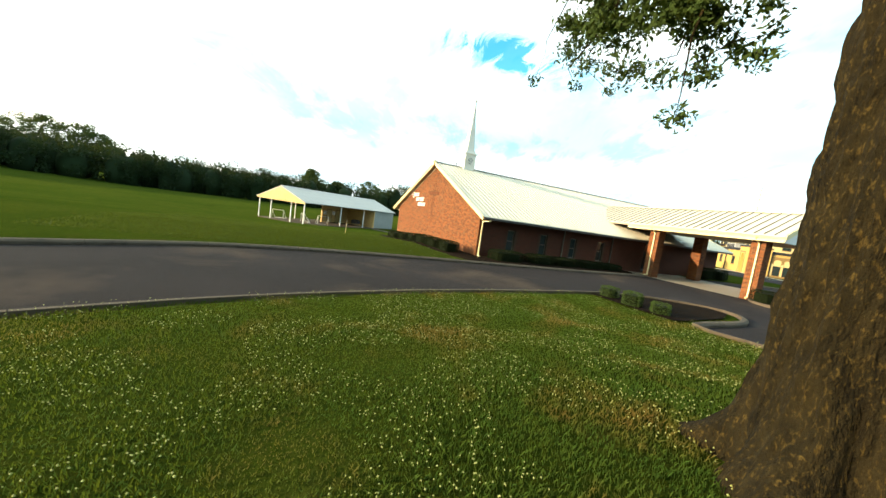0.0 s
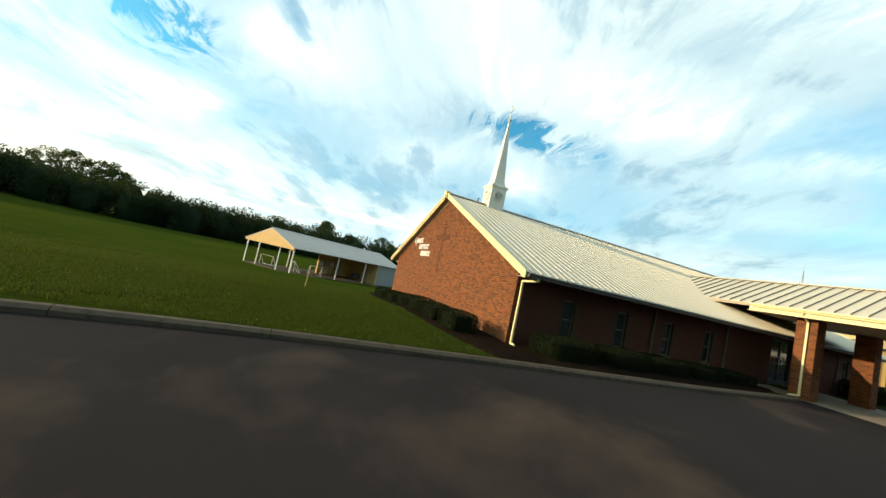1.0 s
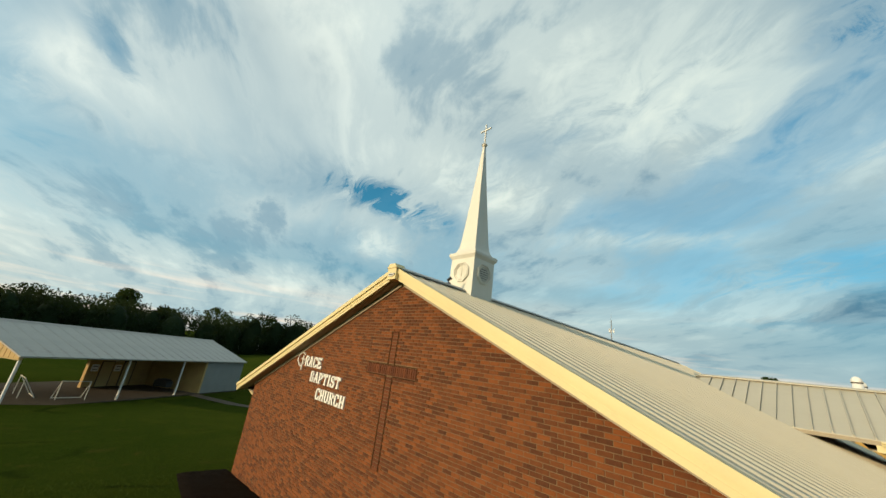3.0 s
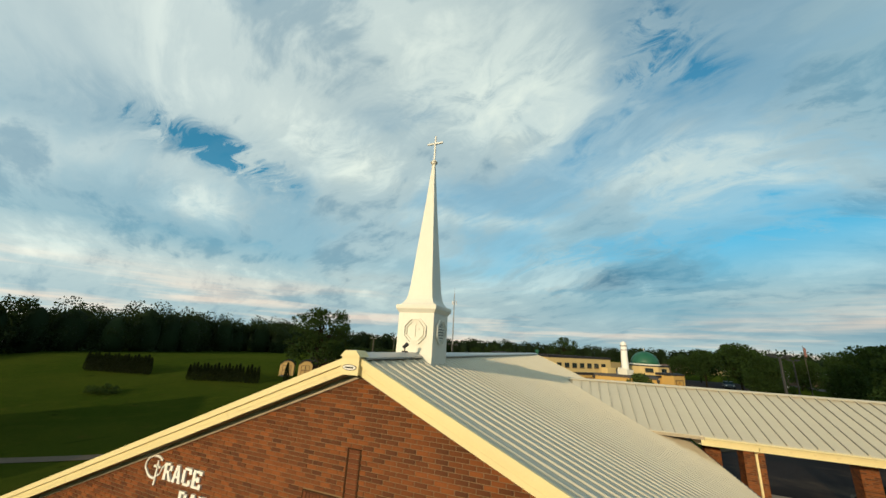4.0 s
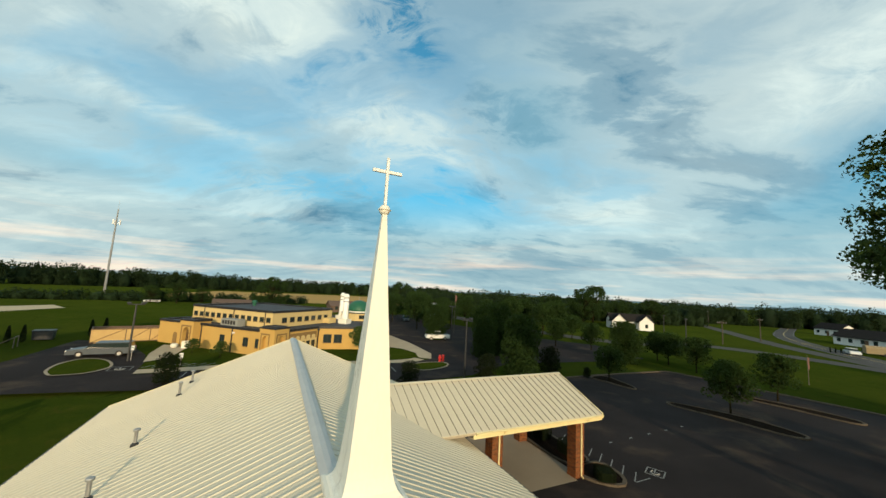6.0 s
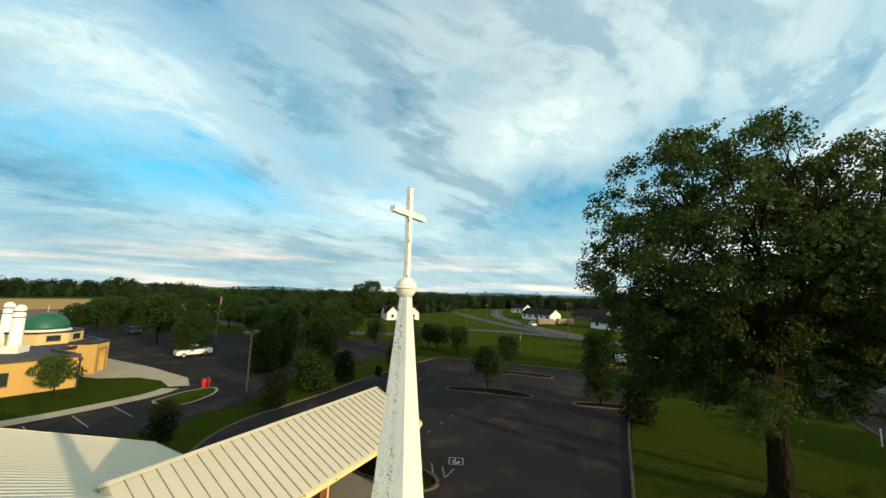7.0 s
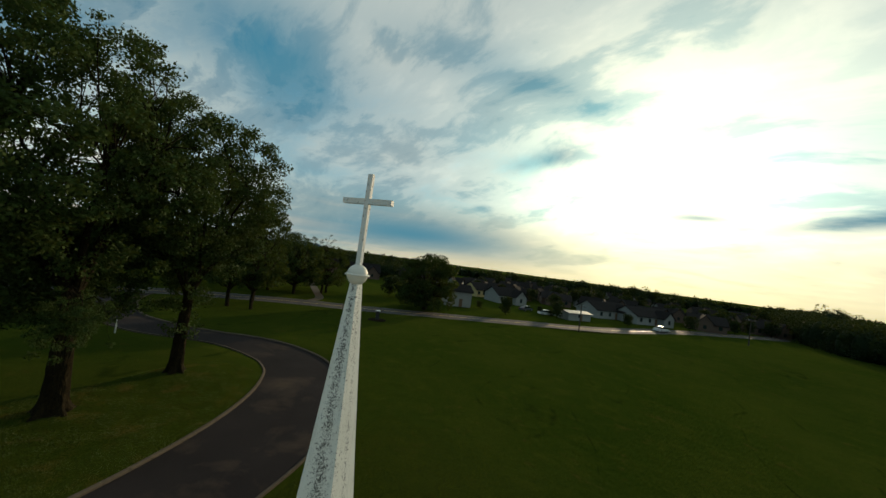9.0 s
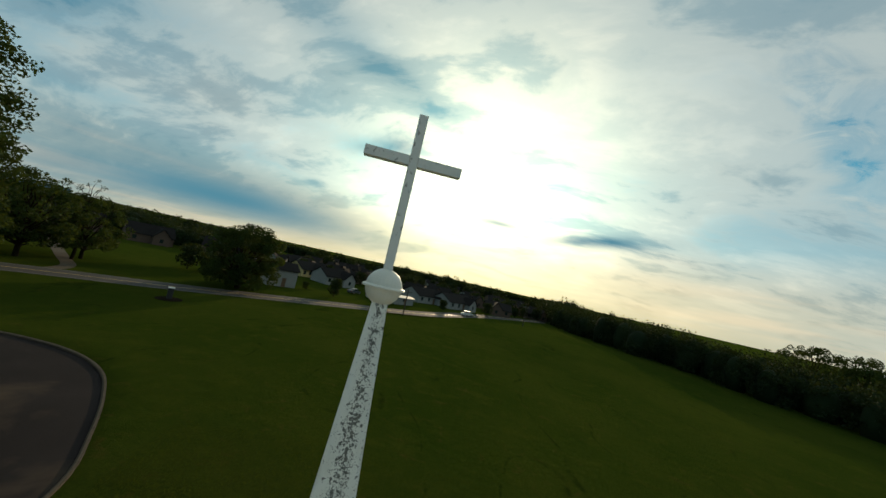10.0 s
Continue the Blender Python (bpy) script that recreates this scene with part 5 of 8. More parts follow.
for s, ye in ((1, EY), (-1, NY)):
    z = EZ
    part("gutter", Geo().prism([(ye + s * 0.02, z - 0.015), (ye - s * 0.10, z - 0.02), (ye - s * 0.11, z - 0.045), (ye - s * 0.08, z - 0.08), (ye - s * 0.07, z - 0.13), (ye + s * 0.02, z - 0.13)], 7.4, PX, "x"), M["cream"], proof)
    part("fascia", Geo().prism([(ye + s * 0.02, z - 0.12), (ye + s * 0.02, z - 0.30), (ye + s * 0.07, z - 0.30), (ye + s * 0.07, z - 0.12)], 7.3, PX - 0.02, "x"), M["cream"], proof)
    part("rake_trim", Geo().prism([(PY, PZ + 0.055), (ye - s * 0.02, z + 0.055), (ye - s * 0.02, z - 0.2), (PY, PZ - 0.2)], PX - 0.02, PX + 0.04, "x"), M["cream"], proof)
part("ceiling_panel", Geo().box((7.2, EY + 0.08, EZ - 0.29), (PX - 0.1, NY - 0.08, EZ - 0.26)), M["soffit"], proof)
part("gable_infill", Geo().prism([(PY, PZ - 0.2), (EY + 0.1, EZ - 0.2), (EY + 0.1, EZ - 0.3), (NY - 0.1, EZ - 0.3), (NY - 0.1, EZ - 0.2)], PX - 0.1, PX - 0.04, "x"), M["siding"], proof)
rnd2 = random.Random(4)
for cx, cy in ((8.95, 12.2), (14.35, 12.2), (8.95, 16.95), (14.35, 16.95)):
    col = new("column")
    col.parent, col.matrix_basis = portico, pose(cx, cy, 0)
    q = 0.3
    core = part("core", Geo().box((-q, -q, -0.1), (q, q, EZ - 0.28)), M["mortar"], col)
    cl = []
    for o, d, n in ((Vector((-q, -q, 0)), Vector((1, 0, 0)), Vector((0, -1, 0))), (Vector((q, -q, 0)), Vector((0, 1, 0)), Vector((1, 0, 0))), (Vector((q, q, 0)), Vector((-1, 0, 0)), Vector((0, 1, 0))), (Vector((-q, q, 0)), Vector((0, -1, 0)), Vector((-1, 0, 0)))):
        cl += courses((0, 0.6), 0.0, EZ - 0.3, lambda *a: True, o, d, n, rnd2)
    tagged(part("brick_field", brick_mesh(cl, "brick_field", M["brick"]), None, col), kind="stuff")
for cx, cy, out in ((8.95, 12.2, -1), (14.35, 12.2, -1)):
    downspout([(cx + 0.05, EY - 0.05, EZ - 0.12), (cx + 0.05, EY - 0.02, EZ - 0.2), (cx + 0.05, cy - 0.36, EZ - 0.42), (cx + 0.05, cy - 0.36, 0.14), (cx + 0.05 - (0.25 if cx < 10 else 0), cy - 0.5, 0.09)], portico, M["cream"])
sheet("portico_slab", [(7.2, 11.75), (14.0, 11.75), (14.6, 13.0), (14.6, 18.3), (7.2, 18.3)], 0.012, M["pale_concrete"], "tan concrete slab under the portico", "paving")

# ---- trees, shrubs, grass ----


def quads_mesh(name, verts, mat):
    """A mesh of loose four-cornered leaves from an array of corners."""
    n = len(verts) // 4
    me = bpy.data.meshes.new(name)
    me.vertices.add(4 * n)
    me.vertices.foreach_set("co", np.asarray(verts, dtype=np.float32).ravel())
    me.loops.add(4 * n)
    me.loops.foreach_set("vertex_index", np.arange(4 * n, dtype=np.int32))
    me.polygons.add(n)
    me.polygons.foreach_set("loop_start", np.arange(0, 4 * n, 4, dtype=np.int32))
    me.materials.append(mat)
    me.update(calc_edges=True)
    return me


def leaves(centres, size, rs, spread=0.35, aspect=0.55, droop=0.0):
    """Corners of folded leaves of random turn at the given centres."""
    n = len(centres)
    d = rs.normal(size=(n, 3))
    d[:, 2] -= droop
    d /= np.linalg.norm(d, axis=1)[:, None]
    e = np.cross(d, rs.normal(size=(n, 3)))
    e /= np.linalg.norm(e, axis=1)[:, None] + 1e-9
    w = np.cross(d, e)
    s = size * (1 + spread * rs.uniform(-1, 1, n))[:, None]
    a, b = d * s * 0.5, e * s * 0.5 * aspect
    fold = w * s * 0.10
    v = np.stack([centres - a, centres + b + fold, centres + a, centres - b + fold], 1)
    return v.reshape(-1, 3)


def crown_points(rs, blobs, per, flat=0.8, shell=0.62):
    """Points thick near the outside of a set of (centre, radius) clumps."""
    out = []
    for c, r in blobs:
        k = max(6, int(per * r * r))
        d = rs.normal(size=(k, 3))
        d /= np.linalg.norm(d, axis=1)[:, None]
        rad = r * (shell + (1.12 - shell) * rs.uniform(0, 1, k) ** 0.7)
        p = d * rad[:, None]
        p[:, 2] *= flat
        out.append(np.asarray(c) + p)
    return np.concatenate(out)


def limb(g, a, b, ra, rb, rs, bend=0.12, n=4, sides=7):
    """A crooked limb between two points, thinner towards its end."""
    a, b = Vector(a), Vector(b)
    l = (b - a).length
    p = a
    for i in range(1, n + 1):
        t = i / n
        q = a.lerp(b, t) + (Vector(rs.normal(size=3)) * bend * l * 0.4 if i < n else Vector()) + Vector((0, 0, bend * l * math.sin(math.pi * t) * 0.6))
        g.tube(p, q, ra + (rb - ra) * (i - 1) / n, ra + (rb - ra) * t, sides, cap=i in (1, n))
        p = q


def tree_meshes(seed, height, radius, stem, clear, leaf_size, per, blob_r=0.3, shape="round", mat="leaf", n_blobs=26):
    """Trunk and crown meshes of one tree standing at the origin."""
    rs = np.random.RandomState(seed)
    blobs = []
    h0, h1 = clear, height
    for i in range(n_blobs):
        a = 2.4 * i + rs.uniform(-.5, .5)
        t = (i + 0.5) / n_blobs
        if shape == "cone":
            w = (1 - t) ** 0.8 * radius + 0.15
            z = h0 + (h1 - h0) * t
            rr = w * rs.uniform(0.45, 0.8)
            br = max(0.3, w * 0.55)
        elif shape == "oval":
            z = h0 + (h1 - h0) * t
            w = radius * math.sqrt(max(0.05, 1 - (2 * t - 0.9) ** 2 * 0.8))
            rr = w * rs.uniform(0.3, 0.75)
            br = radius * rs.uniform(0.35, 0.5)
        elif shape == "open":
            z = h0 + (h1 - h0) * (0.08 + 0.88 * rs.rand())
            q = (z - h0) / (h1 - h0)
            w = radius * math.sqrt(max(0.05, 1 - (1.7 * (q - 0.42)) ** 2)) * (1 + 0.15 * math.sin(3 * a))
            rr = w * (0.2 + 0.8 * math.sqrt(rs.rand()))
            br = radius * rs.uniform(0.09, 0.19)
        else:
            z = h0 + (h1 - h0) * (0.12 + 0.80 * t ** 0.8)
            w = radius * math.sqrt(max(0.08, 1 - (1.75 * (t - 0.38)) ** 2 * 0.75))
            rr = w * rs.uniform(0.45, 0.95) * (1 if i % 4 else 0.3)
            br = radius * blob_r * rs.uniform(0.75, 1.25)
        blobs.append((np.array((rr * math.cos(a), rr * math.sin(a), min(z, h1 - br * 0.6))), br))
    g = Geo()
    limb(g, (0, 0, -0.2), (0, 0, h0 + (h1 - h0) * 0.45), stem, stem * 0.5, rs, 0.02, 5, 9)
    for c, r in blobs[::3]:
        start = h0 * 0.8 + (c[2] - h0) * 0.35
        limb(g, (0, 0, max(0.3, start)), tuple(c), stem * 0.36, stem * 0.07, rs, 0.1, 4, 6)
    pts = crown_points(rs, blobs, per)
    pts[:, 2] = np.maximum(pts[:, 2], 0.12)
    return g.mesh("trunk", M["bark"]), quads_mesh("crown", leaves(pts, leaf_size, rs), M[mat]), blobs


def plant(meshes, x, y, label, scale=1.0, turn=0.0, name="tree", group="", cat="tree", z=None):
    t = thing(name, label, cat, (x, y, (ground_z(x, y) if z is None else z) - 0.02), turn, group)
    t.scale = (scale,) * 3
    if meshes[0]:
        part("trunk", meshes[0], None, t)
    part("crown", meshes[1], None, t)
    return t


def great_tree(x, y, seed, height, radius, stem, turn, low=0, mid_z=13.5, n_blob=430, lean=2.6, lean_dir=66, shoots=0, side=0.3):
    """A great shade tree: ridged trunk with root flare, spreading limbs and a high open crown."""
    rs = np.random.RandomState(seed)
    t = thing("shade_tree", "tall old shade tree with rough bark and a high leafy crown", "tree", (x, y, ground_z(x, y)), turn, "shade trees")
    out_dir = radians(lean_dir - turn)
    rings, n = [], 110
    top = 6.5
    for i in range(110):
        z = -0.25 + (top + 0.25) * (i / 109) ** 1.25
        rings.append(z)
    v = []
    for z in rings:
        q = max(0.0, z)
        r = stem * (1.0 - 0.05 * q) + stem * 0.42 * math.exp(-q / 0.34) + stem * 0.14 * math.exp(-q / 1.4)
        for j in range(n):
            a = 2 * math.pi * j / n
            root = 1 + 0.27 * math.exp(-q / 0.45) * (math.sin(5 * a + 1.3 + seed) + 0.5 * math.sin(9 * a + seed))
            w = noise.noise(Vector((math.cos(a) * 2.6, math.sin(a) * 2.6, z * 0.55 + seed)))
            ridge = abs(noise.noise(Vector((math.cos(a) * 7.5, math.sin(a) * 7.5, z * 1.1 + 3 * seed)))) + 0.5 * noise.noise(Vector((math.cos(a) * 19, math.sin(a) * 19, z * 5)))
            rr = r * root * (1 + 0.10 * w) + 0.075 * ridge
            v.append((rr * math.cos(a) - 0.0036 * q * q, rr * math.sin(a), z))
    f = [(i * n + j, i * n + (j + 1) % n, (i + 1) * n + (j + 1) % n, (i + 1) * n + j) for i in range(len(rings) - 1) for j in range(n)]
    part("trunk", mesh_of("trunk", v, f, M["bark"], True), None, t)
    out_dir = radians(lean_dir - turn)
    blobs = []
    while len(blobs) < n_blob:
        d = rs.normal(size=3)
        d /= np.linalg.norm(d)
        rad = (0.2 + 0.8 * rs.rand() ** 0.45) * (1 + 0.16 * math.sin(3.1 * d[0] * 2 + seed) * math.cos(2.7 * d[1] * 2 + d[2] * 3))
        rad = min(rad, 1.0)
        c = d * rad * np.array((radius, radius, (height - mid_z) if d[2] > 0 else (mid_z - 6.4)))
        reach = max(0.0, 1 - abs(c[2]) / 15)
        c = c + np.array((lean * reach * math.cos(out_dir), lean * reach * math.sin(out_dir), mid_z))
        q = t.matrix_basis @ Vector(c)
        # crown cut away westwards to keep the low camera's view clear
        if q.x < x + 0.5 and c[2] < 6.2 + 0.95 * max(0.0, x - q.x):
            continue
        blobs.append((c, rs.uniform(0.4, 0.95)))
    # foliage that hangs low on the side away from the drive, kept out of the low camera's view
    for i in range(int(low)):
        a, rr = out_dir + rs.uniform(-0.7, 0.7), rs.uniform(0.6, 8.2)
        if i % 4 == 0:
            a, rr = rs.uniform(-1.0, 0.45) - radians(turn), rs.uniform(0.6, 5.5)
        z = rs.uniform(3.9 + 0.16 * abs(rr - 4.5), 10.5)
        c = np.array((rr * math.cos(a), rr * math.sin(a), z))
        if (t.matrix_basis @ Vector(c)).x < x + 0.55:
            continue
        blobs.append((c, rs.uniform(0.4, 0.8)))
    # short leafy shoots along the trunk, kept beyond side, out of the low camera's view
    for i in range(shoots):
        a = rs.uniform(0, 6.28)
        c = np.array((rs.uniform(0.5, 1.3) * math.cos(a), rs.uniform(0.5, 1.3) * math.sin(a), rs.uniform(2.7, 8.5)))
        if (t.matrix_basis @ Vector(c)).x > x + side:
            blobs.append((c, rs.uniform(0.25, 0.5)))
    g = Geo()
    for k in range(7):
        a = k * 0.898 + rs.uniform(-.25, .25)
        mid = (1.2 * math.cos(a), 1.2 * math.sin(a), 8.8 + rs.uniform(-1, 1.6))
        limb(g, (-0.09, 0, 5.0 + 0.2 * k), mid, stem * 0.45, stem * 0.3, rs, 0.08, 3, 8)
        hub = (3.1 * math.cos(a), 3.1 * math.sin(a), 13.2 + rs.uniform(-1.5, 2.5))
        limb(g, mid, hub, stem * 0.28, stem * 0.14, rs, 0.1, 4, 7)
        for c, r in blobs[::3]:
            ca = math.atan2(c[1], c[0])
            if c[2] > 8.5 and abs((ca - a + math.pi) % (2 * math.pi) - math.pi) < 0.45:
                limb(g, hub if c[2] > 11 else mid, tuple(c), stem * 0.10, 0.012, rs, 0.1, 3, 5)
    part("branchwork", g, M["bark"], t)
    pts = crown_points(rs, blobs, 300, 0.74, 0.1)
    part("crown", quads_mesh("crown", leaves(pts, 0.19, rs, aspect=0.6, droop=0.35), M["leaf"]), None, t)
    return t


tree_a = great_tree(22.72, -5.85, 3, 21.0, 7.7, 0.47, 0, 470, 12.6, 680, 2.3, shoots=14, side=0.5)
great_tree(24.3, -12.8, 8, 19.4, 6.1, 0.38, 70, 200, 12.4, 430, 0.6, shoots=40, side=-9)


def low_branch():
    """The leafy bough that hangs from the first shade tree towards the drive."""
    rs = np.random.RandomState(21)
    inv = tree_a.matrix_basis.inverted()
    g = Geo()
    tips = []
    for a, b in (((20.4, -5.0, 7.2), (16.6, -4.5, 6.4)), ((20.2, -4.9, 7.0), (17.5, -4.5, 5.5)), ((20.3, -4.8, 6.9), (18.7, -4.5, 5.6)), ((20.5, -4.8, 6.8), (20.05, -4.5, 4.35)), ((20.4, -4.7, 7.0), (19.8, -4.4, 5.0)), ((20.3, -4.8, 7.0), (17.9, -4.5, 5.4)), ((21.0, -4.8, 6.9), (19.3, -4.4, 5.6)), ((20.6, -4.7, 7.1), (18.1, -4.2, 6.2)), ((20.3, -4.8, 7.2), (17.2, -4.3, 6.3))):
        limb(g, inv @ Vector((22.6, -5.5, 7.0)), inv @ Vector(a), 0.06, 0.035, rs, 0.05, 2, 6)
        limb(g, inv @ Vector(a), inv @ Vector(b), 0.03, 0.010, rs, 0.10, 4, 5)
        for k in range(11):
            q = Vector(a).lerp(Vector(b), 0.3 + 0.7 * k / 10)
            e = q + Vector(rs.normal(size=3)) * 0.36 + Vector((0, 0, -0.08))
            limb(g, inv @ q, inv @ e, 0.009, 0.004, rs, 0.15, 2, 4)
            tips.append((np.array(inv @ e), rs.uniform(0.16, 0.34)))
    part("low_bough", g, M["bark"], tree_a)
    part("bough_leaves", quads_mesh("bough_leaves", leaves(crown_points(rs, tips, 1500, 0.8, 0.05), 0.105, rs, aspect=0.42, droop=0.5), M["leaf"]), None, tree_a)


low_branch()

round_trees = [tree_meshes(30 + i, 5.0, 2.15, 0.10, 1.0, 0.25, 240, 0.28, "round", "leaf_dark", 46) for i in range(3)]
oval_trees = [tree_meshes(40 + i, 7.2, 2.7, 0.12, 0.5, 0.29, 290, 0.36, "oval", "leaf_dark", 34) for i in range(2)]
bush_oval = tree_meshes(50, 3.4, 1.35, 0.08, 0.25, 0.18, 560, 0.4, "oval", "shrub", 18)


def cypress_meshes():
    """Trunk and a dense pointed column of fine foliage."""
    rs = np.random.RandomState(53)
    k = 950
    u = rs.rand(k) ** 0.8
    a = rs.uniform(0, 6.283, k)
    r = 0.50 * np.minimum(1.0, (u * 6) ** 0.5) * (1 - u) ** 0.55 * rs.uniform(0.72, 1.06, k) + 0.03
    p = np.stack([r * np.cos(a), r * np.sin(a), 0.1 + 3.5 * u], 1)
    g = Geo()
    limb(g, (0, 0, -0.2), (0, 0, 3.2), 0.06, 0.02, rs, 0.01, 4, 8)
    return g.mesh("trunk", M["bark"]), quads_mesh("crown", leaves(p, 0.235, rs), M["shrub"]), []


column_tree = cypress_meshes()
far_trees = [tree_meshes(90 + i, 5.0, 2.2, 0.10, 0.5, 0.55, 60, 0.40, "round", "leaf_wood", 18) for i in range(2)]
small_tree = tree_meshes(52, 3.6, 1.5, 0.07, 0.9, 0.22, 420, 0.36, "round", "leaf", 18)
big_round = [tree_meshes(60 + i, 12.0, 5.8, 0.32, 1.3, 0.37, 120, 0.30, "open", "leaf_dark", 120) for i in range(3)]

LOT_TREE = "young round shade tree standing in a parking island"
for i, (x, y, s, k) in enumerate(((36.4, 15.2, 0.92, 0), (47.5, 16.1, 0.96, 1), (53.2, 27.0, 1.0, 1), (55.0, 32.0, 1.0, 2), (35.4, 27.0, 0.80, 2), (53.0, 45.0, 1.02, 1), (49.0, 50.0, 1.08, 0), (62.3, 58.6, 1.1, 2), (56.6, 34.8, 0.95, 0))):
    plant(round_trees[k], x, y, LOT_TREE if i in (0, 1, 4) else "young round shade tree on the grass by the parking lot", s, 47 * i, group="young trees", z=0.08)
for i, (x, y, s, k) in enumerate(((25.1, 30.6, 0.97, 0), (48.0, 34.3, 0.86, 1), (30.8, 44.1, 1.1, 1), (27.6, 42.4, 0.84, 0), (28.0, 60.4, 0.92, 1), (34.5, 52.0, 1.0, 0))):
    plant(oval_trees[k], x, y, "dense dark tree on the strip between two parking lots", s, 70 * i)
for x, y, s in ((11.0, 29.5, 0.76), (19.4, 29.0, 0.92), (29.3, 30.4, 1.02), (33.9, 28.9, 0.36), (-9.4, 36.6, 0.8), (33.1, 0.2, 1.12)):
    plant(bush_oval, x, y, "large clipped dark green shrub", s, 31 * x, "shrub", "", "shrub")
narrow_tree = tree_meshes(71, 7.2, 1.85, 0.10, 0.9, 0.24, 380, 0.36, "oval", "leaf_dark", 34)
for i, (x, y, s) in enumerate(((37.2, 3.5, 0.98), (48.7, -0.4, 1.0))):
    plant(narrow_tree, x, y, "narrow dark tree at the end of the parking lot", s, 90 * i)
rs0 = np.random.RandomState(77)
for i, (x, y) in enumerate(((30.1, 76.5), (29.3, 93.9), (38, 92), (43, 84), (47, 74), (52, 92), (58, 78), (60, 66), (66, 88), (40, 104), (52, 108), (70, 72), (72, 96), (78, 82), (33, 112), (46, 66), (53, 70), (64, 98), (72, 108), (80, 98), (44, 116), (58, 120), (68, 124), (84, 116), (38, 126), (50, 132), (26, 100))):
    plant(round_trees[i % 3], x, y, "rounded green tree beside the neighbouring parking lot", 1.25 + 0.6 * rs0.rand(), 50 * i, group="parking lot trees")
for i, (x, y, s) in enumerate(((52.2, -53.3, 1.06), (58, -52, 0.95), (66, -40, 0.9), (72, -50, 1.0), (51.4, -62.7, 0.92), (60, -62, 0.85), (80, -30, 0.9))):
    plant(big_round[i % 3], x, y, "broad dark green tree on the grass", s, 66 * i, name="broad_tree")
for i, (x, y, s) in enumerate(((-2.7, 131, 0.92), (108, 97, 1.12), (118, 101, 1.25), (97, 103, 0.9), (132, 100, 0.85), (149, 96, 0.9), (-33, 150, 0.62), (-26, 152, 0.5), (-40, 148, 0.5), (73, 216, 1.15))):
    plant(big_round[i % 3], x, y, "broad dark tree standing above the edge of the fields", s, 50 * i, name="broad_tree")
yard_tree = tree_meshes(63, 10.6, 4.6, 0.3, 2.9, 0.33, 130, 0.3, "open", "leaf_dark", 130)
plant(yard_tree, -31.8, 37.0, "broad dark tree with a bare trunk beside the play yard", 1.0, 40, name="broad_tree")
roadside_tree = tree_meshes(64, 12.2, 6.4, 0.4, 0.3, 0.36, 130, 0.3, "open", "leaf_dark", 210)
plant(roadside_tree, 27.0, -65.0, "broad dark tree leafed to the ground beside the road", 1.0, 20, name="broad_tree")
tall_trees = [tree_meshes(66 + i, 18.0, 4.5, 0.28, 2.4, 0.34, 130, 0.3, "open", "leaf_dark", 190) for i in range(2)]
for i, (x, y, s) in enumerate(((45.6, -33.2, 1.04), (42.2, -34.4, 0.94), (46.6, -38.4, 0.8))):
    plant(tall_trees[i % 2], x, y, "tall slender dark tree in a group on the lawn", s, 80 * i, name="tall_tree")
for i, (x, y, s) in enumerate(((42.6, -77.5, 1.1), (36.5, -75.5, 0.95), (39.5, -79.5, 1.0))):
    plant(far_trees[i % 2], x, y, "low bushy tree behind the country road", s, 60 * i)


for i, (x, y, s) in enumerate(((-118, -77, 1.25), (-124, -70, 1.3), (-117, -64, 1.1), (-150, 27, 1.2))):
    plant(big_round[i % 3], x, y, "large dark tree standing above the wood's edge", s, 70 * i, name="broad_tree")
plant(narrow_tree, -150, -1, "narrow tall tree overgrown with ivy above the woods", 2.25, 30)
plant(far_trees[0], -150, 12, "round dark tree above the woods", 2.4, 10)


def bare_tree(x, y, h):
    """A half-dead tree: bare forking limbs with a few leaf tufts at the top."""
    rs = np.random.RandomState(91)
    t = thing("bare_tree", "half-bare tree with a few tufts of leaves on top", "tree", (x, y, ground_z(x, y) - 0.02))
    g = Geo()
    limb(g, (0, 0, -0.2), (0.2, 0.1, h * 0.72), 0.26, 0.13, rs, 0.03, 6, 8)
    tips = []
    for i in range(11):
        a = 2.4 * i
        q = h * (0.5 + 0.22 * i / 11)
        e = Vector((math.cos(a) * h * 0.10, math.sin(a) * h * 0.10, q + h * (0.14 + 0.12 * rs.rand())))
        limb(g, (0.1, 0.05, q), e, 0.07, 0.02, rs, 0.15, 4, 5)
        tips.append((np.array(e), h * rs.uniform(0.025, 0.05)))
    part("trunk", g, M["bark"], t)
    part("crown", quads_mesh("crown", leaves(crown_points(rs, tips, 90, 0.8, 0.2), 0.24, rs), M["leaf_dark"]), None, t)


bare_tree(50.8, -60.3, 14.2)
plant(small_tree, 10.4, 48.2, "small leafy tree on the lawn beside ochre walls", 1.05, 0)
for x, y, s in ((-10.1, 50.9, 0.5), (-6.7, 47.3, 0.55)):
    plant(small_tree, x, y, "small ornamental tree by an ochre wall", s, 10 * x)
for i in range(40):
    if i < 16:
        x, y = -50.8 + 0.56 * i, 31.6 + 0.133 * i
    elif i < 20:
        x, y = -41.4 + 0.55 * (i - 16), 33.5 + 0.13 * (i - 16)
    else:
        x, y = -73.4 + 0.70 * (i - 20), 29.7 + 0.1 * (i - 20)
    plant(column_tree, x, y, "narrow dark cypress in a close hedge row", 0.62 + 0.05 * (i % 3) + (0.12 if i > 19 else 0), 40 * i, "cypress", "cypress hedge")
for i in range(8):
    plant(column_tree, 120.5 + 1.35 * i, 33.6 - 0.5 * i, "small dark shrub in a row beside the road", 0.36, 50 * i, "shrub", "road hedge", "shrub")
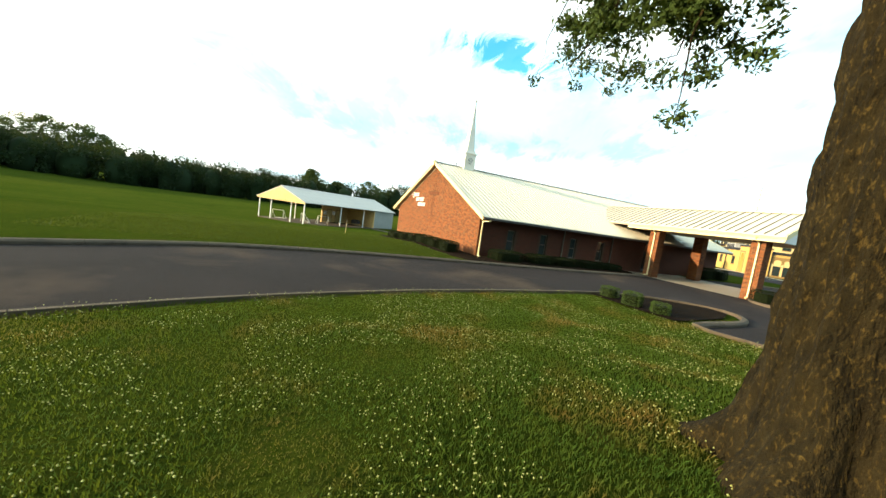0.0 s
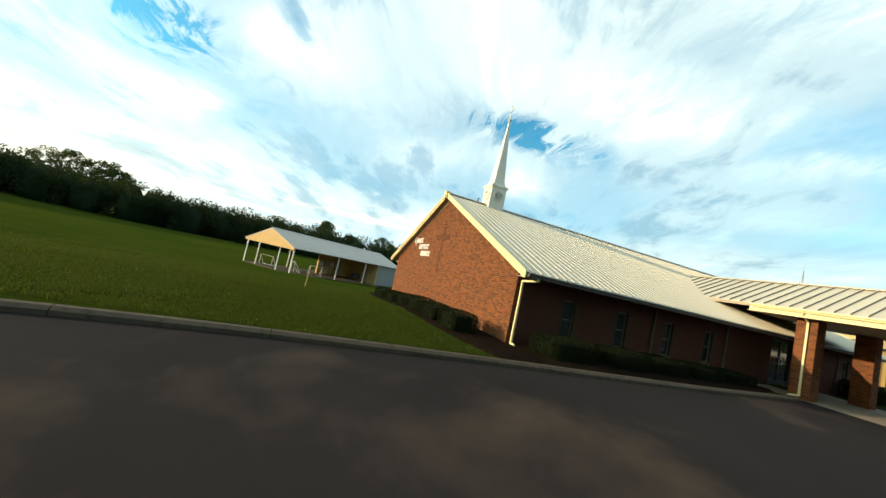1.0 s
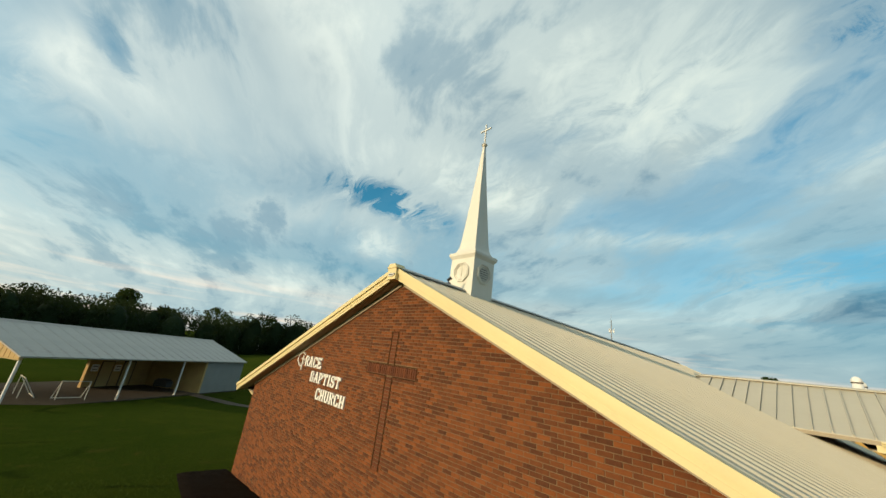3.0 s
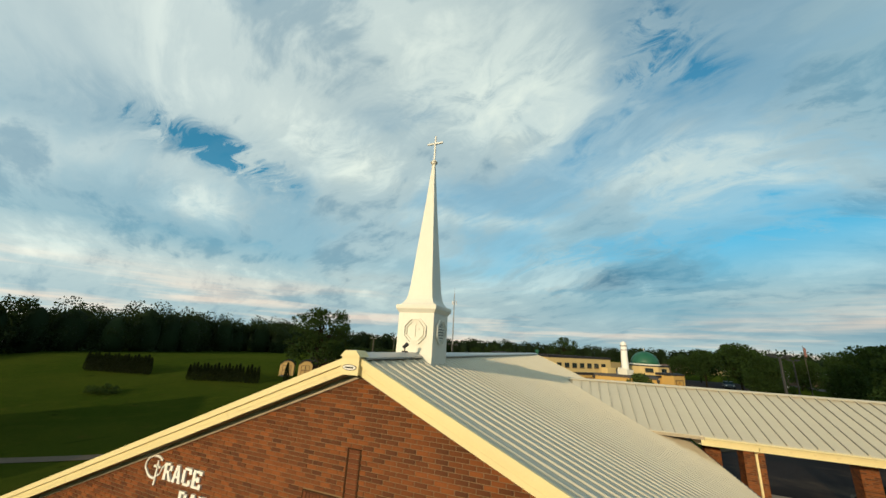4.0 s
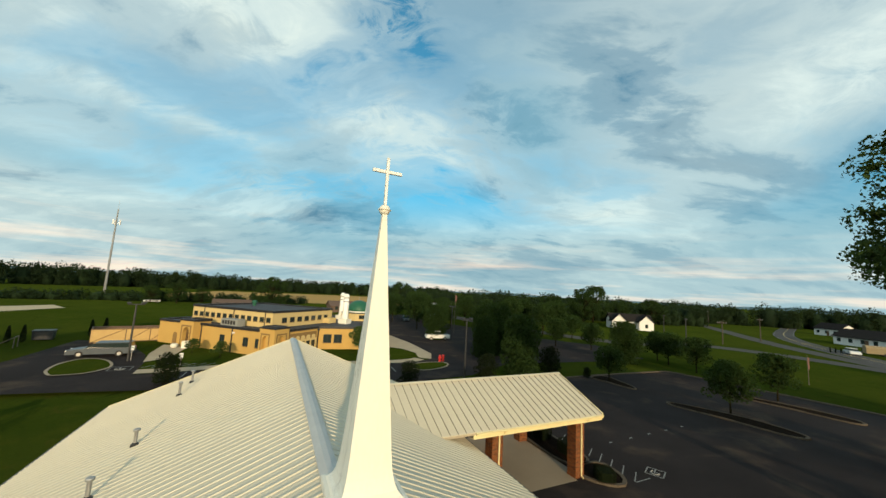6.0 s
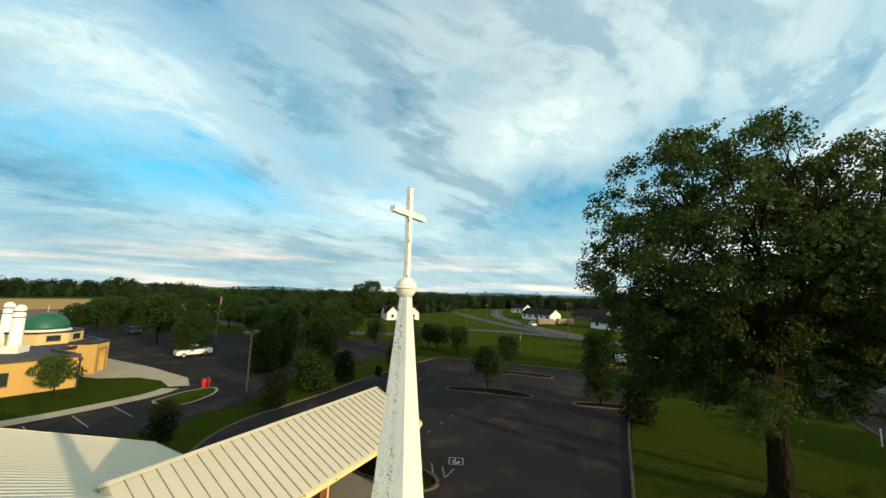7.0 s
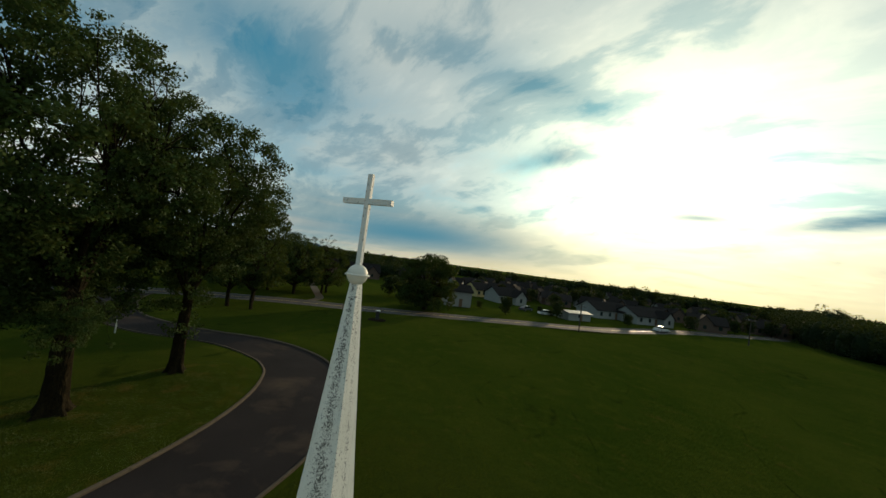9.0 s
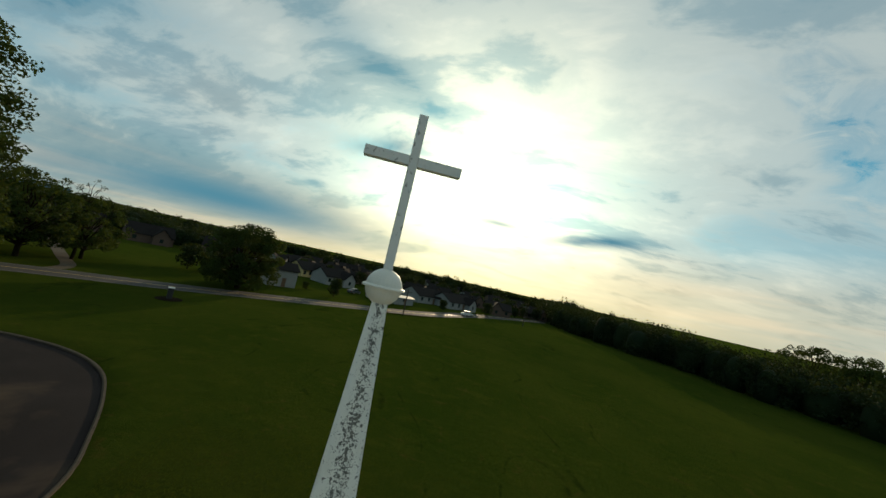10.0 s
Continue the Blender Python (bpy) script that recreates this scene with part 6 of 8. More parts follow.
for i, (x, y, s) in enumerate(((-35.9, 35.3, 0.82), (-33.4, 57.5, 0.8), (-36.2, 60.5, 1.1), (-31.2, 60.8, 0.6), (-30.0, 61.2, 0.62), (-25.2, 66, 0.7), (-24, 67, 0.75))):
    plant(column_tree, x, y, "narrow dark cypress standing on the grass", s, 33 * i, "cypress")


def wood(name, line, depth, tall, gap, seed, label, back=(0, 0), leaf=0.0, dense=1.0):
    """A far belt of woodland: leafy crowns of uneven height over added filler cores that block light between the
    leaves, joined as one.
    """
    rs = np.random.RandomState(seed)
    pts, cores = [], Geo()
    path = curve_points(line, gap)
    for i, (x, y) in enumerate(path):
        for row in range(depth):
            low = row == 0
            px, py = x + back[0] * row * gap * 1.2 + rs.uniform(-.45, .45) * gap, y + back[1] * row * gap * 1.2 + rs.uniform(-.45, .45) * gap
            h = tall * (0.80 + 0.26 * rs.rand() + (0.16 if rs.rand() > 0.94 else 0)) * (1 + 0.24 * noise.noise(Vector((px * 0.02, py * 0.02, seed))))
            r = gap * rs.uniform(0.66, 0.98)
            z = ground_z(px, py) - 0.1
            nb = 14 if low else 9
            bl = []
            for b in range(nb):
                a = rs.uniform(0, 6.28)
                bz = h * ((0.06 if low else 0.5) + (0.80 if low else 0.38) * (b + rs.rand()) / nb)
                bw = r * math.sqrt(max(0.12, 1 - (max(0.0, bz / h - 0.45) / 0.55) ** 2)) * 0.72
                bl.append((np.array((px + bw * math.cos(a), py + bw * math.sin(a), z + bz)), r * rs.uniform(0.34, 0.52)))
            pts.append(crown_points(rs, bl, dense * 62.0 / r * (6.4 if low else 4.4) / r, 0.85, 0.45))
            # added filler core, not a trunk: stops light coming through the crown
            cores.lathe([(r * 0.5, z), (r * 0.58, z + h * 0.3), (r * 0.52, z + h * 0.56), (r * 0.34, z + h * 0.72), (r * 0.1, z + h * 0.8)], 8, (px, py))
    core = solid(name, cores, M["leaf_wood"], label, "woodland", "", "stuff", True)
    c = part("leaf_mass", quads_mesh("leaf_mass", leaves(np.concatenate(pts), leaf or gap * 0.105, rs, 0.3, 0.8), M["leaf_wood"]), None, core)
    return core


wood("woodland_southwest", [(-170, -330), (-100, -205), (-84, -160), (-76, -122), (-80, -99), (-88, -81), (-98, -62)], 3, 11.0, 6.0, 15, "dark line of woods along the edge of the field", (-1, 0.1), 0.56, 1.4)
wood("woodland_northwest", [(-118, 18), (-114, 45), (-112, 66), (-113, 90), (-108, 106), (-122, 130), (-185, 160)], 3, 12.6, 6.5, 25, "dark line of woods beyond the play yard", (-1, 0.1), 0.56, 1.4)
wood("woodland_west", [(-100, -55), (-110, -22), (-118, 14)], 3, 11.2, 6.0, 5, "dark line of woods along the edge of the field", (-1, 0.1), 0.56, 1.4)
wood("woodland_north", [(-185, 160), (-170, 230), (-120, 300), (-30, 350), (80, 370), (200, 380)], 2, 13.0, 8.0, 6, "dark line of woods beyond the fields", (0, 1), 1.0, 0.9)
wood("woodland_east", [(60, 150), (90, 145), (120, 150), (150, 130), (190, 120), (230, 100), (270, 60), (290, 10), (300, -40)], 2, 10.5, 7.5, 7, "mixed green trees beyond the side road", (0.6, 0.6))
wood("woodland_east_near", [(66, 104), (84, 106), (100, 112), (122, 112), (142, 104), (160, 96), (178, 90)], 2, 8.4, 6.0, 17, "mixed green trees behind the white house", (0.4, 0.8))
wood("woodland_south", [(330, -60), (300, -160), (240, -250), (150, -310), (40, -330), (-60, -330), (-170, -330)], 2, 9.5, 10.0, 9, "low dark line of trees beyond the houses", (0, -1), 1.4, 0.6)
wood("woodland_southeast", [(92, -38), (104, -48), (120, -52), (150, -60), (190, -60)], 2, 9.0, 7.0, 19, "dark trees along the country road", (0.1, -1))
wood("woodland_southeast_far", [(200, -72), (178, -120), (135, -150), (92, -146), (66, -140), (50, -150)], 2, 8.5, 7.0, 29, "dark trees behind the houses across the road", (0.3, -1))
wood("hedgerow_north", [(-150, 120), (-110, 128), (-70, 150), (-40, 160), (10, 170)], 1, 3.2, 4.0, 23, "low scrubby hedge along the field", (0, 1), 0.55, 0.5)


def shrub(x, y, w, d, h, seed, label, turn=0, z=None, loose=0.03, per=1900, mat="shrub"):
    """A clipped shrub: rounded block of small leaves over a dark inner mass."""
    rs = np.random.RandomState(seed)
    k = int(per * (w * d + (w + d) * h))
    p = rs.uniform(-1, 1, (k, 3))
    m = np.abs(p).max(1)
    p = p / m[:, None]
    q = 0.17
    l = (np.abs(p) ** (1 / q)).sum(1) ** q
    p = p / l[:, None] * (1.12 + loose * rs.normal(size=k))[:, None]
    p = p * np.array((w / 2, d / 2, h / 2)) * 0.92 + np.array((0, 0, h / 2))
    p[:, 2] = np.maximum(p[:, 2], 0.04)
    t = thing("shrub", label, "shrub", (x, y, (ground_z(x, y) if z is None else z) - 0.01), turn, "foundation shrubs")
    g = Geo()
    g.box((-w * 0.40, -d * 0.40, 0.0), (w * 0.40, d * 0.40, 0.80 * h), bevel=0.12 * min(w, d))
    part("inner_mass", g, M["shrub"], t)
    part("foliage", quads_mesh("foliage", leaves(p, 0.046, rs), M[mat]), None, t)


BOX = "boxy clipped dark green shrub against the brick gable"
for i, (x, y, w, h) in enumerate(((6.1, -1.25, 1.4, 0.66), (4.5, -1.35, 1.35, 0.62), (2.75, -1.4, 1.35, 0.62), (0.9, -1.4, 1.3, 0.6), (-0.9, -1.5, 1.3, 0.6), (-2.9, -1.6, 1.3, 0.62))):
    shrub(x, y, w * 0.9, 0.9, h * 0.88, 100 + i, BOX, 4 * (i % 3), z=ground_z(x, y) + 0.06)
for i, y in enumerate((1.3, 3.6, 5.4, 7.3, 9.2)):
    shrub(8.15, y, 1.1, 1.7 if i == 0 else 1.35, 0.56 - 0.04 * i, 120 + i, "low loose green shrub along the shaded brick wall", 0, z=0.1)
for i, (x, y, w, h) in enumerate(((15.42, 0.66, 0.46, 0.36), (16.4, 0.5, 0.5, 0.42), (17.25, 0.6, 0.46, 0.32))):
    shrub(x, y, w, w, h, 130 + i, "small clipped shrub in the bare mulch bed", 20 * i, z=0.11, loose=0.06, per=1900, mat="leaf")
for i, (x, y, w, h) in enumerate(((15.9, 14.2, 1.0, 0.8), (15.8, 16.6, 1.1, 0.9), (15.7, 18.7, 1.0, 0.8), (15.4, 11.2, 0.9, 0.6), (8.0, 19.8, 1.2, 0.8), (8.0, 21.6, 1.2, 0.8))):
    shrub(x, y, w, w, h, 140 + i, "rounded dark shrub beside the portico", 20 * i, z=0.08)


def scrub(x, y):
    """A low mound of wild brush, uneven and open at the edges."""
    rs = np.random.RandomState(160)
    t = thing("scrub_mound", "low wild scrub on the open grass", "shrub", (x, y, ground_z(x, y)), 20)
    bl = []
    for i in range(46):
        a, q = rs.uniform(0, 6.28), rs.rand() ** 0.6
        bl.append((np.array((2.4 * q * math.cos(a), 1.3 * q * math.sin(a), 0.15 + rs.rand() * (1.15 - 0.8 * q))), rs.uniform(0.22, 0.45)))
    part("foliage", quads_mesh("foliage", leaves(crown_points(rs, bl, 700, 0.9, 0.2), 0.13, rs), M["leaf_dark"]), None, t)


scrub(-51.0, 22.0)


def grass_patch(name, n, box, poly, near, size, seed, label, flowers=0, blade="grass_blade"):
    """Blades of grass, thicker towards one place, and clover heads among them."""
    rs = np.random.RandomState(seed)
    x = rs.uniform(box[0], box[1], n)
    y = rs.uniform(box[2], box[3], n)
    far = np.hypot(x - near[0], y - near[1])
    keep = rs.rand(n) < np.clip(1.25 - far / near[2], 0.10, 1.0)
    x, y = x[keep], y[keep]
    ok = poly(x, y)
    x, y = x[ok], y[ok]
    z = np.array([ground_z(a, b) for a, b in zip(x, y)]) - 0.01
    k = len(x)
    clump = np.array([noise.noise(Vector((a * 0.9, b * 0.9, seed))) for a, b in zip(x, y)])
    h = size * (0.75 + 0.5 * rs.rand(k)) * (1 + 0.45 * clump)
    th = rs.uniform(0, 6.283, k)
    lean = rs.uniform(0.1, 0.75, k) * h
    w = 0.0030 + 0.0025 * rs.rand(k)
    base = np.stack([x, y, z], 1)
    side = np.stack([-np.sin(th), np.cos(th), 0 * th], 1) * w[:, None]
    out = np.stack([np.cos(th) * lean, np.sin(th) * lean, h], 1)
    half = np.stack([np.cos(th) * lean * 0.3, np.sin(th) * lean * 0.3, h * 0.6], 1)
    v = np.stack([base - side, base + side, base + half + side * 0.8, base + out], 1).reshape(-1, 3)
    ob = tagged(new(name, quads_mesh(name, v, M[blade])), label, "grass", "", "stuff")
    if flowers:
        g = Geo()
        pick = rs.permutation(k)[:flowers]
        vs, fs = [], []
        for i in pick:
            if clump[i] + 0.35 * noise.noise(Vector((x[i] * 0.35, y[i] * 0.35, 9.0))) < -0.12:
                continue
            if blade == "verge_blade" and rs.rand() > math.exp(-max(0.0, bed_front(x[i]) - y[i] - 0.3) / 0.9) + 0.06:
                continue
            c = (x[i] + rs.normal() * 0.02, y[i] + rs.normal() * 0.02, z[i] + 0.06 + 0.04 * rs.rand())
            r = 0.0055 + 0.0045 * rs.rand()
            b = len(vs)
            vs += [(c[0] + r, c[1], c[2]), (c[0], c[1] + r, c[2]), (c[0] - r, c[1], c[2]), (c[0], c[1] - r, c[2]), (c[0], c[1], c[2] + r * 1.1), (c[0], c[1], c[2] - r)]
            fs += [(b, b + 1, b + 4), (b + 1, b + 2, b + 4), (b + 2, b + 3, b + 4), (b + 3, b, b + 4), (b + 1, b, b + 5), (b + 2, b + 1, b + 5), (b + 3, b + 2, b + 5), (b, b + 3, b + 5)]
        part("clover_heads", mesh_of("clover_heads", vs, fs, M["clover"]), None, ob, "small pale clover heads")
    return ob


def on_tree_lawn(a, b):
    return ~inside_many(a, b, ASPHALT) & ~inside_many(a, b, bed) & (np.hypot(a - 22.72, b + 5.85) > 0.7)


def on_west_lawn(a, b):
    return (a < 9.1) & (b < np.interp(a, [p[0] for p in BED_FRONT], [p[1] for p in BED_FRONT]) - 0.04)


grass_patch("lawn_grass", 360000, (14.6, 25.5, -17, 3.5), on_tree_lawn, (21.5, -8.0, 10.0), 0.050, 1, "uneven green grass with clover under the trees", 15000)
grass_patch("verge_grass", 170000, (-9, 9.2, -17, -1.2), on_west_lawn, (8.6, -5.5, 12.0), 0.065, 2, "green grass with clover between drive and church", 1500, "verge_blade")

# ---- picnic shelter ----
def shelter():
    z = -1.99
    t = thing("picnic_shelter", "open metal-roofed shelter with ochre gable and grey end", "shelter", (-31.4, -10.6, z), 37.5)
    L, W, E, R = 20.4, 5.2, 3.15, 5.0
    s = (R - E) / W
    g = Geo().prism([(-W - 0.1, E - 0.05), (0, R - 0.04), (W + 0.1, E - 0.05), (W + 0.1, E - 0.12), (0, R - 0.14), (-W - 0.1, E - 0.12)], -0.2, L)
    roof_ = part("roof", g, M["roof_old"], t)
    pw = (L + 0.2) / 22
    prof = [(0, 0), (pw * 0.85, 0), (pw * 0.9, 0.03), (pw * 0.97, 0.03), (pw, 0)]
    for side in (1, -1):
        v = [(x * side, y, (R if x == 0 else E - 0.03) + h) for x in (0, W + 0.12) for y, h in prof] + [(x * side, y, (R if x == 0 else E - 0.03) - 0.03) for x in (0, W + 0.12) for y in (0, pw)]
        f = [(i, i + 1, 5 + i + 1, 5 + i) for i in range(4)] + [(5, 6, 7, 8, 9, 13, 12)]
        me = mesh_of("roof_panel", v, f if side < 0 else [tuple(reversed(q)) for q in f], M["roof_old"])
        for i in range(22):
            part("roof_panel", me, None, roof_, at=(0, -0.2 + i * pw, 0))
    part("ridge_cap", Geo().prism([(-0.2, R - 0.04), (0, R + 0.06), (0.2, R - 0.04), (0, R + 0.02)], -0.22, L + 0.02), M["roof_old"], roof_)
    for k in range(26):
        x0, x1 = -W + k * 0.4, -W + k * 0.4 + 0.36
        g = Geo().add([(x0, -0.16, E - 0.25), (x1, -0.16, E - 0.25), (x1, -0.16, R - 0.1 - s * abs(x1)), (x0, -0.16, R - 0.1 - s * abs(x0)), (x0, -0.12, E - 0.25), (x1, -0.12, E - 0.25), (x1, -0.12, R - 0.1 - s * abs(x1)), (x0, -0.12, R - 0.1 - s * abs(x0))],
                      [(0, 1, 2, 3), (7, 6, 5, 4), (0, 4, 5, 1), (3, 2, 6, 7), (1, 5, 6, 2), (0, 3, 7, 4)])
        part("gable_board", g, M["shed_wood"], t)
    part("gable_beam", Geo().box((-W, -0.12, E - 0.3), (W, 0.0, E - 0.08)), M["stucco_pale"], t)
    for x, y in ((-4.9, 0.1), (-2.2, 0.1), (2.2, 0.1), (4.9, 0.1), (-4.9, 6.5), (4.9, 7.0), (-4.9, 12.5), (4.9, 12.2)):
        part("post", Geo().box((x - 0.055, y - 0.055, -0.2), (x + 0.055, y + 0.055, E - 0.1)), M["siding"], t)
    part("floor_slab", Geo().box((-5.0, 0, -0.15), (5.0, L - 0.1, 0.05)), M["concrete"], t)
    part("end_room", Geo().box((-5.0, 15.0, 0.05), (5.0, L - 0.1, E - 0.12)), M["grey_siding"], t, "grey metal-clad end room")
    part("back_wall", Geo().box((-1.6, 9.0, 0.05), (-1.4, 15.0, E + 0.6)), M["shed_wood"], t, "ochre boarded wall")
    part("side_wall", Geo().box((-1.4, 8.8, 0.05), (-1.1, 9.0, E + 0.4)), M["shed_wood"], t)
    part("side_wall", Geo().box((-1.2, 14.8, 0.05), (5.0, 14.98, E - 0.12)), M["shed_wood"], t)
    for y in (10.6, 12.6):
        part("door", Geo().box((-1.4, y - 0.5, 0.06), (-1.35, y + 0.5, 2.15)), M["stucco_pale"], t)
        part("door_trim", Geo().box((-1.4, y - 0.56, 0.06), (-1.33, y - 0.5, 2.2)).box((-1.4, y + 0.5, 0.06), (-1.33, y + 0.56, 2.2)).box((-1.4, y - 0.56, 2.2), (-1.33, y + 0.56, 2.28)), M["brown_trim"], t)
    for y in (9.6, 11.6):
        part("notice_board", Geo().box((-1.4, y - 0.3, 1.35), (-1.36, y + 0.3, 1.95)), M["letter"], t, "pale notice with dark bars")
        part("notice_bar", Geo().box((-1.36, y - 0.2, 1.75), (-1.35, y + 0.2, 1.82)).box((-1.36, y - 0.2, 1.5), (-1.35, y + 0.15, 1.55)), M["dark"], t)
    b = thing("covered_grill", "dark covered barbecue grill under the shelter roof", "grill", tuple(t.matrix_basis @ Vector((2.2, 13.4, 0.05))), 37.5)
    part("cover", Geo().prism([(-0.75, 0.35), (0.75, 0.35), (0.7, 0.85), (0.35, 1.05), (-0.35, 1.05), (-0.7, 0.85)], -0.35, 0.35), M["dark"], b)
    for x in (-0.6, 0.6):
        for y in (-0.28, 0.28):
            part("leg", Geo().tube((x, y, 0), (x, y, 0.36), 0.03, n=6), M["dark"], b)
    for x, y, tn, w in ((-3.4, 2.2, 20, 1.9), (0.8, 3.4, -25, 1.9), (3.6, 4.8, 70, 1.6)):
        p = t.matrix_basis @ Vector((x, y, 0.05))
        q = thing("soccer_goal", "small white tubular soccer goal under the shelter", "soccer goal", tuple(p), 37.5 + tn, "soccer goals")
        h, d = 1.25, 0.8
        for nm, a, b_ in (("post", (-w / 2, 0, 0), (-w / 2, 0, h)), ("post", (w / 2, 0, 0), (w / 2, 0, h)), ("crossbar", (-w / 2, 0, h), (w / 2, 0, h)), ("brace", (-w / 2, 0, h), (-w / 2, d, 0)), ("brace", (w / 2, 0, h), (w / 2, d, 0)), ("ground_bar", (-w / 2, d, 0.02), (w / 2, d, 0.02))):
            part(nm, Geo().tube(a, b_, 0.03, n=6), M["white"], q)


shelter()

t = thing("marker_post", "short pale leaning post with a small cap on the lawn", "post", (-1.14, -5.82, ground_z(-1.14, -5.82)), 0)
part("pole", Geo().tube((0, 0, -0.1), (0.02, 0.05, 0.9), 0.02, n=8), M["stucco_pale"], t)
part("collar", Geo().tube((0.014, 0.035, 0.62), (0.016, 0.04, 0.69), 0.032, n=8), M["white"], t)
part("cap", Geo().tube((0.02, 0.05, 0.89), (0.021, 0.052, 0.92), 0.024, n=8), M["white"], t)
t = thing("drive_post", "thin white marker post on the lawn by the drive", "post", (37.9, -15.9, 0.06))
part("pole", Geo().tube((0, 0, -0.1), (0, 0, 1.25), 0.05, n=8), M["white"], t)
part("cap", Geo().lathe([(0.055, 1.24), (0.05, 1.28), (0.015, 1.3)], 8), M["white"], t)

# sign box in the field beside the road
t = thing("field_sign", "dark upright sign box in a mulch ring on the grass", "sign", (26.9, -45.4, ground_z(26.9, -45.4)), 30)
part("mulch_ring", Geo().lathe([(1.5, 0.0), (1.45, 0.05), (0.6, 0.09)], 20), M["mulch"], t)
part("box", Geo().box((-0.3, -0.28, 0.05), (0.3, 0.28, 1.45), bevel=0.04), M["dark"], t)
part("cap", Geo().box((-0.36, -0.34, 1.45), (0.36, 0.34, 1.55), bevel=0.04), M["siding"], t)

# ---- neighbouring prayer hall: ochre walls, flat roofs, twin towers and a green dome ----
hall = thing("prayer_hall", "low ochre building with flat dark roofs, arches and a green dome", "building", (-1.0, 46.4, 0.06), 46)
hall.scale = (1, 1, 1.05)


def inset(poly, d):
    """A convex-cornered plan moved inwards by d (outwards for d < 0); corners in anticlockwise order."""
    out = []
    n = len(poly)
    for i in range(n):
        p, a, b = Vector(poly[i]), Vector(poly[i - 1]), Vector(poly[(i + 1) % n])
        e0, e1 = (p - a).normalized(), (b - p).normalized()
        n0, n1 = Vector((-e0.y, e0.x)), Vector((-e1.y, e1.x))
        m = (n0 + n1) / (1 + n0.dot(n1))
        out.append(tuple(p + m * d))
    return out


def block(name, plan, h, mat, z0=0.0, rim=0.26, lip=0.08):
    """A flat-roofed block on a plan, with a dark membrane roof inside a dark metal coping."""
    b = part(name, Geo().prism(plan, z0 - 0.2, h, "z"), mat, hall)
    part("roof_membrane", Geo().prism(inset(plan, 0.28), h, h + 0.05, "z"), M["flat_roof"], b)
    o, q = inset(plan, -lip), inset(plan, 0.26)
    n = len(plan)
    v = [(*p, h - 0.06) for p in o] + [(*p, h + rim) for p in o] + [(*p, h + rim) for p in q] + [(*p, h + 0.01) for p in q]
    part("coping", Geo().add(v, [(r * n + i, r * n + (i + 1) % n, (r + 1) % 4 * n + (i + 1) % n, (r + 1) % 4 * n + i) for r in range(4) for i in range(n)]), M["coping"], b)
    return b


def hall_window(parent, at, z, w, h, turn):
    """A dark window of two panes with a brown frame and a sill, at a place on a wall, looking along -y before the turn."""
    wn = new("window")
    wn.parent, wn.matrix_basis = parent, pose(*at, z, 0, 0, turn)
    part("frame", Geo().box((-w / 2 - 0.06, -0.05, -0.06), (-w / 2, 0.02, h + .06)).box((w / 2, -0.05, -0.06), (w / 2 + 0.06, 0.02, h + .06)).box((-w / 2, -0.05, -0.06), (w / 2, 0.02, 0)).box((-w / 2, -0.05, h), (w / 2, 0.02, h + 0.06)).box((-0.02, -0.03, 0), (0.02, 0.02, h)), M["dark"], wn)
    part("pane", Geo().box((-w / 2, -0.02, 0), (w / 2, 0.02, h)), M["pane"], wn)
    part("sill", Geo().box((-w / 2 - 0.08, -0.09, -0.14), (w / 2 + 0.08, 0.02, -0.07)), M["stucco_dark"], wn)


def pointed_arch(w, h, n=6):
    """Outline of an opening with a pointed head."""
    pts = [(-w / 2, 0), (w / 2, 0), (w / 2, h * 0.70)]
    for i in range(1, n + 1):
        a = i / n * 1.1
        pts.append((w / 2 * math.cos(a * 1.42), h * 0.70 + h * 0.30 * math.sin(a * 1.42)))
    left = [(-x, z) for x, z in reversed(pts[2:]) if x > 0.001]
    return pts + left


def arch_front(parent, at, turn, w, h, thick=0.5, door=False):
    """A front of a portal: a wall pierced by a pointed arch in a raised field darkened to look sunk, with what stands
    in it.
    """
    p = new("arch_front")
    p.parent, p.matrix_basis = parent, pose(*at, 0, 0, 0, turn)
    P = pointed_arch(w * 0.46, h * 0.76)
    ring = [(-w / 2, -0.2), (P[0][0], -0.2)] + [P[0]] + list(reversed(P[2:])) + [P[1]] + [(P[1][0], -0.2), (w / 2, -0.2), (w / 2, h), (-w / 2, h)]
    part("portal_wall", Geo().prism(ring, 0.0, thick), M["stucco"], p)
    g = Geo()
    x0, x1, z1 = w * 0.29, w * 0.37, h * 0.84
    g.box((-x1, -0.02, 0.0), (-x0, 0.0, z1)).box((x0, -0.02, 0.0), (x1, 0.0, z1)).box((-x0, -0.02, h * 0.785), (x0, 0.0, z1))
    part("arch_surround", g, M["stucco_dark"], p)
    # brown niche back: the shade inside the arch put into its colour
    part("niche", Geo().box((-w * 0.24, thick, -0.2), (w * 0.24, thick + 0.05, h * 0.8)), M["brown_trim"], p)
    if door:
        part("door", Geo().box((-w * 0.2, thick - 0.06, 0), (-0.015, thick - 0.004, h * 0.46)).box((0.015, thick - 0.06, 0), (w * 0.2, thick - 0.004, h * 0.46)), M["dark"], p)


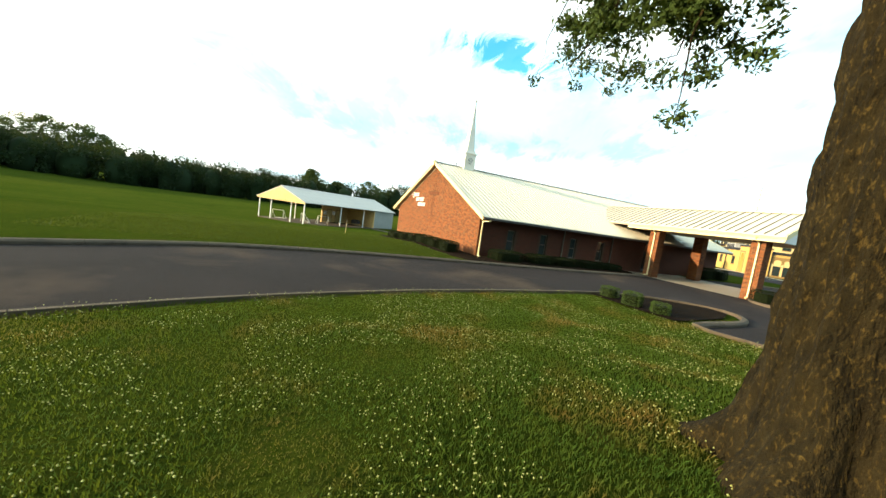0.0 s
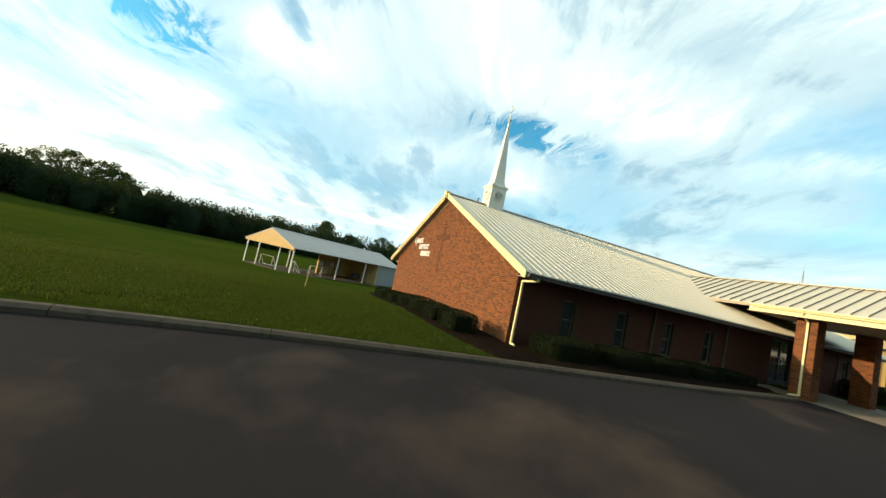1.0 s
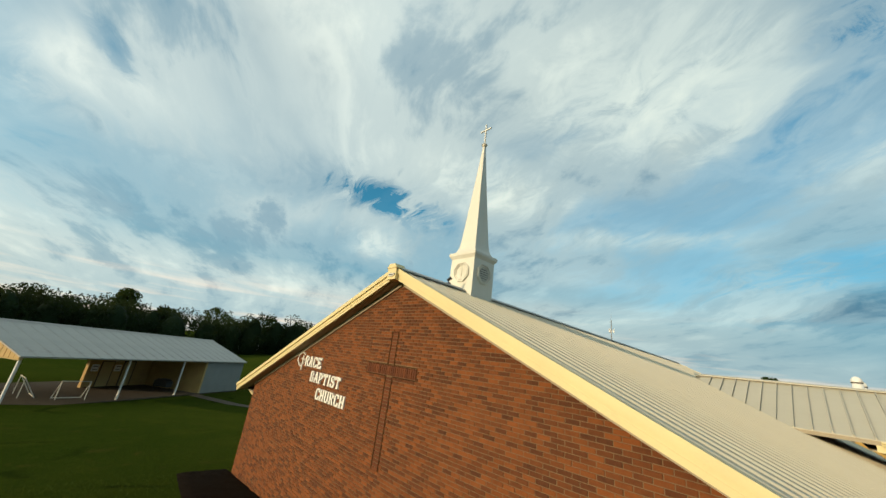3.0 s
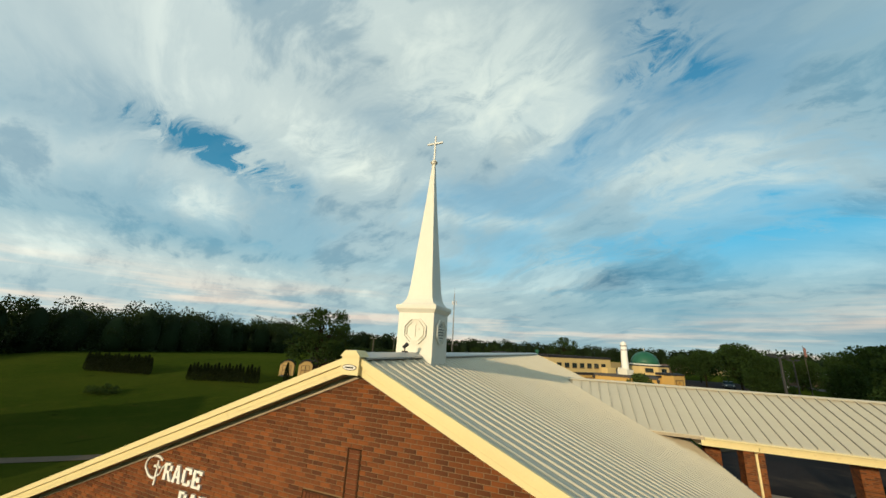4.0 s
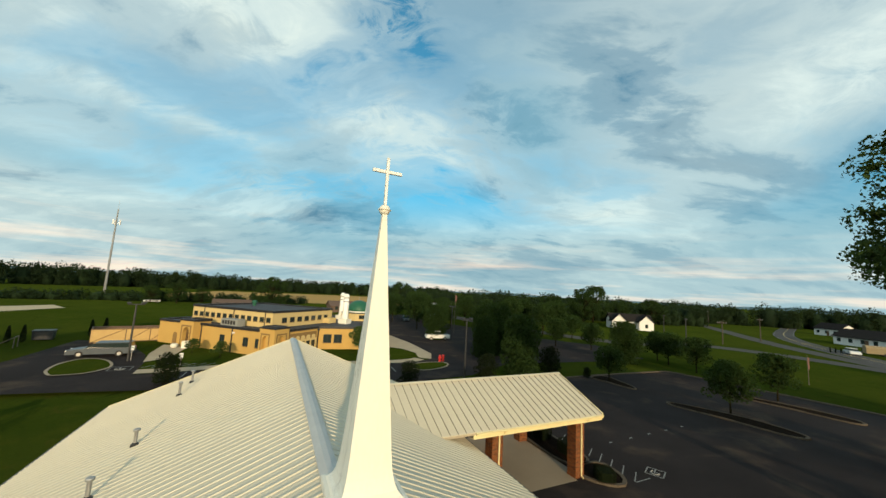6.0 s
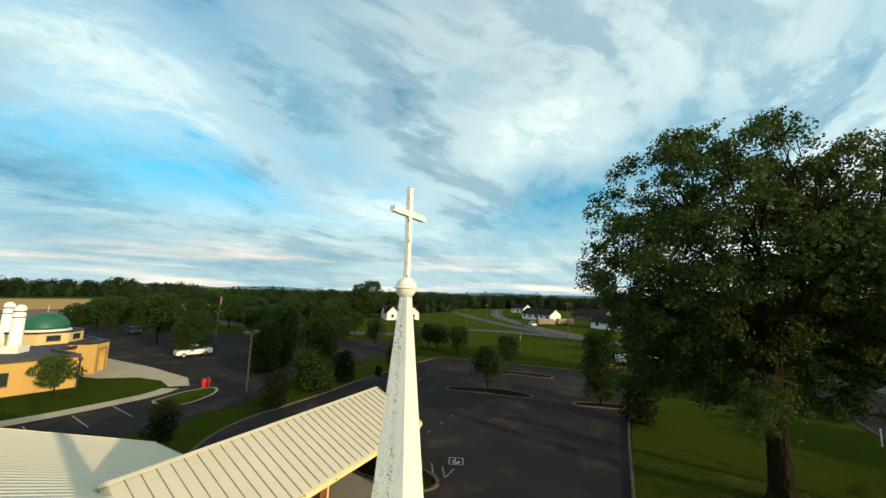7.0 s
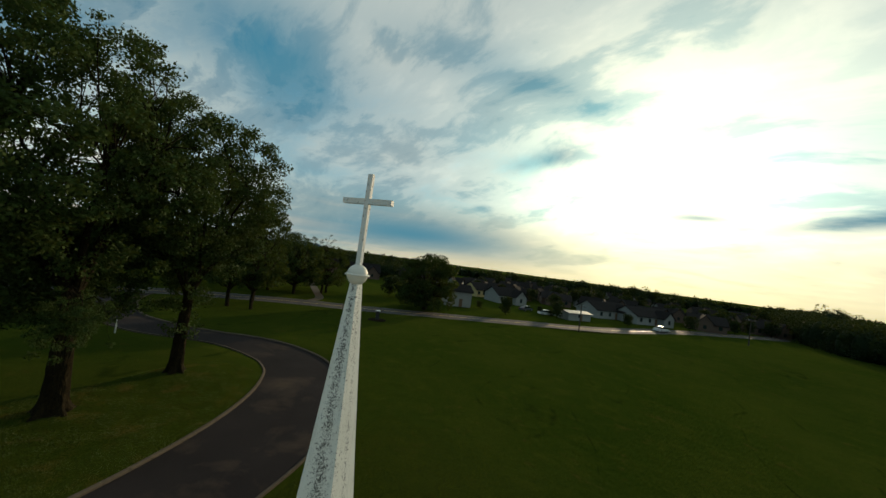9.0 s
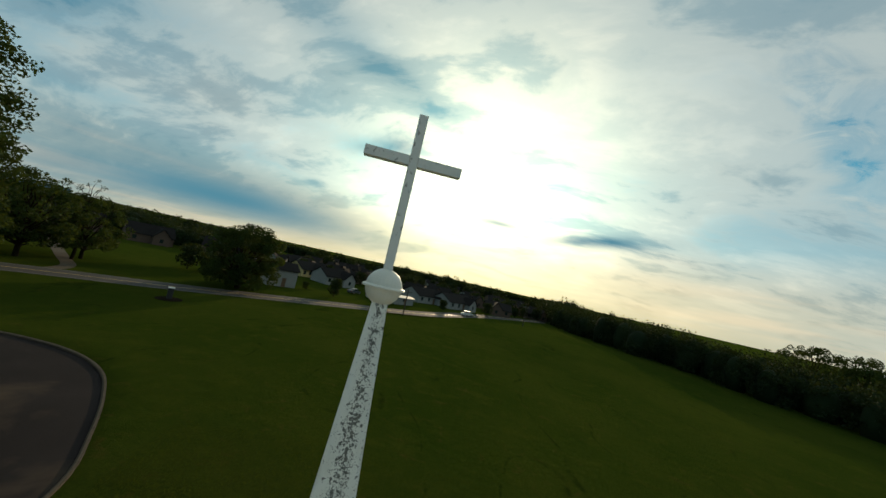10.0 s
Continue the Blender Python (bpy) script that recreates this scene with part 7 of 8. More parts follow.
LOW = [(0, 0), (8.2, -0.2), (12.9, -6.6), (16.9, -2.2), (18.3, -3.0), (24.0, -3.2), (28.5, 1.0), (28.5, 8.0), (24.0, 14.0), (14.0, 22.0), (0, 21.0)]
low_block = block("lower_block", LOW, 2.9, M["stucco"])
upper_block = block("upper_block", [(3.0, 3.5), (16.2, 3.5), (16.2, 18.8), (3.0, 18.8)], 4.95, M["stucco_pale"], z0=3.0)
corner_portal = block("corner_portal", [(0.06, 0.06), (2.0, 0.06), (2.0, 2.0), (0.06, 2.0)], 3.36, M["stucco"])
part("coping", Geo().box((-0.52, -0.52, 3.36), (2.06, 2.06, 3.54)), M["coping"], corner_portal)
arch_front(corner_portal, (0.775, -0.45), 0, 2.45, 3.36, 0.5, True)
arch_front(corner_portal, (-0.446, 1.027), -90, 1.94, 3.36, 0.5)
side_portal = block("side_portal", [(-0.5, 12.9), (1.5, 12.9), (1.5, 15.5), (-0.5, 15.5)], 3.36, M["stucco"])
arch_front(side_portal, (-1.0, 14.2), -90, 2.6, 3.36, 0.5)
part("coping", Geo().box((-1.07, 12.83, 3.36), (-0.58, 15.57, 3.56)), M["coping"], side_portal)
end_portal = block("end_portal", [(18.9, -4.4), (21.4, -4.4), (21.4, -2.3), (18.9, -2.3)], 3.3, M["stucco"])
arch_front(end_portal, (20.15, -4.9), 0, 2.5, 3.3, 0.5)
part("coping", Geo().box((18.83, -4.97, 3.3), (21.47, -4.48, 3.5)), M["coping"], end_portal)
drum_plan = [(24.2 + 3.5 * math.cos(radians(22.5 + 45 * i)), 3.2 + 3.5 * math.sin(radians(22.5 + 45 * i))) for i in range(8)]
drum_block = block("drum_block", drum_plan, 4.25, M["stucco_pale"], z0=3.0, rim=0.12)
for i in (4, 5, 6):
    a, b = Vector(drum_plan[i]), Vector(drum_plan[(i + 1) % 8])
    hall_window(drum_block, tuple((a + b) / 2), 3.4, 1.1, 0.5, math.degrees(math.atan2(b.y - a.y, b.x - a.x)))
for v in (2.55, 4.6, 8.7):
    hall_window(low_block, (0, v), 1.0, 0.72, 0.95, -90)
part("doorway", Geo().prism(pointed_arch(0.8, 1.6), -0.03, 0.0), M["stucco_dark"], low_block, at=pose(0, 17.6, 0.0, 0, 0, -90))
for i in range(13):
    hall_window(upper_block, (3.0, 4.2 + 1.16 * i), 3.72, 0.6, 0.5, -90)
for i in range(7):
    hall_window(upper_block, (5.2 + 1.55 * i, 3.5), 3.62, 0.8, 0.55, 0)
wing_turn = math.degrees(math.atan2(-6.4, 4.7))
for q in (0.17, 0.36):
    hall_window(low_block, (8.2 + 4.7 * q, -0.2 - 6.4 * q), 0.95, 1.05, 1.05, wing_turn)
arcade = new("arcade")
arcade.parent, arcade.matrix_basis = hall, pose(5.0, -0.12, 0, 0, 0, -1.4)
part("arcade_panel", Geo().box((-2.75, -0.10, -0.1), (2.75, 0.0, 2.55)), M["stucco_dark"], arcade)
for i in range(5):
    x = -2.1 + 1.05 * i
    part("tympanum", Geo().prism([(x + a, 1.42 + b) for a, b in pointed_arch(0.74, 0.78)], -0.14, -0.1), M["stucco_pale"], arcade)
    part("pane", Geo().box((x - 0.36, -0.12, 0.25), (x + 0.36, -0.1, 1.6)), M["pane"], arcade)
for i in range(6):
    x = -2.625 + 1.05 * i
    part("column", Geo().box((x - 0.1, -0.17, 0.2), (x + 0.1, -0.1, 1.7)), M["stucco_pale"], arcade)
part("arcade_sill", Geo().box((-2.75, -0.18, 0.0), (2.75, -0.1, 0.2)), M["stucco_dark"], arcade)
unit = part("rooftop_unit", Geo().box((1.0, 7.6, 2.96), (2.4, 10.6, 3.85), bevel=0.05), M["grey_siding"], hall, "grey rooftop air unit")
for i in range(5):
    part("louvre", Geo().box((0.97, 7.9 + 0.5 * i, 3.2), (1.0, 8.25 + 0.5 * i, 3.7)), M["dark"], unit)
part("wall_lamp", Geo().box((-0.2, 6.6, 2.3), (0.0, 6.9, 2.5)), M["siding"], hall)
for v in (2.25, 7.0, 12.6, 16.5):
    part("downpipe", Geo().box((-0.11, v - 0.06, 0), (0.0, v + 0.06, 2.9)), M["dark"], low_block)
for u, v in ((2.15, -0.16), (8.1, -0.3), (12.8, -6.72)):
    part("downpipe", Geo().box((u - 0.06, v - 0.06, 0), (u + 0.06, v + 0.06, 2.55)).lathe([(0.08, 2.5), (0.2, 2.65), (0.2, 2.85), (0.1, 2.85)], 8, (u, v)), M["dark"], low_block)
for v in (4.8, 10.6, 16.4):
    part("downpipe", Geo().box((2.92, v - 0.05, 2.95), (3.0, v + 0.05, 4.9)), M["dark"], upper_block)
for u, v, z in ((16.05, 0.7, 2.95), (22.3, 5.7, 2.95)):
    tw = new("tower")
    tw.parent, tw.matrix_basis = hall, pose(u, v, z)
    part("base", Geo().box((-0.82, -0.82, 0), (0.82, 0.82, 0.72), bevel=0.06), M["white"], tw)
    part("shaft", Geo().lathe([(0.60, 0.72), (0.54, 1.1), (0.49, 2.6), (0.45, 4.15)], 18), M["letter"], tw, smooth=True)
    for q in (3.45, 4.05):
        part("band", Geo().lathe([(0.46, q), (0.50, q + 0.01), (0.50, q + 0.09), (0.46, q + 0.1)], 18), M["dark"], tw)
    part("cap", Geo().lathe([(0.47, 4.15), (0.50, 4.2), (0.50, 4.32), (0.42, 4.55), (0.24, 4.72), (0.03, 4.79)], 18), M["letter"], tw, smooth=True)
part("plinth", Geo().box((14.0, 2.3, 2.96), (15.9, 4.0, 3.75), bevel=0.04), M["stucco_pale"], hall)
dome = new("dome")
dome.parent, dome.matrix_basis = hall, pose(24.2, 3.2, 4.31)
part("drum", Geo().lathe([(2.4, 0), (2.4, 0.16), (2.28, 0.2), (2.2, 0.24)], 32), M["white"], dome)
part("dome_shell", Geo().lathe([(2.2 * math.cos(a), 0.22 + 1.95 * math.sin(a)) for a in np.linspace(0, 1.5, 10)], 32), M["green_dome"], dome, "green sheet-metal dome", smooth=True)
part("finial", Geo().tube((0, 0, 2.1), (0, 0, 2.9), 0.04, 0.02, 6).lathe([(0.02, 2.35), (0.1, 2.45), (0.02, 2.55)], 8), M["galv"], dome)
part("rooftop_vent", Geo().lathe([(0.3, 5.0), (0.3, 5.5), (0.45, 5.55), (0.3, 5.85)], 10, (11.0, 15.5)), M["green_dome"], hall)
t = thing("stone_blocks", "two pale rounded planters at an ochre wall", "planter", (-12.9, 55.2, 0.12))
part("planter", Geo().lathe([(0.35, 0), (0.45, 0.3), (0.35, 0.5)], 10), M["white"], t)
part("planter", Geo().box((0.9, -0.9, 0), (1.8, -0.2, 0.9), bevel=0.1), M["white"], t)
for i, (x, y, h) in enumerate(((-9.7, 42.9, 1.45), (-15.0, 47.2, 1.6))):
    t = thing("bay_sign", "small pale parking sign on a thin pole", "sign", (x, y, 0.08), 10)
    part("pole", Geo().tube((0, 0, 0), (0, 0, h), 0.035, n=6), M["galv"], t)
    part("plate", Geo().box((-0.17, -0.05, h - 0.48), (0.17, -0.035, h)), M["siding"], t)
    part("plate_bar", Geo().box((-0.11, -0.054, h - 0.22), (0.11, -0.05, h - 0.14)), M["green_dome"], t)
for x, y in ((19.5, 40.7), (20.0, 40.8)):
    t = thing("fire_hydrant", "red fire hydrant at the kerb", "hydrant", (x, y, 0.08))
    part("barrel", Geo().lathe([(0.2, 0), (0.2, 0.08), (0.15, 0.1), (0.15, 0.65), (0.19, 0.68), (0.15, 0.82), (0.05, 0.9)], 10), M["red"], t)
    part("outlet", Geo().tube((-0.25, 0, 0.5), (0.25, 0, 0.5), 0.08, n=8), M["red"], t)

# ---- dwellings and sheds ----


def house(x, y, turn, w, d, h, rise, wall, roof_mat, label, wings=(), name="house", z=None, windows=3):
    """A gabled house: walls, roof slabs, windows, door, and wings as (offset, width, depth, height, rise)."""
    t = thing(name, label, "house", (x, y, (ground_z(x, y) if z is None else z)), turn)
    def gabled(ox, oy, w, d, h, rise, along):
        g = Geo()
        if along == "x":
            g.prism([(oy - d / 2, -0.3), (oy + d / 2, -0.3), (oy + d / 2, h), (oy, h + rise), (oy - d / 2, h)], ox - w / 2, ox + w / 2, "x")
        else:
            g.prism([(ox - w / 2, -0.3), (ox + w / 2, -0.3), (ox + w / 2, h), (ox, h + rise), (ox - w / 2, h)], oy - d / 2, oy + d / 2, "y")
        part("wall", g, wall, t)
        e = 0.4
        g = Geo()
        if along == "x":
            k = rise / (d / 2)
            g.prism([(oy - d / 2 - e, h - k * e + 0.03), (oy, h + rise + 0.03), (oy + d / 2 + e, h - k * e + 0.03), (oy + d / 2 + e, h - k * e + 0.18), (oy, h + rise + 0.2), (oy - d / 2 - e, h - k * e + 0.18)], ox - w / 2 - e, ox + w / 2 + e, "x")
        else:
            k = rise / (w / 2)
            g.prism([(ox - w / 2 - e, h - k * e + 0.03), (ox, h + rise + 0.03), (ox + w / 2 + e, h - k * e + 0.03), (ox + w / 2 + e, h - k * e + 0.18), (ox, h + rise + 0.2), (ox - w / 2 - e, h - k * e + 0.18)], oy - d / 2 - e, oy + d / 2 + e, "y")
        part("roof", g, roof_mat, t)
    gabled(0, 0, w, d, h, rise, "x")
    for ox, oy, ww, dd, hh, rr in wings:
        gabled(ox, oy, ww, dd, hh, rr, "y")
        part("window", Geo().box((ox - 0.45, oy - dd / 2 - 0.04, 0.9), (ox + 0.45, oy - dd / 2, 2.1)), M["pane"], t)
    for i in range(windows):
        u = -w / 2 + w * (i + 0.5) / windows
        if any(abs(u - q[0]) < q[2] / 2 + 0.6 for q in wings):
            continue
        part("window", Geo().box((u - 0.5, -d / 2 - 0.04, 0.9), (u + 0.5, -d / 2, 2.1)), M["pane"], t)
    part("door", Geo().box((w * 0.06 - 0.45, -d / 2 - 0.05, 0), (w * 0.06 + 0.45, -d / 2, 2.05)), M["brown_trim"], t)
    return t


def faces(x, y):
    """The turn by which a house at x, y has its front towards the church."""
    return math.degrees(math.atan2(y, x)) + 90 + 180


house(112.0, 80.5, -38, 13.0, 7, 2.8, 2.2, M["siding"], M["shingle"], "white farmhouse with a dark roof and two gables", ((-4.4, -3.7, 4.4, 3.6, 2.8, 2.2), (4.0, -3.7, 4.4, 3.6, 2.8, 2.1)), windows=4)
house(158.2, 35.3, -114, 15, 8, 2.5, 2.2, M["siding"], M["shingle"], "long white house with a dark shingle roof", (), windows=5)
house(209, 58, -112, 9, 8, 2.8, 2.2, M["siding"], M["shingle"], "small white house with a dark roof beyond the road", ())
house(128.7, 4.0, -124, 15, 7, 2.2, 2.2, M["siding"], M["shingle"], "low pale house with a dark roof beside the road", ())
house(170, 15, -105, 14, 10, 2.6, 2.4, M["brown_siding"], M["shingle"], "low house with a dark roof beyond the road", ())
house(25.5, -82.8, 218, 6.6, 5.0, 4.0, 1.5, M["grey_siding"], M["shingle"], "plain grey-green metal barn beside a tree", (), "barn", windows=0)
house(-4.2, -98.2, 224, 8.0, 4.0, 1.9, 0.4, M["grey_siding"], M["roof_old"], "low pale green outbuilding beside the road", (), "outbuilding", windows=1)
for x, y, a, w, wall, lb in ((29.5, -124.0, 232, 9, "stucco_pale", "pale ochre house with a steep dark roof"), (18.6, -115.0, 226, 10, "grey_siding", "pale house with a steep dark roof and a drive"), (-13.5, -121.5, 224, 15, "grey_siding", "long pale house with a dark roof behind the road"), (-25.0, -123.0, 222, 15, "grey_siding", "long pale house with a dark roof behind the road")):
    house(x, y, a, w, 8.5, 2.6, 2.3, M[wall], M["shingle"], lb, ((w * 0.25, -4.4, 4.4, 4.2, 2.6, 2.0),), windows=4)
rh = random.Random(5)
for dist in (136, 155, 178, 205, 238, 275):
    x = 44.0 + rh.uniform(-4, 4)
    while x > -100:
        y = -dist + rh.uniform(-3, 3)
        edge = -81 + (x + 10) * 0.94 if x < -10 else -81 + (x + 10) * 0.64
        if y < edge - 16:
            w = rh.uniform(8.5, 11)
            wall = rh.choice((M["brown_siding"], M["brown_siding"], M["brown_siding"], M["brown_siding"], M["grey_siding"], M["grey_siding"]))
            house(x, y, 180 + rh.uniform(-20, 20), w, rh.uniform(7, 8.5), 2.5, rh.uniform(1.9, 2.8), wall, M["shingle"], "suburban house with a steep dark shingle roof", ((rh.uniform(-3, 3), -4.2, 4.5, 4.5, 2.7, 2.4),), windows=3)
        x -= rh.uniform(13, 17) * (1 + 0.002 * (dist - 112))
for i in range(64):
    x, y = rh.uniform(-95, 50), -rh.uniform(104, 280)
    edge = -81 + (x + 10) * 0.94 if x < -10 else -81 + (x + 10) * 0.64
    if y < edge - 12:
        plant(far_trees[i % 2], x, y, "dark garden tree among the houses", rh.uniform(0.9, 1.6), 40 * i, group="garden trees")
for x, y, s in ((11.9, -81.2, 0.92), (0.2, -92.9, 0.92), (19.4, -84.2, 0.42), (5.0, -97.0, 0.45), (2.0, -95.0, 0.4), (-18, -103, 0.7), (-55, -138, 0.9), (-62, -146, 1.0), (-70, -150, 1.1)):
    plant(far_trees[1], x, y, "dark garden tree beside the country road", s, 30 * x, group="garden trees")
for x, y, a in ((80, -122, 222), (100, -120, 220), (114, -132, 225), (62, -134, 200)):
    house(x, y, a, 12, 9, 2.8, 3.0, M["brown_siding"], M["shingle"], "dark brick house across the country road", ((2.5, -4.2, 4.5, 4.5, 2.8, 2.4),))
house(-128, 30, 100, 11, 8, 3.4, 2.6, M["siding"], M["shingle"], "pale house half hidden in the woods", ())
house(-13.8, 128, 3, 10, 5, 1.8, 1.1, M["brown_siding"], M["brown_siding"], "low brown shed building beyond the field", (), "field_shed", windows=4)
house(24, 128, 5, 16, 7, 2.2, 1.5, M["brown_siding"], M["brown_siding"], "low brown shed building beyond the field", (), "field_shed", windows=4)
house(64, 136, 5, 12, 7, 2.4, 1.6, M["brown_siding"], M["roof_old"], "low brown shed building beyond the field", (), "field_shed", windows=3)
sheet("dry_field", [(-60, 185), (20, 178), (110, 172), (190, 190), (200, 290), (60, 330), (-40, 310)], 0.10, M["ochre_field"], "dry ochre field in front of the woods", "field")


def shed(x, y, turn, label):
    t = thing("garden_shed", label, "shed", (x, y, ground_z(x, y)), turn, "garden sheds")
    t.scale = (0.82, 0.82, 0.85)
    w, d, h, r = 2.6, 3.4, 2.0, 0.7
    part("wall", Geo().prism([(-w / 2, -0.2), (w / 2, -0.2), (w / 2, h), (w * 0.3, h + r * 0.75), (0, h + r), (-w * 0.3, h + r * 0.75), (-w / 2, h)], -d / 2, d / 2), M["shed_wood"], t)
    part("roof", Geo().prism([(-w / 2 - 0.15, h - 0.05), (-w * 0.31, h + r * 0.8), (0, h + r + 0.06), (w * 0.31, h + r * 0.8), (w / 2 + 0.15, h - 0.05), (w / 2 + 0.15, h + 0.05), (w * 0.33, h + r * 0.88), (0, h + r + 0.16), (-w * 0.33, h + r * 0.88), (-w / 2 - 0.15, h + 0.05)], -d / 2 - 0.2, d / 2 + 0.2), M["shingle"], t)
    for s in (-1, 1):
        dr = part("door", Geo().box((min(0.02 * s, s * 0.8), -d / 2 - 0.04, 0.05), (max(0.02 * s, s * 0.8), -d / 2, 1.85)), M["shed_wood"], t)
        g = Geo()
        for lo, hi in (((0.02, 0.05), (0.10, 1.85)), ((0.72, 0.05), (0.80, 1.85)), ((0.10, 0.05), (0.72, 0.13)), ((0.10, 1.77), (0.72, 1.85)), ((0.10, 0.9), (0.72, 1.0))):
            x0, x1 = sorted((lo[0] * s, hi[0] * s))
            g.box((x0, -d / 2 - 0.07, lo[1]), (x1, -d / 2 - 0.04, hi[1]))
        part("door_trim", g, M["brown_trim"], dr)
    part("ramp", Geo().prism([(-d / 2 - 1.4, -0.05), (-d / 2, -0.05), (-d / 2, 0.06)], -0.8, 0.8, "x"), M["timber"], t)


shed(-42.4, 42.0, 40, "ochre wooden garden shed with a double door")
shed(-40.4, 44.0, 40, "ochre wooden garden shed with brown door trim")
t = thing("long_shed", "low brown shed with a dark roof behind a tree", "shed", (-38.6, 47.4, ground_z(-38.6, 47.4)), 15)
part("wall", Geo().box((-3, -1.5, -0.2), (3, 1.5, 2.0)), M["brown_siding"], t)
part("roof", Geo().prism([(-1.8, 1.95), (0, 2.7), (1.8, 1.95), (1.8, 2.1), (0, 2.85), (-1.8, 2.1)], -3.2, 3.2, "x"), M["shingle"], t)
t = thing("equipment_shed", "plain ochre equipment shed with a flat dark roof", "shed", (-33.3, 56.6, 0.06), 12)
part("wall", Geo().box((-2.2, -1.3, -0.1), (2.2, 1.6, 2.0)), M["shed_wood"], t)
part("roof", Geo().box((-2.4, -1.5, 2.0), (2.4, 1.8, 2.14)), M["shingle"], t)
part("ramp_frame", Geo().tube((2.6, -1.0, 0), (4.6, -1.0, 1.3), 0.05, n=6).tube((2.6, 0.4, 0), (4.6, 0.4, 1.3), 0.05, n=6).tube((4.6, -1, 0), (4.6, -1, 1.3), 0.05, n=6).tube((4.6, .4, 0), (4.6, .4, 1.3), 0.05, n=6).tube((4.6, -1, 1.3), (4.6, .4, 1.3), 0.05, n=6), M["timber"], t)
t = thing("bin_enclosure", "ochre boarded waste enclosure with crossed gate braces", "enclosure", (-19.5, 62.0, 0.06), 17)
for x0, x1 in ((-4.0, -0.6), (-0.5, 2.0), (2.1, 4.2)):
    gt = part("gate", Geo().box((x0, -1.55, 0.1), (x1, -1.45, 1.9)), M["shed_wood"], t)
    part("brace", Geo().tube((x0 + .05, -1.58, 0.15), (x1 - .05, -1.58, 1.85), 0.04, n=4).box((x0, -1.6, 1.8), (x1, -1.55, 1.9)).box((x0, -1.6, 0.1), (x1, -1.55, 0.2)), M["brown_trim"], gt)
part("side_wall", Geo().box((-4.05, -1.45, 0), (-3.9, 1.6, 1.9)).box((4.1, -1.45, 0), (4.25, 1.6, 1.9)).box((-3.9, 1.45, 0), (4.1, 1.6, 1.9)), M["brown_siding"], t)
t = thing("dumpster", "dark metal waste container at the edge of the asphalt", "dumpster", (-29.0, 63.4, 0.06), 12)
part("bin", Geo().prism([(-0.9, 0.1), (0.9, 0.1), (1.0, 1.2), (-1.0, 1.2)], -0.8, 0.8), M["dark"], t)
part("lid", Geo().box((-1.05, -0.85, 1.2), (1.05, 0.85, 1.3), bevel=0.05), M["dark"], t)
sheet("sand_court", [(-64, 96), (-58, 93), (-49, 118), (-55, 127), (-62, 116)], 0.10, M["sand"], "pale sand volleyball court on the grass", "court")
for x, y, h, nm in ((-53.7, 85.4, 6.9, 0), (-52.8, 96.2, 7.2, 0), (-15.2, 47.0, 6.2, 1), (18.0, 31.2, 6.5, 1), (31, 60, 6.5, 1), (74, 40, 6.5, 1), (99, 60, 6, 1)):
    t = thing("lamp_post", "tall field lamp on a pale wooden pole" if not nm else "dark parking lot lamp on a square pole", "lamp post", (x, y, 0.06), 20, "lamp posts")
    part("pole", Geo().tube((0, 0, -0.2), (0, 0, h), 0.11, 0.08, 8), M["timber"] if not nm else M["dark"], t)
    part("arm", Geo().box((-0.7, -0.05, h - 0.1), (0.7, 0.05, h)), M["dark"], t)
    for s in (-0.6, 0.6):
        part("lamp_head", Geo().box((s - 0.2, -0.25, h), (s + 0.2, 0.2, h + 0.18), bevel=0.03), M["dark"] if nm else M["galv"], t)
for x, y, h in ((93.8, 14.6, 9.3), (102.6, 47.4, 6.0), (127.9, 49.9, 6.8), (181, 90.5, 7.4), (-4.9, -76.4, 6.1), (27.4, -67.4, 5.2), (-47, -108, 7)):
    t = thing("utility_pole", "wooden utility pole with a crossarm beside the road", "utility pole", (x, y, ground_z(x, y)), 40 + x, "utility poles")
    part("pole", Geo().tube((0, 0, -0.3), (0, 0, h), 0.15, 0.10, 8), M["old_timber"], t)
    part("crossarm", Geo().box((-1.1, -0.06, h - 0.7), (1.1, 0.06, h - 0.55)), M["old_timber"], t)
    for s in (-1.0, -0.4, 0.4, 1.0):
        part("insulator", Geo().lathe([(0.05, h - 0.55), (0.06, h - 0.45), (0.02, h - 0.38)], 6, (s, 0)), M["galv"], t)
t = thing("radio_mast", "tall thin grey communications mast with antennas", "mast", (-69.5, 199, 0.06))
part("shaft", Geo().tube((0, 0, 0), (0, 0, 38), 0.5, 0.28, 8), M["galv"], t)
part("whip", Geo().tube((0, 0, 38), (0, 0, 42), 0.08, 0.04, 5), M["galv"], t)
for q in range(3):
    a = q * 2.09
    part("antenna", Geo().box((1.3 * math.cos(a) - 0.25, 1.3 * math.sin(a) - 0.2, 31.0), (1.3 * math.cos(a) + 0.25, 1.3 * math.sin(a) + 0.2, 33.2)), M["siding"], t)
    part("antenna_arm", Geo().tube((0, 0, 32), (1.3 * math.cos(a), 1.3 * math.sin(a), 32), 0.08, n=5), M["galv"], t)
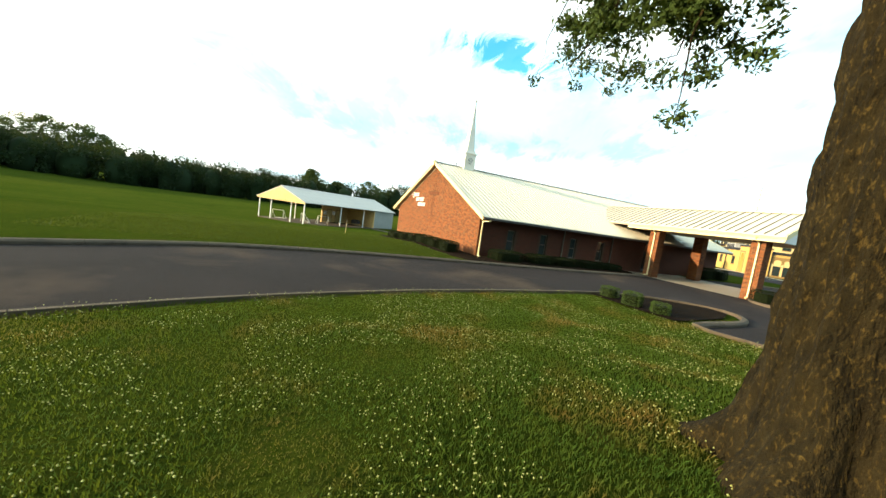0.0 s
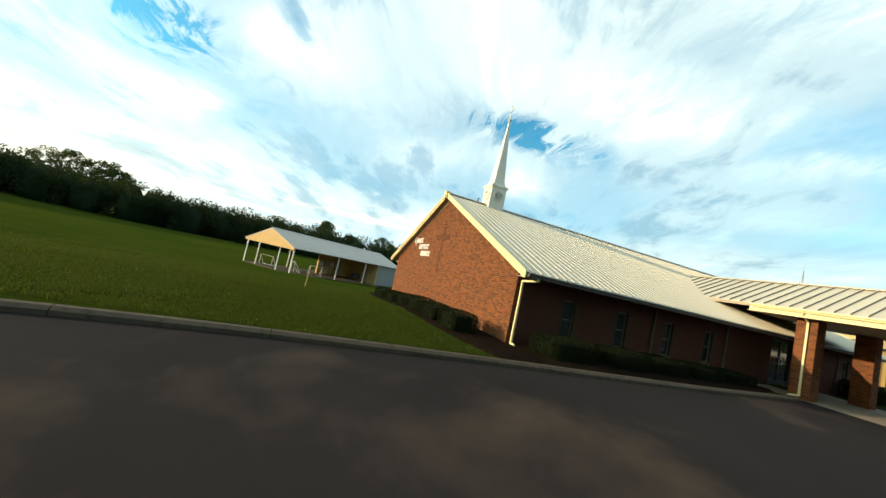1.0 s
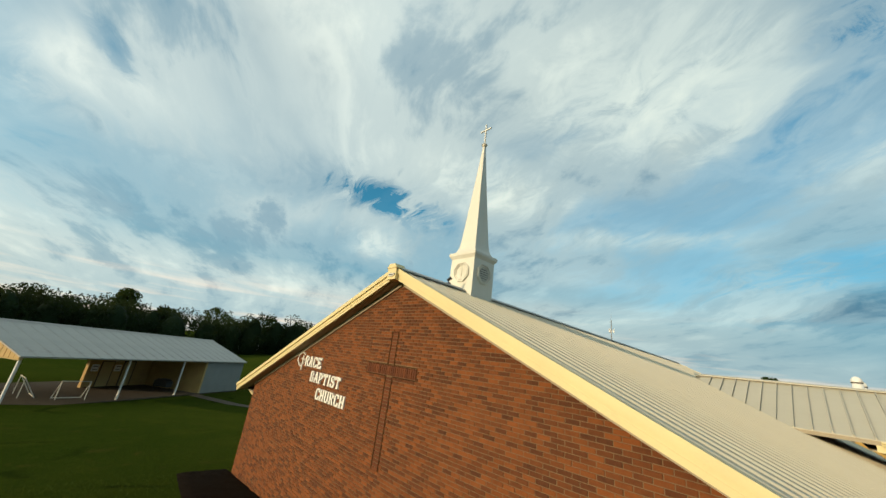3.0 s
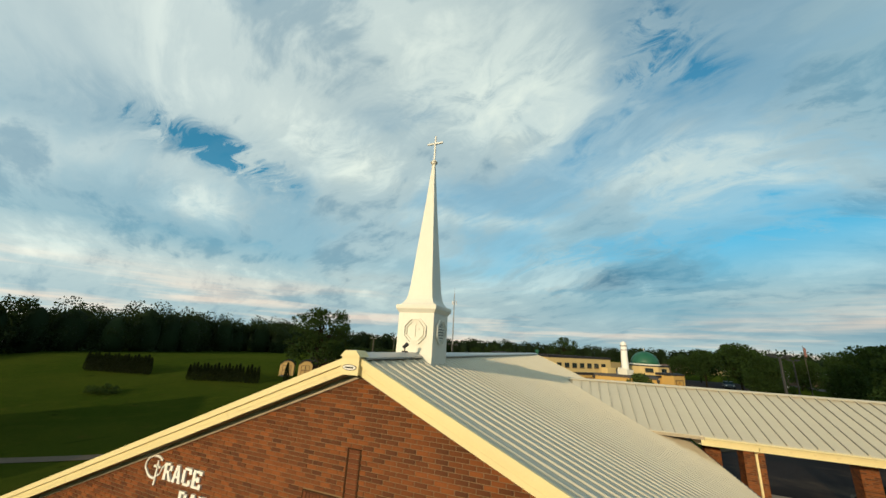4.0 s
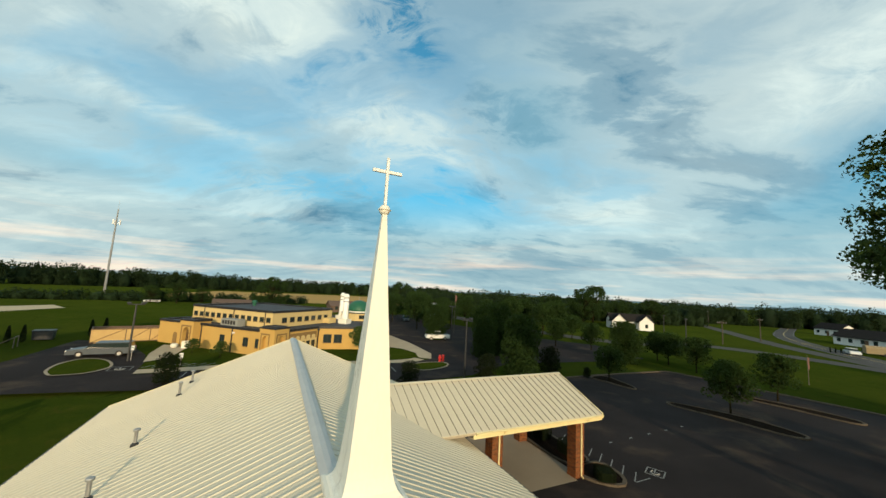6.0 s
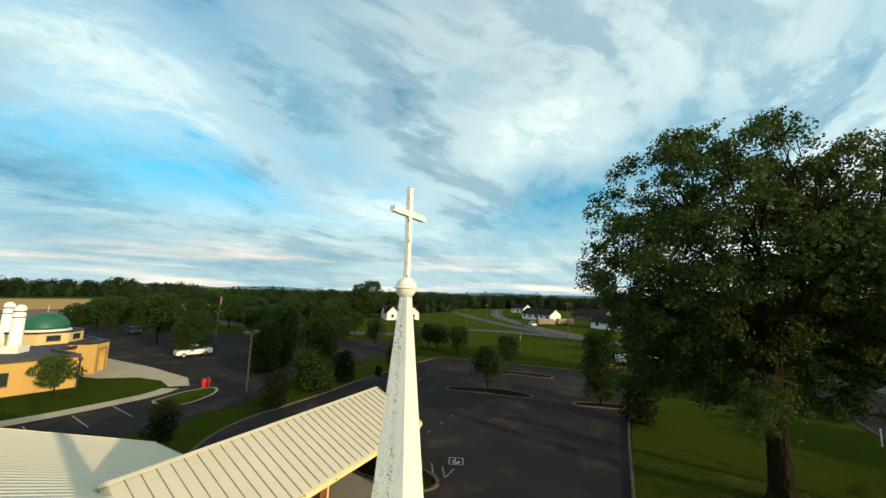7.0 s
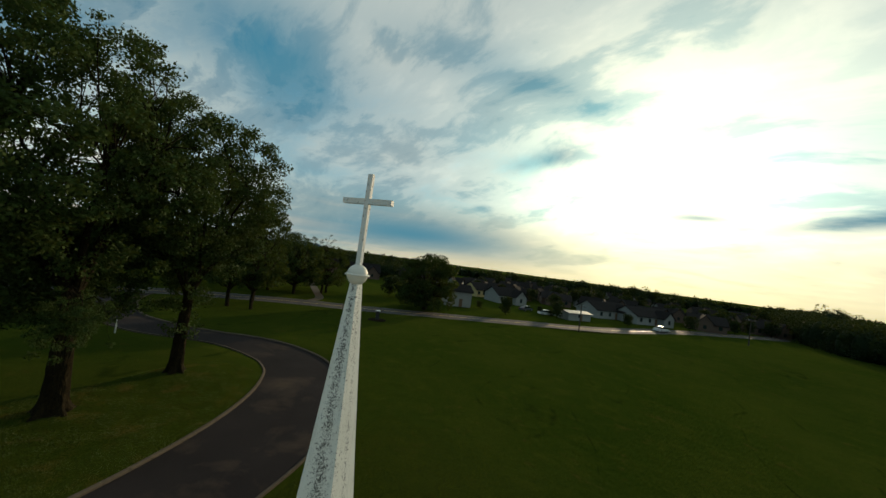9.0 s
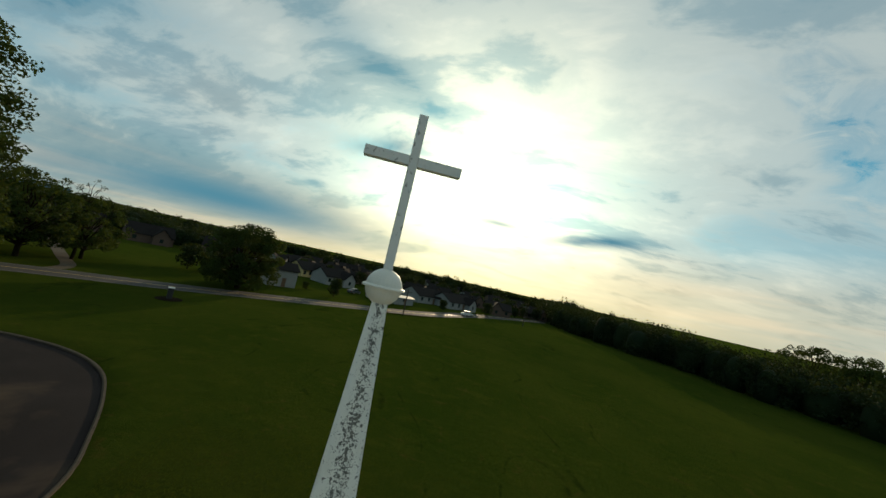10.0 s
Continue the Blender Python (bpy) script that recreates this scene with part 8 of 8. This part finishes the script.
# the shorter pole holds a ribbon, drawn with the flag's cloth
for x, y, h, lb in ((36.7, 69.7, 9.0, "striped flag hanging from a thin pale pole"), (62.3, 18.5, 3.8, "small ribbon hanging from a thin pole")):
    t = thing("flagpole", lb, "flagpole", (x, y, 0.06))
    part("pole", Geo().tube((0, 0, 0), (0, 0, h), 0.05, 0.03, 8), M["timber"], t)
    g = Geo()
    v = [(0.04 + 0.25 * i / 6 + 0.02 * math.sin(i * 2 + j), 0.08 * math.sin(i * 1.8 + j * 0.6), h - 0.2 - 1.5 * j / 5 - 0.2 * i / 6) for j in range(6) for i in range(7)]
    g.add(v, [(j * 7 + i, j * 7 + i + 1, j * 7 + i + 8, j * 7 + i + 7) for j in range(5) for i in range(6)])
    part("flag", g, M["flag"], t, "folded red and white flag")

# ---- play yard ----
def swing_set():
    t = thing("swing_set", "long timber swing set with three A-frames", "swing set", (-20.2, 18.5, ground_z(-20, 20.5)), -8)
    H, Lg = 2.05, 6.4
    for y in (0.0, 3.3, 6.4):
        for s in (-1, 1):
            part("frame_leg", Geo().tube((s * 0.85, y, -0.2), (s * 0.08, y, H), 0.05, n=6), M["timber"], t)
        part("cross_brace", Geo().box((-0.5, y - 0.04, 0.85), (0.5, y + 0.04, 0.95)), M["old_timber"], t)
    part("top_beam", Geo().box((-0.06, -0.3, H - 0.05), (0.06, Lg + 0.3, H + 0.08)), M["old_timber"], t)
    for y, col in ((0.9, "blue"), (2.2, "blue"), (4.4, "siding"), (5.3, "siding")):
        sw = part("swing_seat", Geo().box((-0.12, y - 0.25, 0.5), (0.12, y + 0.25, 0.56)).box((-0.12, y - 0.25, .56), (-0.06, y + 0.25, 0.9 if col == "siding" else 0.66)), M[col], t)
        for q in (-0.24, 0.24):
            part("chain", Geo().tube((0, y + q, 0.55), (0, y + q, H - 0.05), 0.014, n=4), M["galv"], sw)


swing_set()
t = thing("play_tower", "timber play tower with a blue canopy roof", "playground tower", (-17.9, 26.8, ground_z(-18.0, 27)), 8)
t.scale = (0.95, 0.95, 0.78)
for x in (-0.7, 0.7):
    for y in (-0.7, 0.7):
        part("post", Geo().box((x - 0.06, y - 0.06, -0.1), (x + 0.06, y + 0.06, 2.1)), M["old_timber"], t)
part("deck", Geo().box((-0.75, -0.75, 0.95), (0.75, 0.75, 1.05)), M["old_timber"], t)
part("canopy", Geo().prism([(-0.85, 2.0), (0, 2.75), (0.85, 2.0), (0.85, 2.04), (0, 2.8), (-0.85, 2.04)], -0.85, 0.85), M["blue"], t, "blue sheet canopy")
for i in range(6):
    x = -0.6 + 0.24 * i
    part("rail_slat", Geo().box((x - 0.04, -0.76, 1.05), (x + 0.04, -0.72, 1.6)), M["old_timber"], t)
for x in (-0.45, 0.0, 0.45):
    part("ladder_board", Geo().box((x - 0.12, -0.8, 0.05), (x + 0.12, -0.76, 0.95)), M["old_timber"], t)


def chain_fence(a, b, n, name="chain_fence"):
    """A dark mesh fence: posts, rails and wires."""
    t = thing(name, "dark chain-link fence round the play yard", "fence", group="yard fences")
    a, b = Vector(a), Vector(b)
    prev = None
    for i in range(n + 1):
        p = a.lerp(b, i / n)
        z = ground_z(p.x, p.y)
        part("post", Geo().tube((p.x, p.y, z - 0.1), (p.x, p.y, z + 1.25), 0.035, n=6), M["dark"], t)
        if prev is not None:
            q, zq = prev
            g = Geo()
            for h in (0.08, 1.2):
                g.tube((q.x, q.y, zq + h), (p.x, p.y, z + h), 0.02, n=4)
            part("rail", g, M["dark"], t)
            g = Geo()
            for k in range(10):
                u = q.lerp(p, (k + 0.5) / 10)
                zu = zq + (z - zq) * (k + .5) / 10
                g.tube((u.x, u.y, zu + 0.08), (u.x, u.y, zu + 1.2), 0.006, n=3)
            for k in range(5):
                g.tube((q.x, q.y, zq + 0.2 + 0.2 * k), (p.x, p.y, z + 0.2 + 0.2 * k), 0.005, n=3)
            part("wire_mesh", g, M["dark"], t)
        prev = (p, z)


chain_fence((-23.6, 18.4, 0), (-22.4, 29.0, 0), 4)
chain_fence((-23.6, 18.4, 0), (-17.0, 17.2, 0), 3)
chain_fence((-17.0, 17.2, 0), (-16.4, 29.0, 0), 5)
chain_fence((-22.4, 29.0, 0), (-16.4, 29.0, 0), 3)

# ---- vehicles ----


def vehicle(name, label, x, y, turn, L, W, profile, cabin, paint, z=0.09, wheels=(0.2, 0.8), wheel_r=0.34, cat="car"):
    """A vehicle: shaped body, glazed cabin, wheels with rims, lamps. Profiles: pairs of share of length, height."""
    t = thing(name, label, cat, (x, y, z), turn)
    p = [(-L / 2 + L * a, h) for a, h in profile]
    part("body", Geo().prism(p, -W / 2, W / 2), paint, t)
    if cabin:
        q = [(-L / 2 + L * a, h) for a, h in cabin]
        part("cabin", Geo().prism(q, -W / 2 + 0.12, W / 2 - 0.12), M["pane"], t)
        top = max(h for _, h in q)
        xs = [u for u, h in q if h > top - 0.05]
        part("roof_panel", Geo().box((min(xs) - 0.05, -W / 2 + 0.1, top - 0.02), (max(xs) + 0.05, W / 2 - 0.1, top + 0.05), bevel=0.02), paint, t)
    for a in wheels:
        for s in (-1, 1):
            xx = -L / 2 + L * a
            wh = part("wheel", Geo().tube((xx, s * (W / 2 - 0.2), wheel_r), (xx, s * (W / 2 + 0.02), wheel_r), wheel_r, n=16), M["rubber"], t)
            part("rim", Geo().tube((xx, s * (W / 2 - 0.1), wheel_r), (xx, s * (W / 2 + 0.035), wheel_r), wheel_r * 0.55, n=10), M["galv"], wh)
    for s in (-1, 1):
        part("headlight", Geo().box((-L / 2 - 0.02, s * W * 0.36 - 0.14, 0.62), (-L / 2 + 0.05, s * W * 0.36 + 0.14, 0.78)), M["letter"], t)
        part("tail_light", Geo().box((L / 2 - 0.05, s * W * 0.38 - 0.1, 0.7), (L / 2 + 0.02, s * W * 0.38 + 0.1, 0.9)), M["red"], t)
    return t


SALOON = [(0, 0.32), (1, 0.32), (1.0, 0.85), (0.97, 0.95), (0.3, 1.0), (0.26, 0.96), (0.02, 0.78), (0, 0.6)]
vehicle("hearse", "long blue-grey hearse parked on the asphalt", -18.6, 50.6, 4, 5.6, 1.85, SALOON, [(0.26, 0.95), (0.36, 1.42), (0.42, 1.5), (0.95, 1.52), (0.985, 0.95)], M["car_grey"])
PICK = [(0, 0.4), (1, 0.4), (1, 1.05), (0.62, 1.05), (0.3, 1.1), (0.02, 1.0), (0, 0.7)]
vehicle("pickup_truck", "white pickup truck parked beside the lot trees", 27.8, 59.6, -12, 4.6, 1.8, PICK, [(0.28, 1.08), (0.36, 1.66), (0.58, 1.68), (0.62, 1.05)], M["car_white"])
CAR = [(0, 0.3), (1, 0.3), (1.0, 0.8), (0.95, 0.92), (0.3, 0.95), (0.03, 0.76), (0, 0.55)]
CAB = [(0.24, 0.93), (0.38, 1.4), (0.68, 1.44), (0.92, 0.92)]
vehicle("car", "white car standing on the country road", 122, 30.5, 30, 4.6, 1.8, CAR, CAB, M["car_white"])
vehicle("car", "white car on the road with the evening sun on it", -26.5, -104.5, 49, 4.6, 1.8, CAR, CAB, M["car_white"], 0.1)
for x, y, tn, m in ((136, 12, 20, "car_grey"), (139, 9, 15, "car_white"), (150, 2, 10, "car_grey"), (3, -96, 20, "car_white"), (9, -99, 60, "car_grey"), (34, 96, 80, "car_grey"), (50, 112, 80, "car_white"), (-40, 150, 10, "car_white")):
    vehicle("car", "parked car near the far houses", x, y, tn, 4.6, 1.8, CAR, CAB, M[m], ground_z(x, y) + 0.02)
bus = vehicle("school_bus", "yellow school bus with a white roof at the lot's edge", 53.0, 0.4, -61, 9.0, 2.3, [(0, 0.5), (1, 0.5), (1, 2.2), (0.13, 2.2), (0.11, 1.45), (0, 1.4)], None, M["yellow"], 0.06, (0.14, 0.74), 0.48, "bus")
part("roof_panel", Geo().prism([(-1.2, 2.2), (1.2, 2.2), (1.1, 2.65), (0.7, 2.85), (-0.7, 2.85), (-1.1, 2.65)], -3.55, 4.75, "x"), M["siding"], bus)
for i in range(9):
    for s in (-1, 1):
        part("window", Geo().box((-3.1 + 0.85 * i, s * 1.2 - 0.02, 1.6), (-2.4 + 0.85 * i, s * 1.2 + 0.02, 2.12)), M["pane"], bus)
for s in (-1, 1):
    part("stripe", Geo().box((-3.5, s * 1.2 - 0.025, 1.2), (4.75, s * 1.2 + 0.025, 1.3)), M["dark"], bus)
for x, y, tn in ((127.6, 27.0, -60), (135, 21.5, -60)):
    t = thing("covered_trailer", "tan covered trailer beside a white house", "trailer", (x, y, 0.06), tn)
    part("cover", Geo().prism([(-1.2, 0.5), (1.2, 0.5), (1.2, 1.8), (0.7, 2.3), (-0.7, 2.3), (-1.2, 1.8)], -3, 3, "x"), M["tan_tank"], t)
    for s in (-1, 1):
        part("wheel", Geo().tube((0, s * 1.0, 0.4), (0, s * 1.25, 0.4), 0.4, n=12), M["rubber"], t)

# ---- far hills on the horizon ----
v, f = [], []
for i in range(121):
    a = radians(-40 + 1.5 * i)
    d = 3000
    h = 8 + 34 * abs(noise.noise(Vector((i * 0.13, 0.3, 1)))) + 7 * noise.noise(Vector((i * 0.6, 5, 2)))
    for r, z in ((0, -5), (0, h * 0.7), (60, h), (160, -5)):
        v.append(((d + r) * math.sin(a), (d + r) * math.cos(a), z))
for i in range(120):
    for k in range(3):
        f.append((4 * i + k, 4 * i + k + 1, 4 * i + k + 5, 4 * i + k + 4))
tagged(new("backdrop", mesh_of("backdrop", v, f, M["hill"], True)), "faint line of far hills tinted blue for haze", "hill", "", "structure")
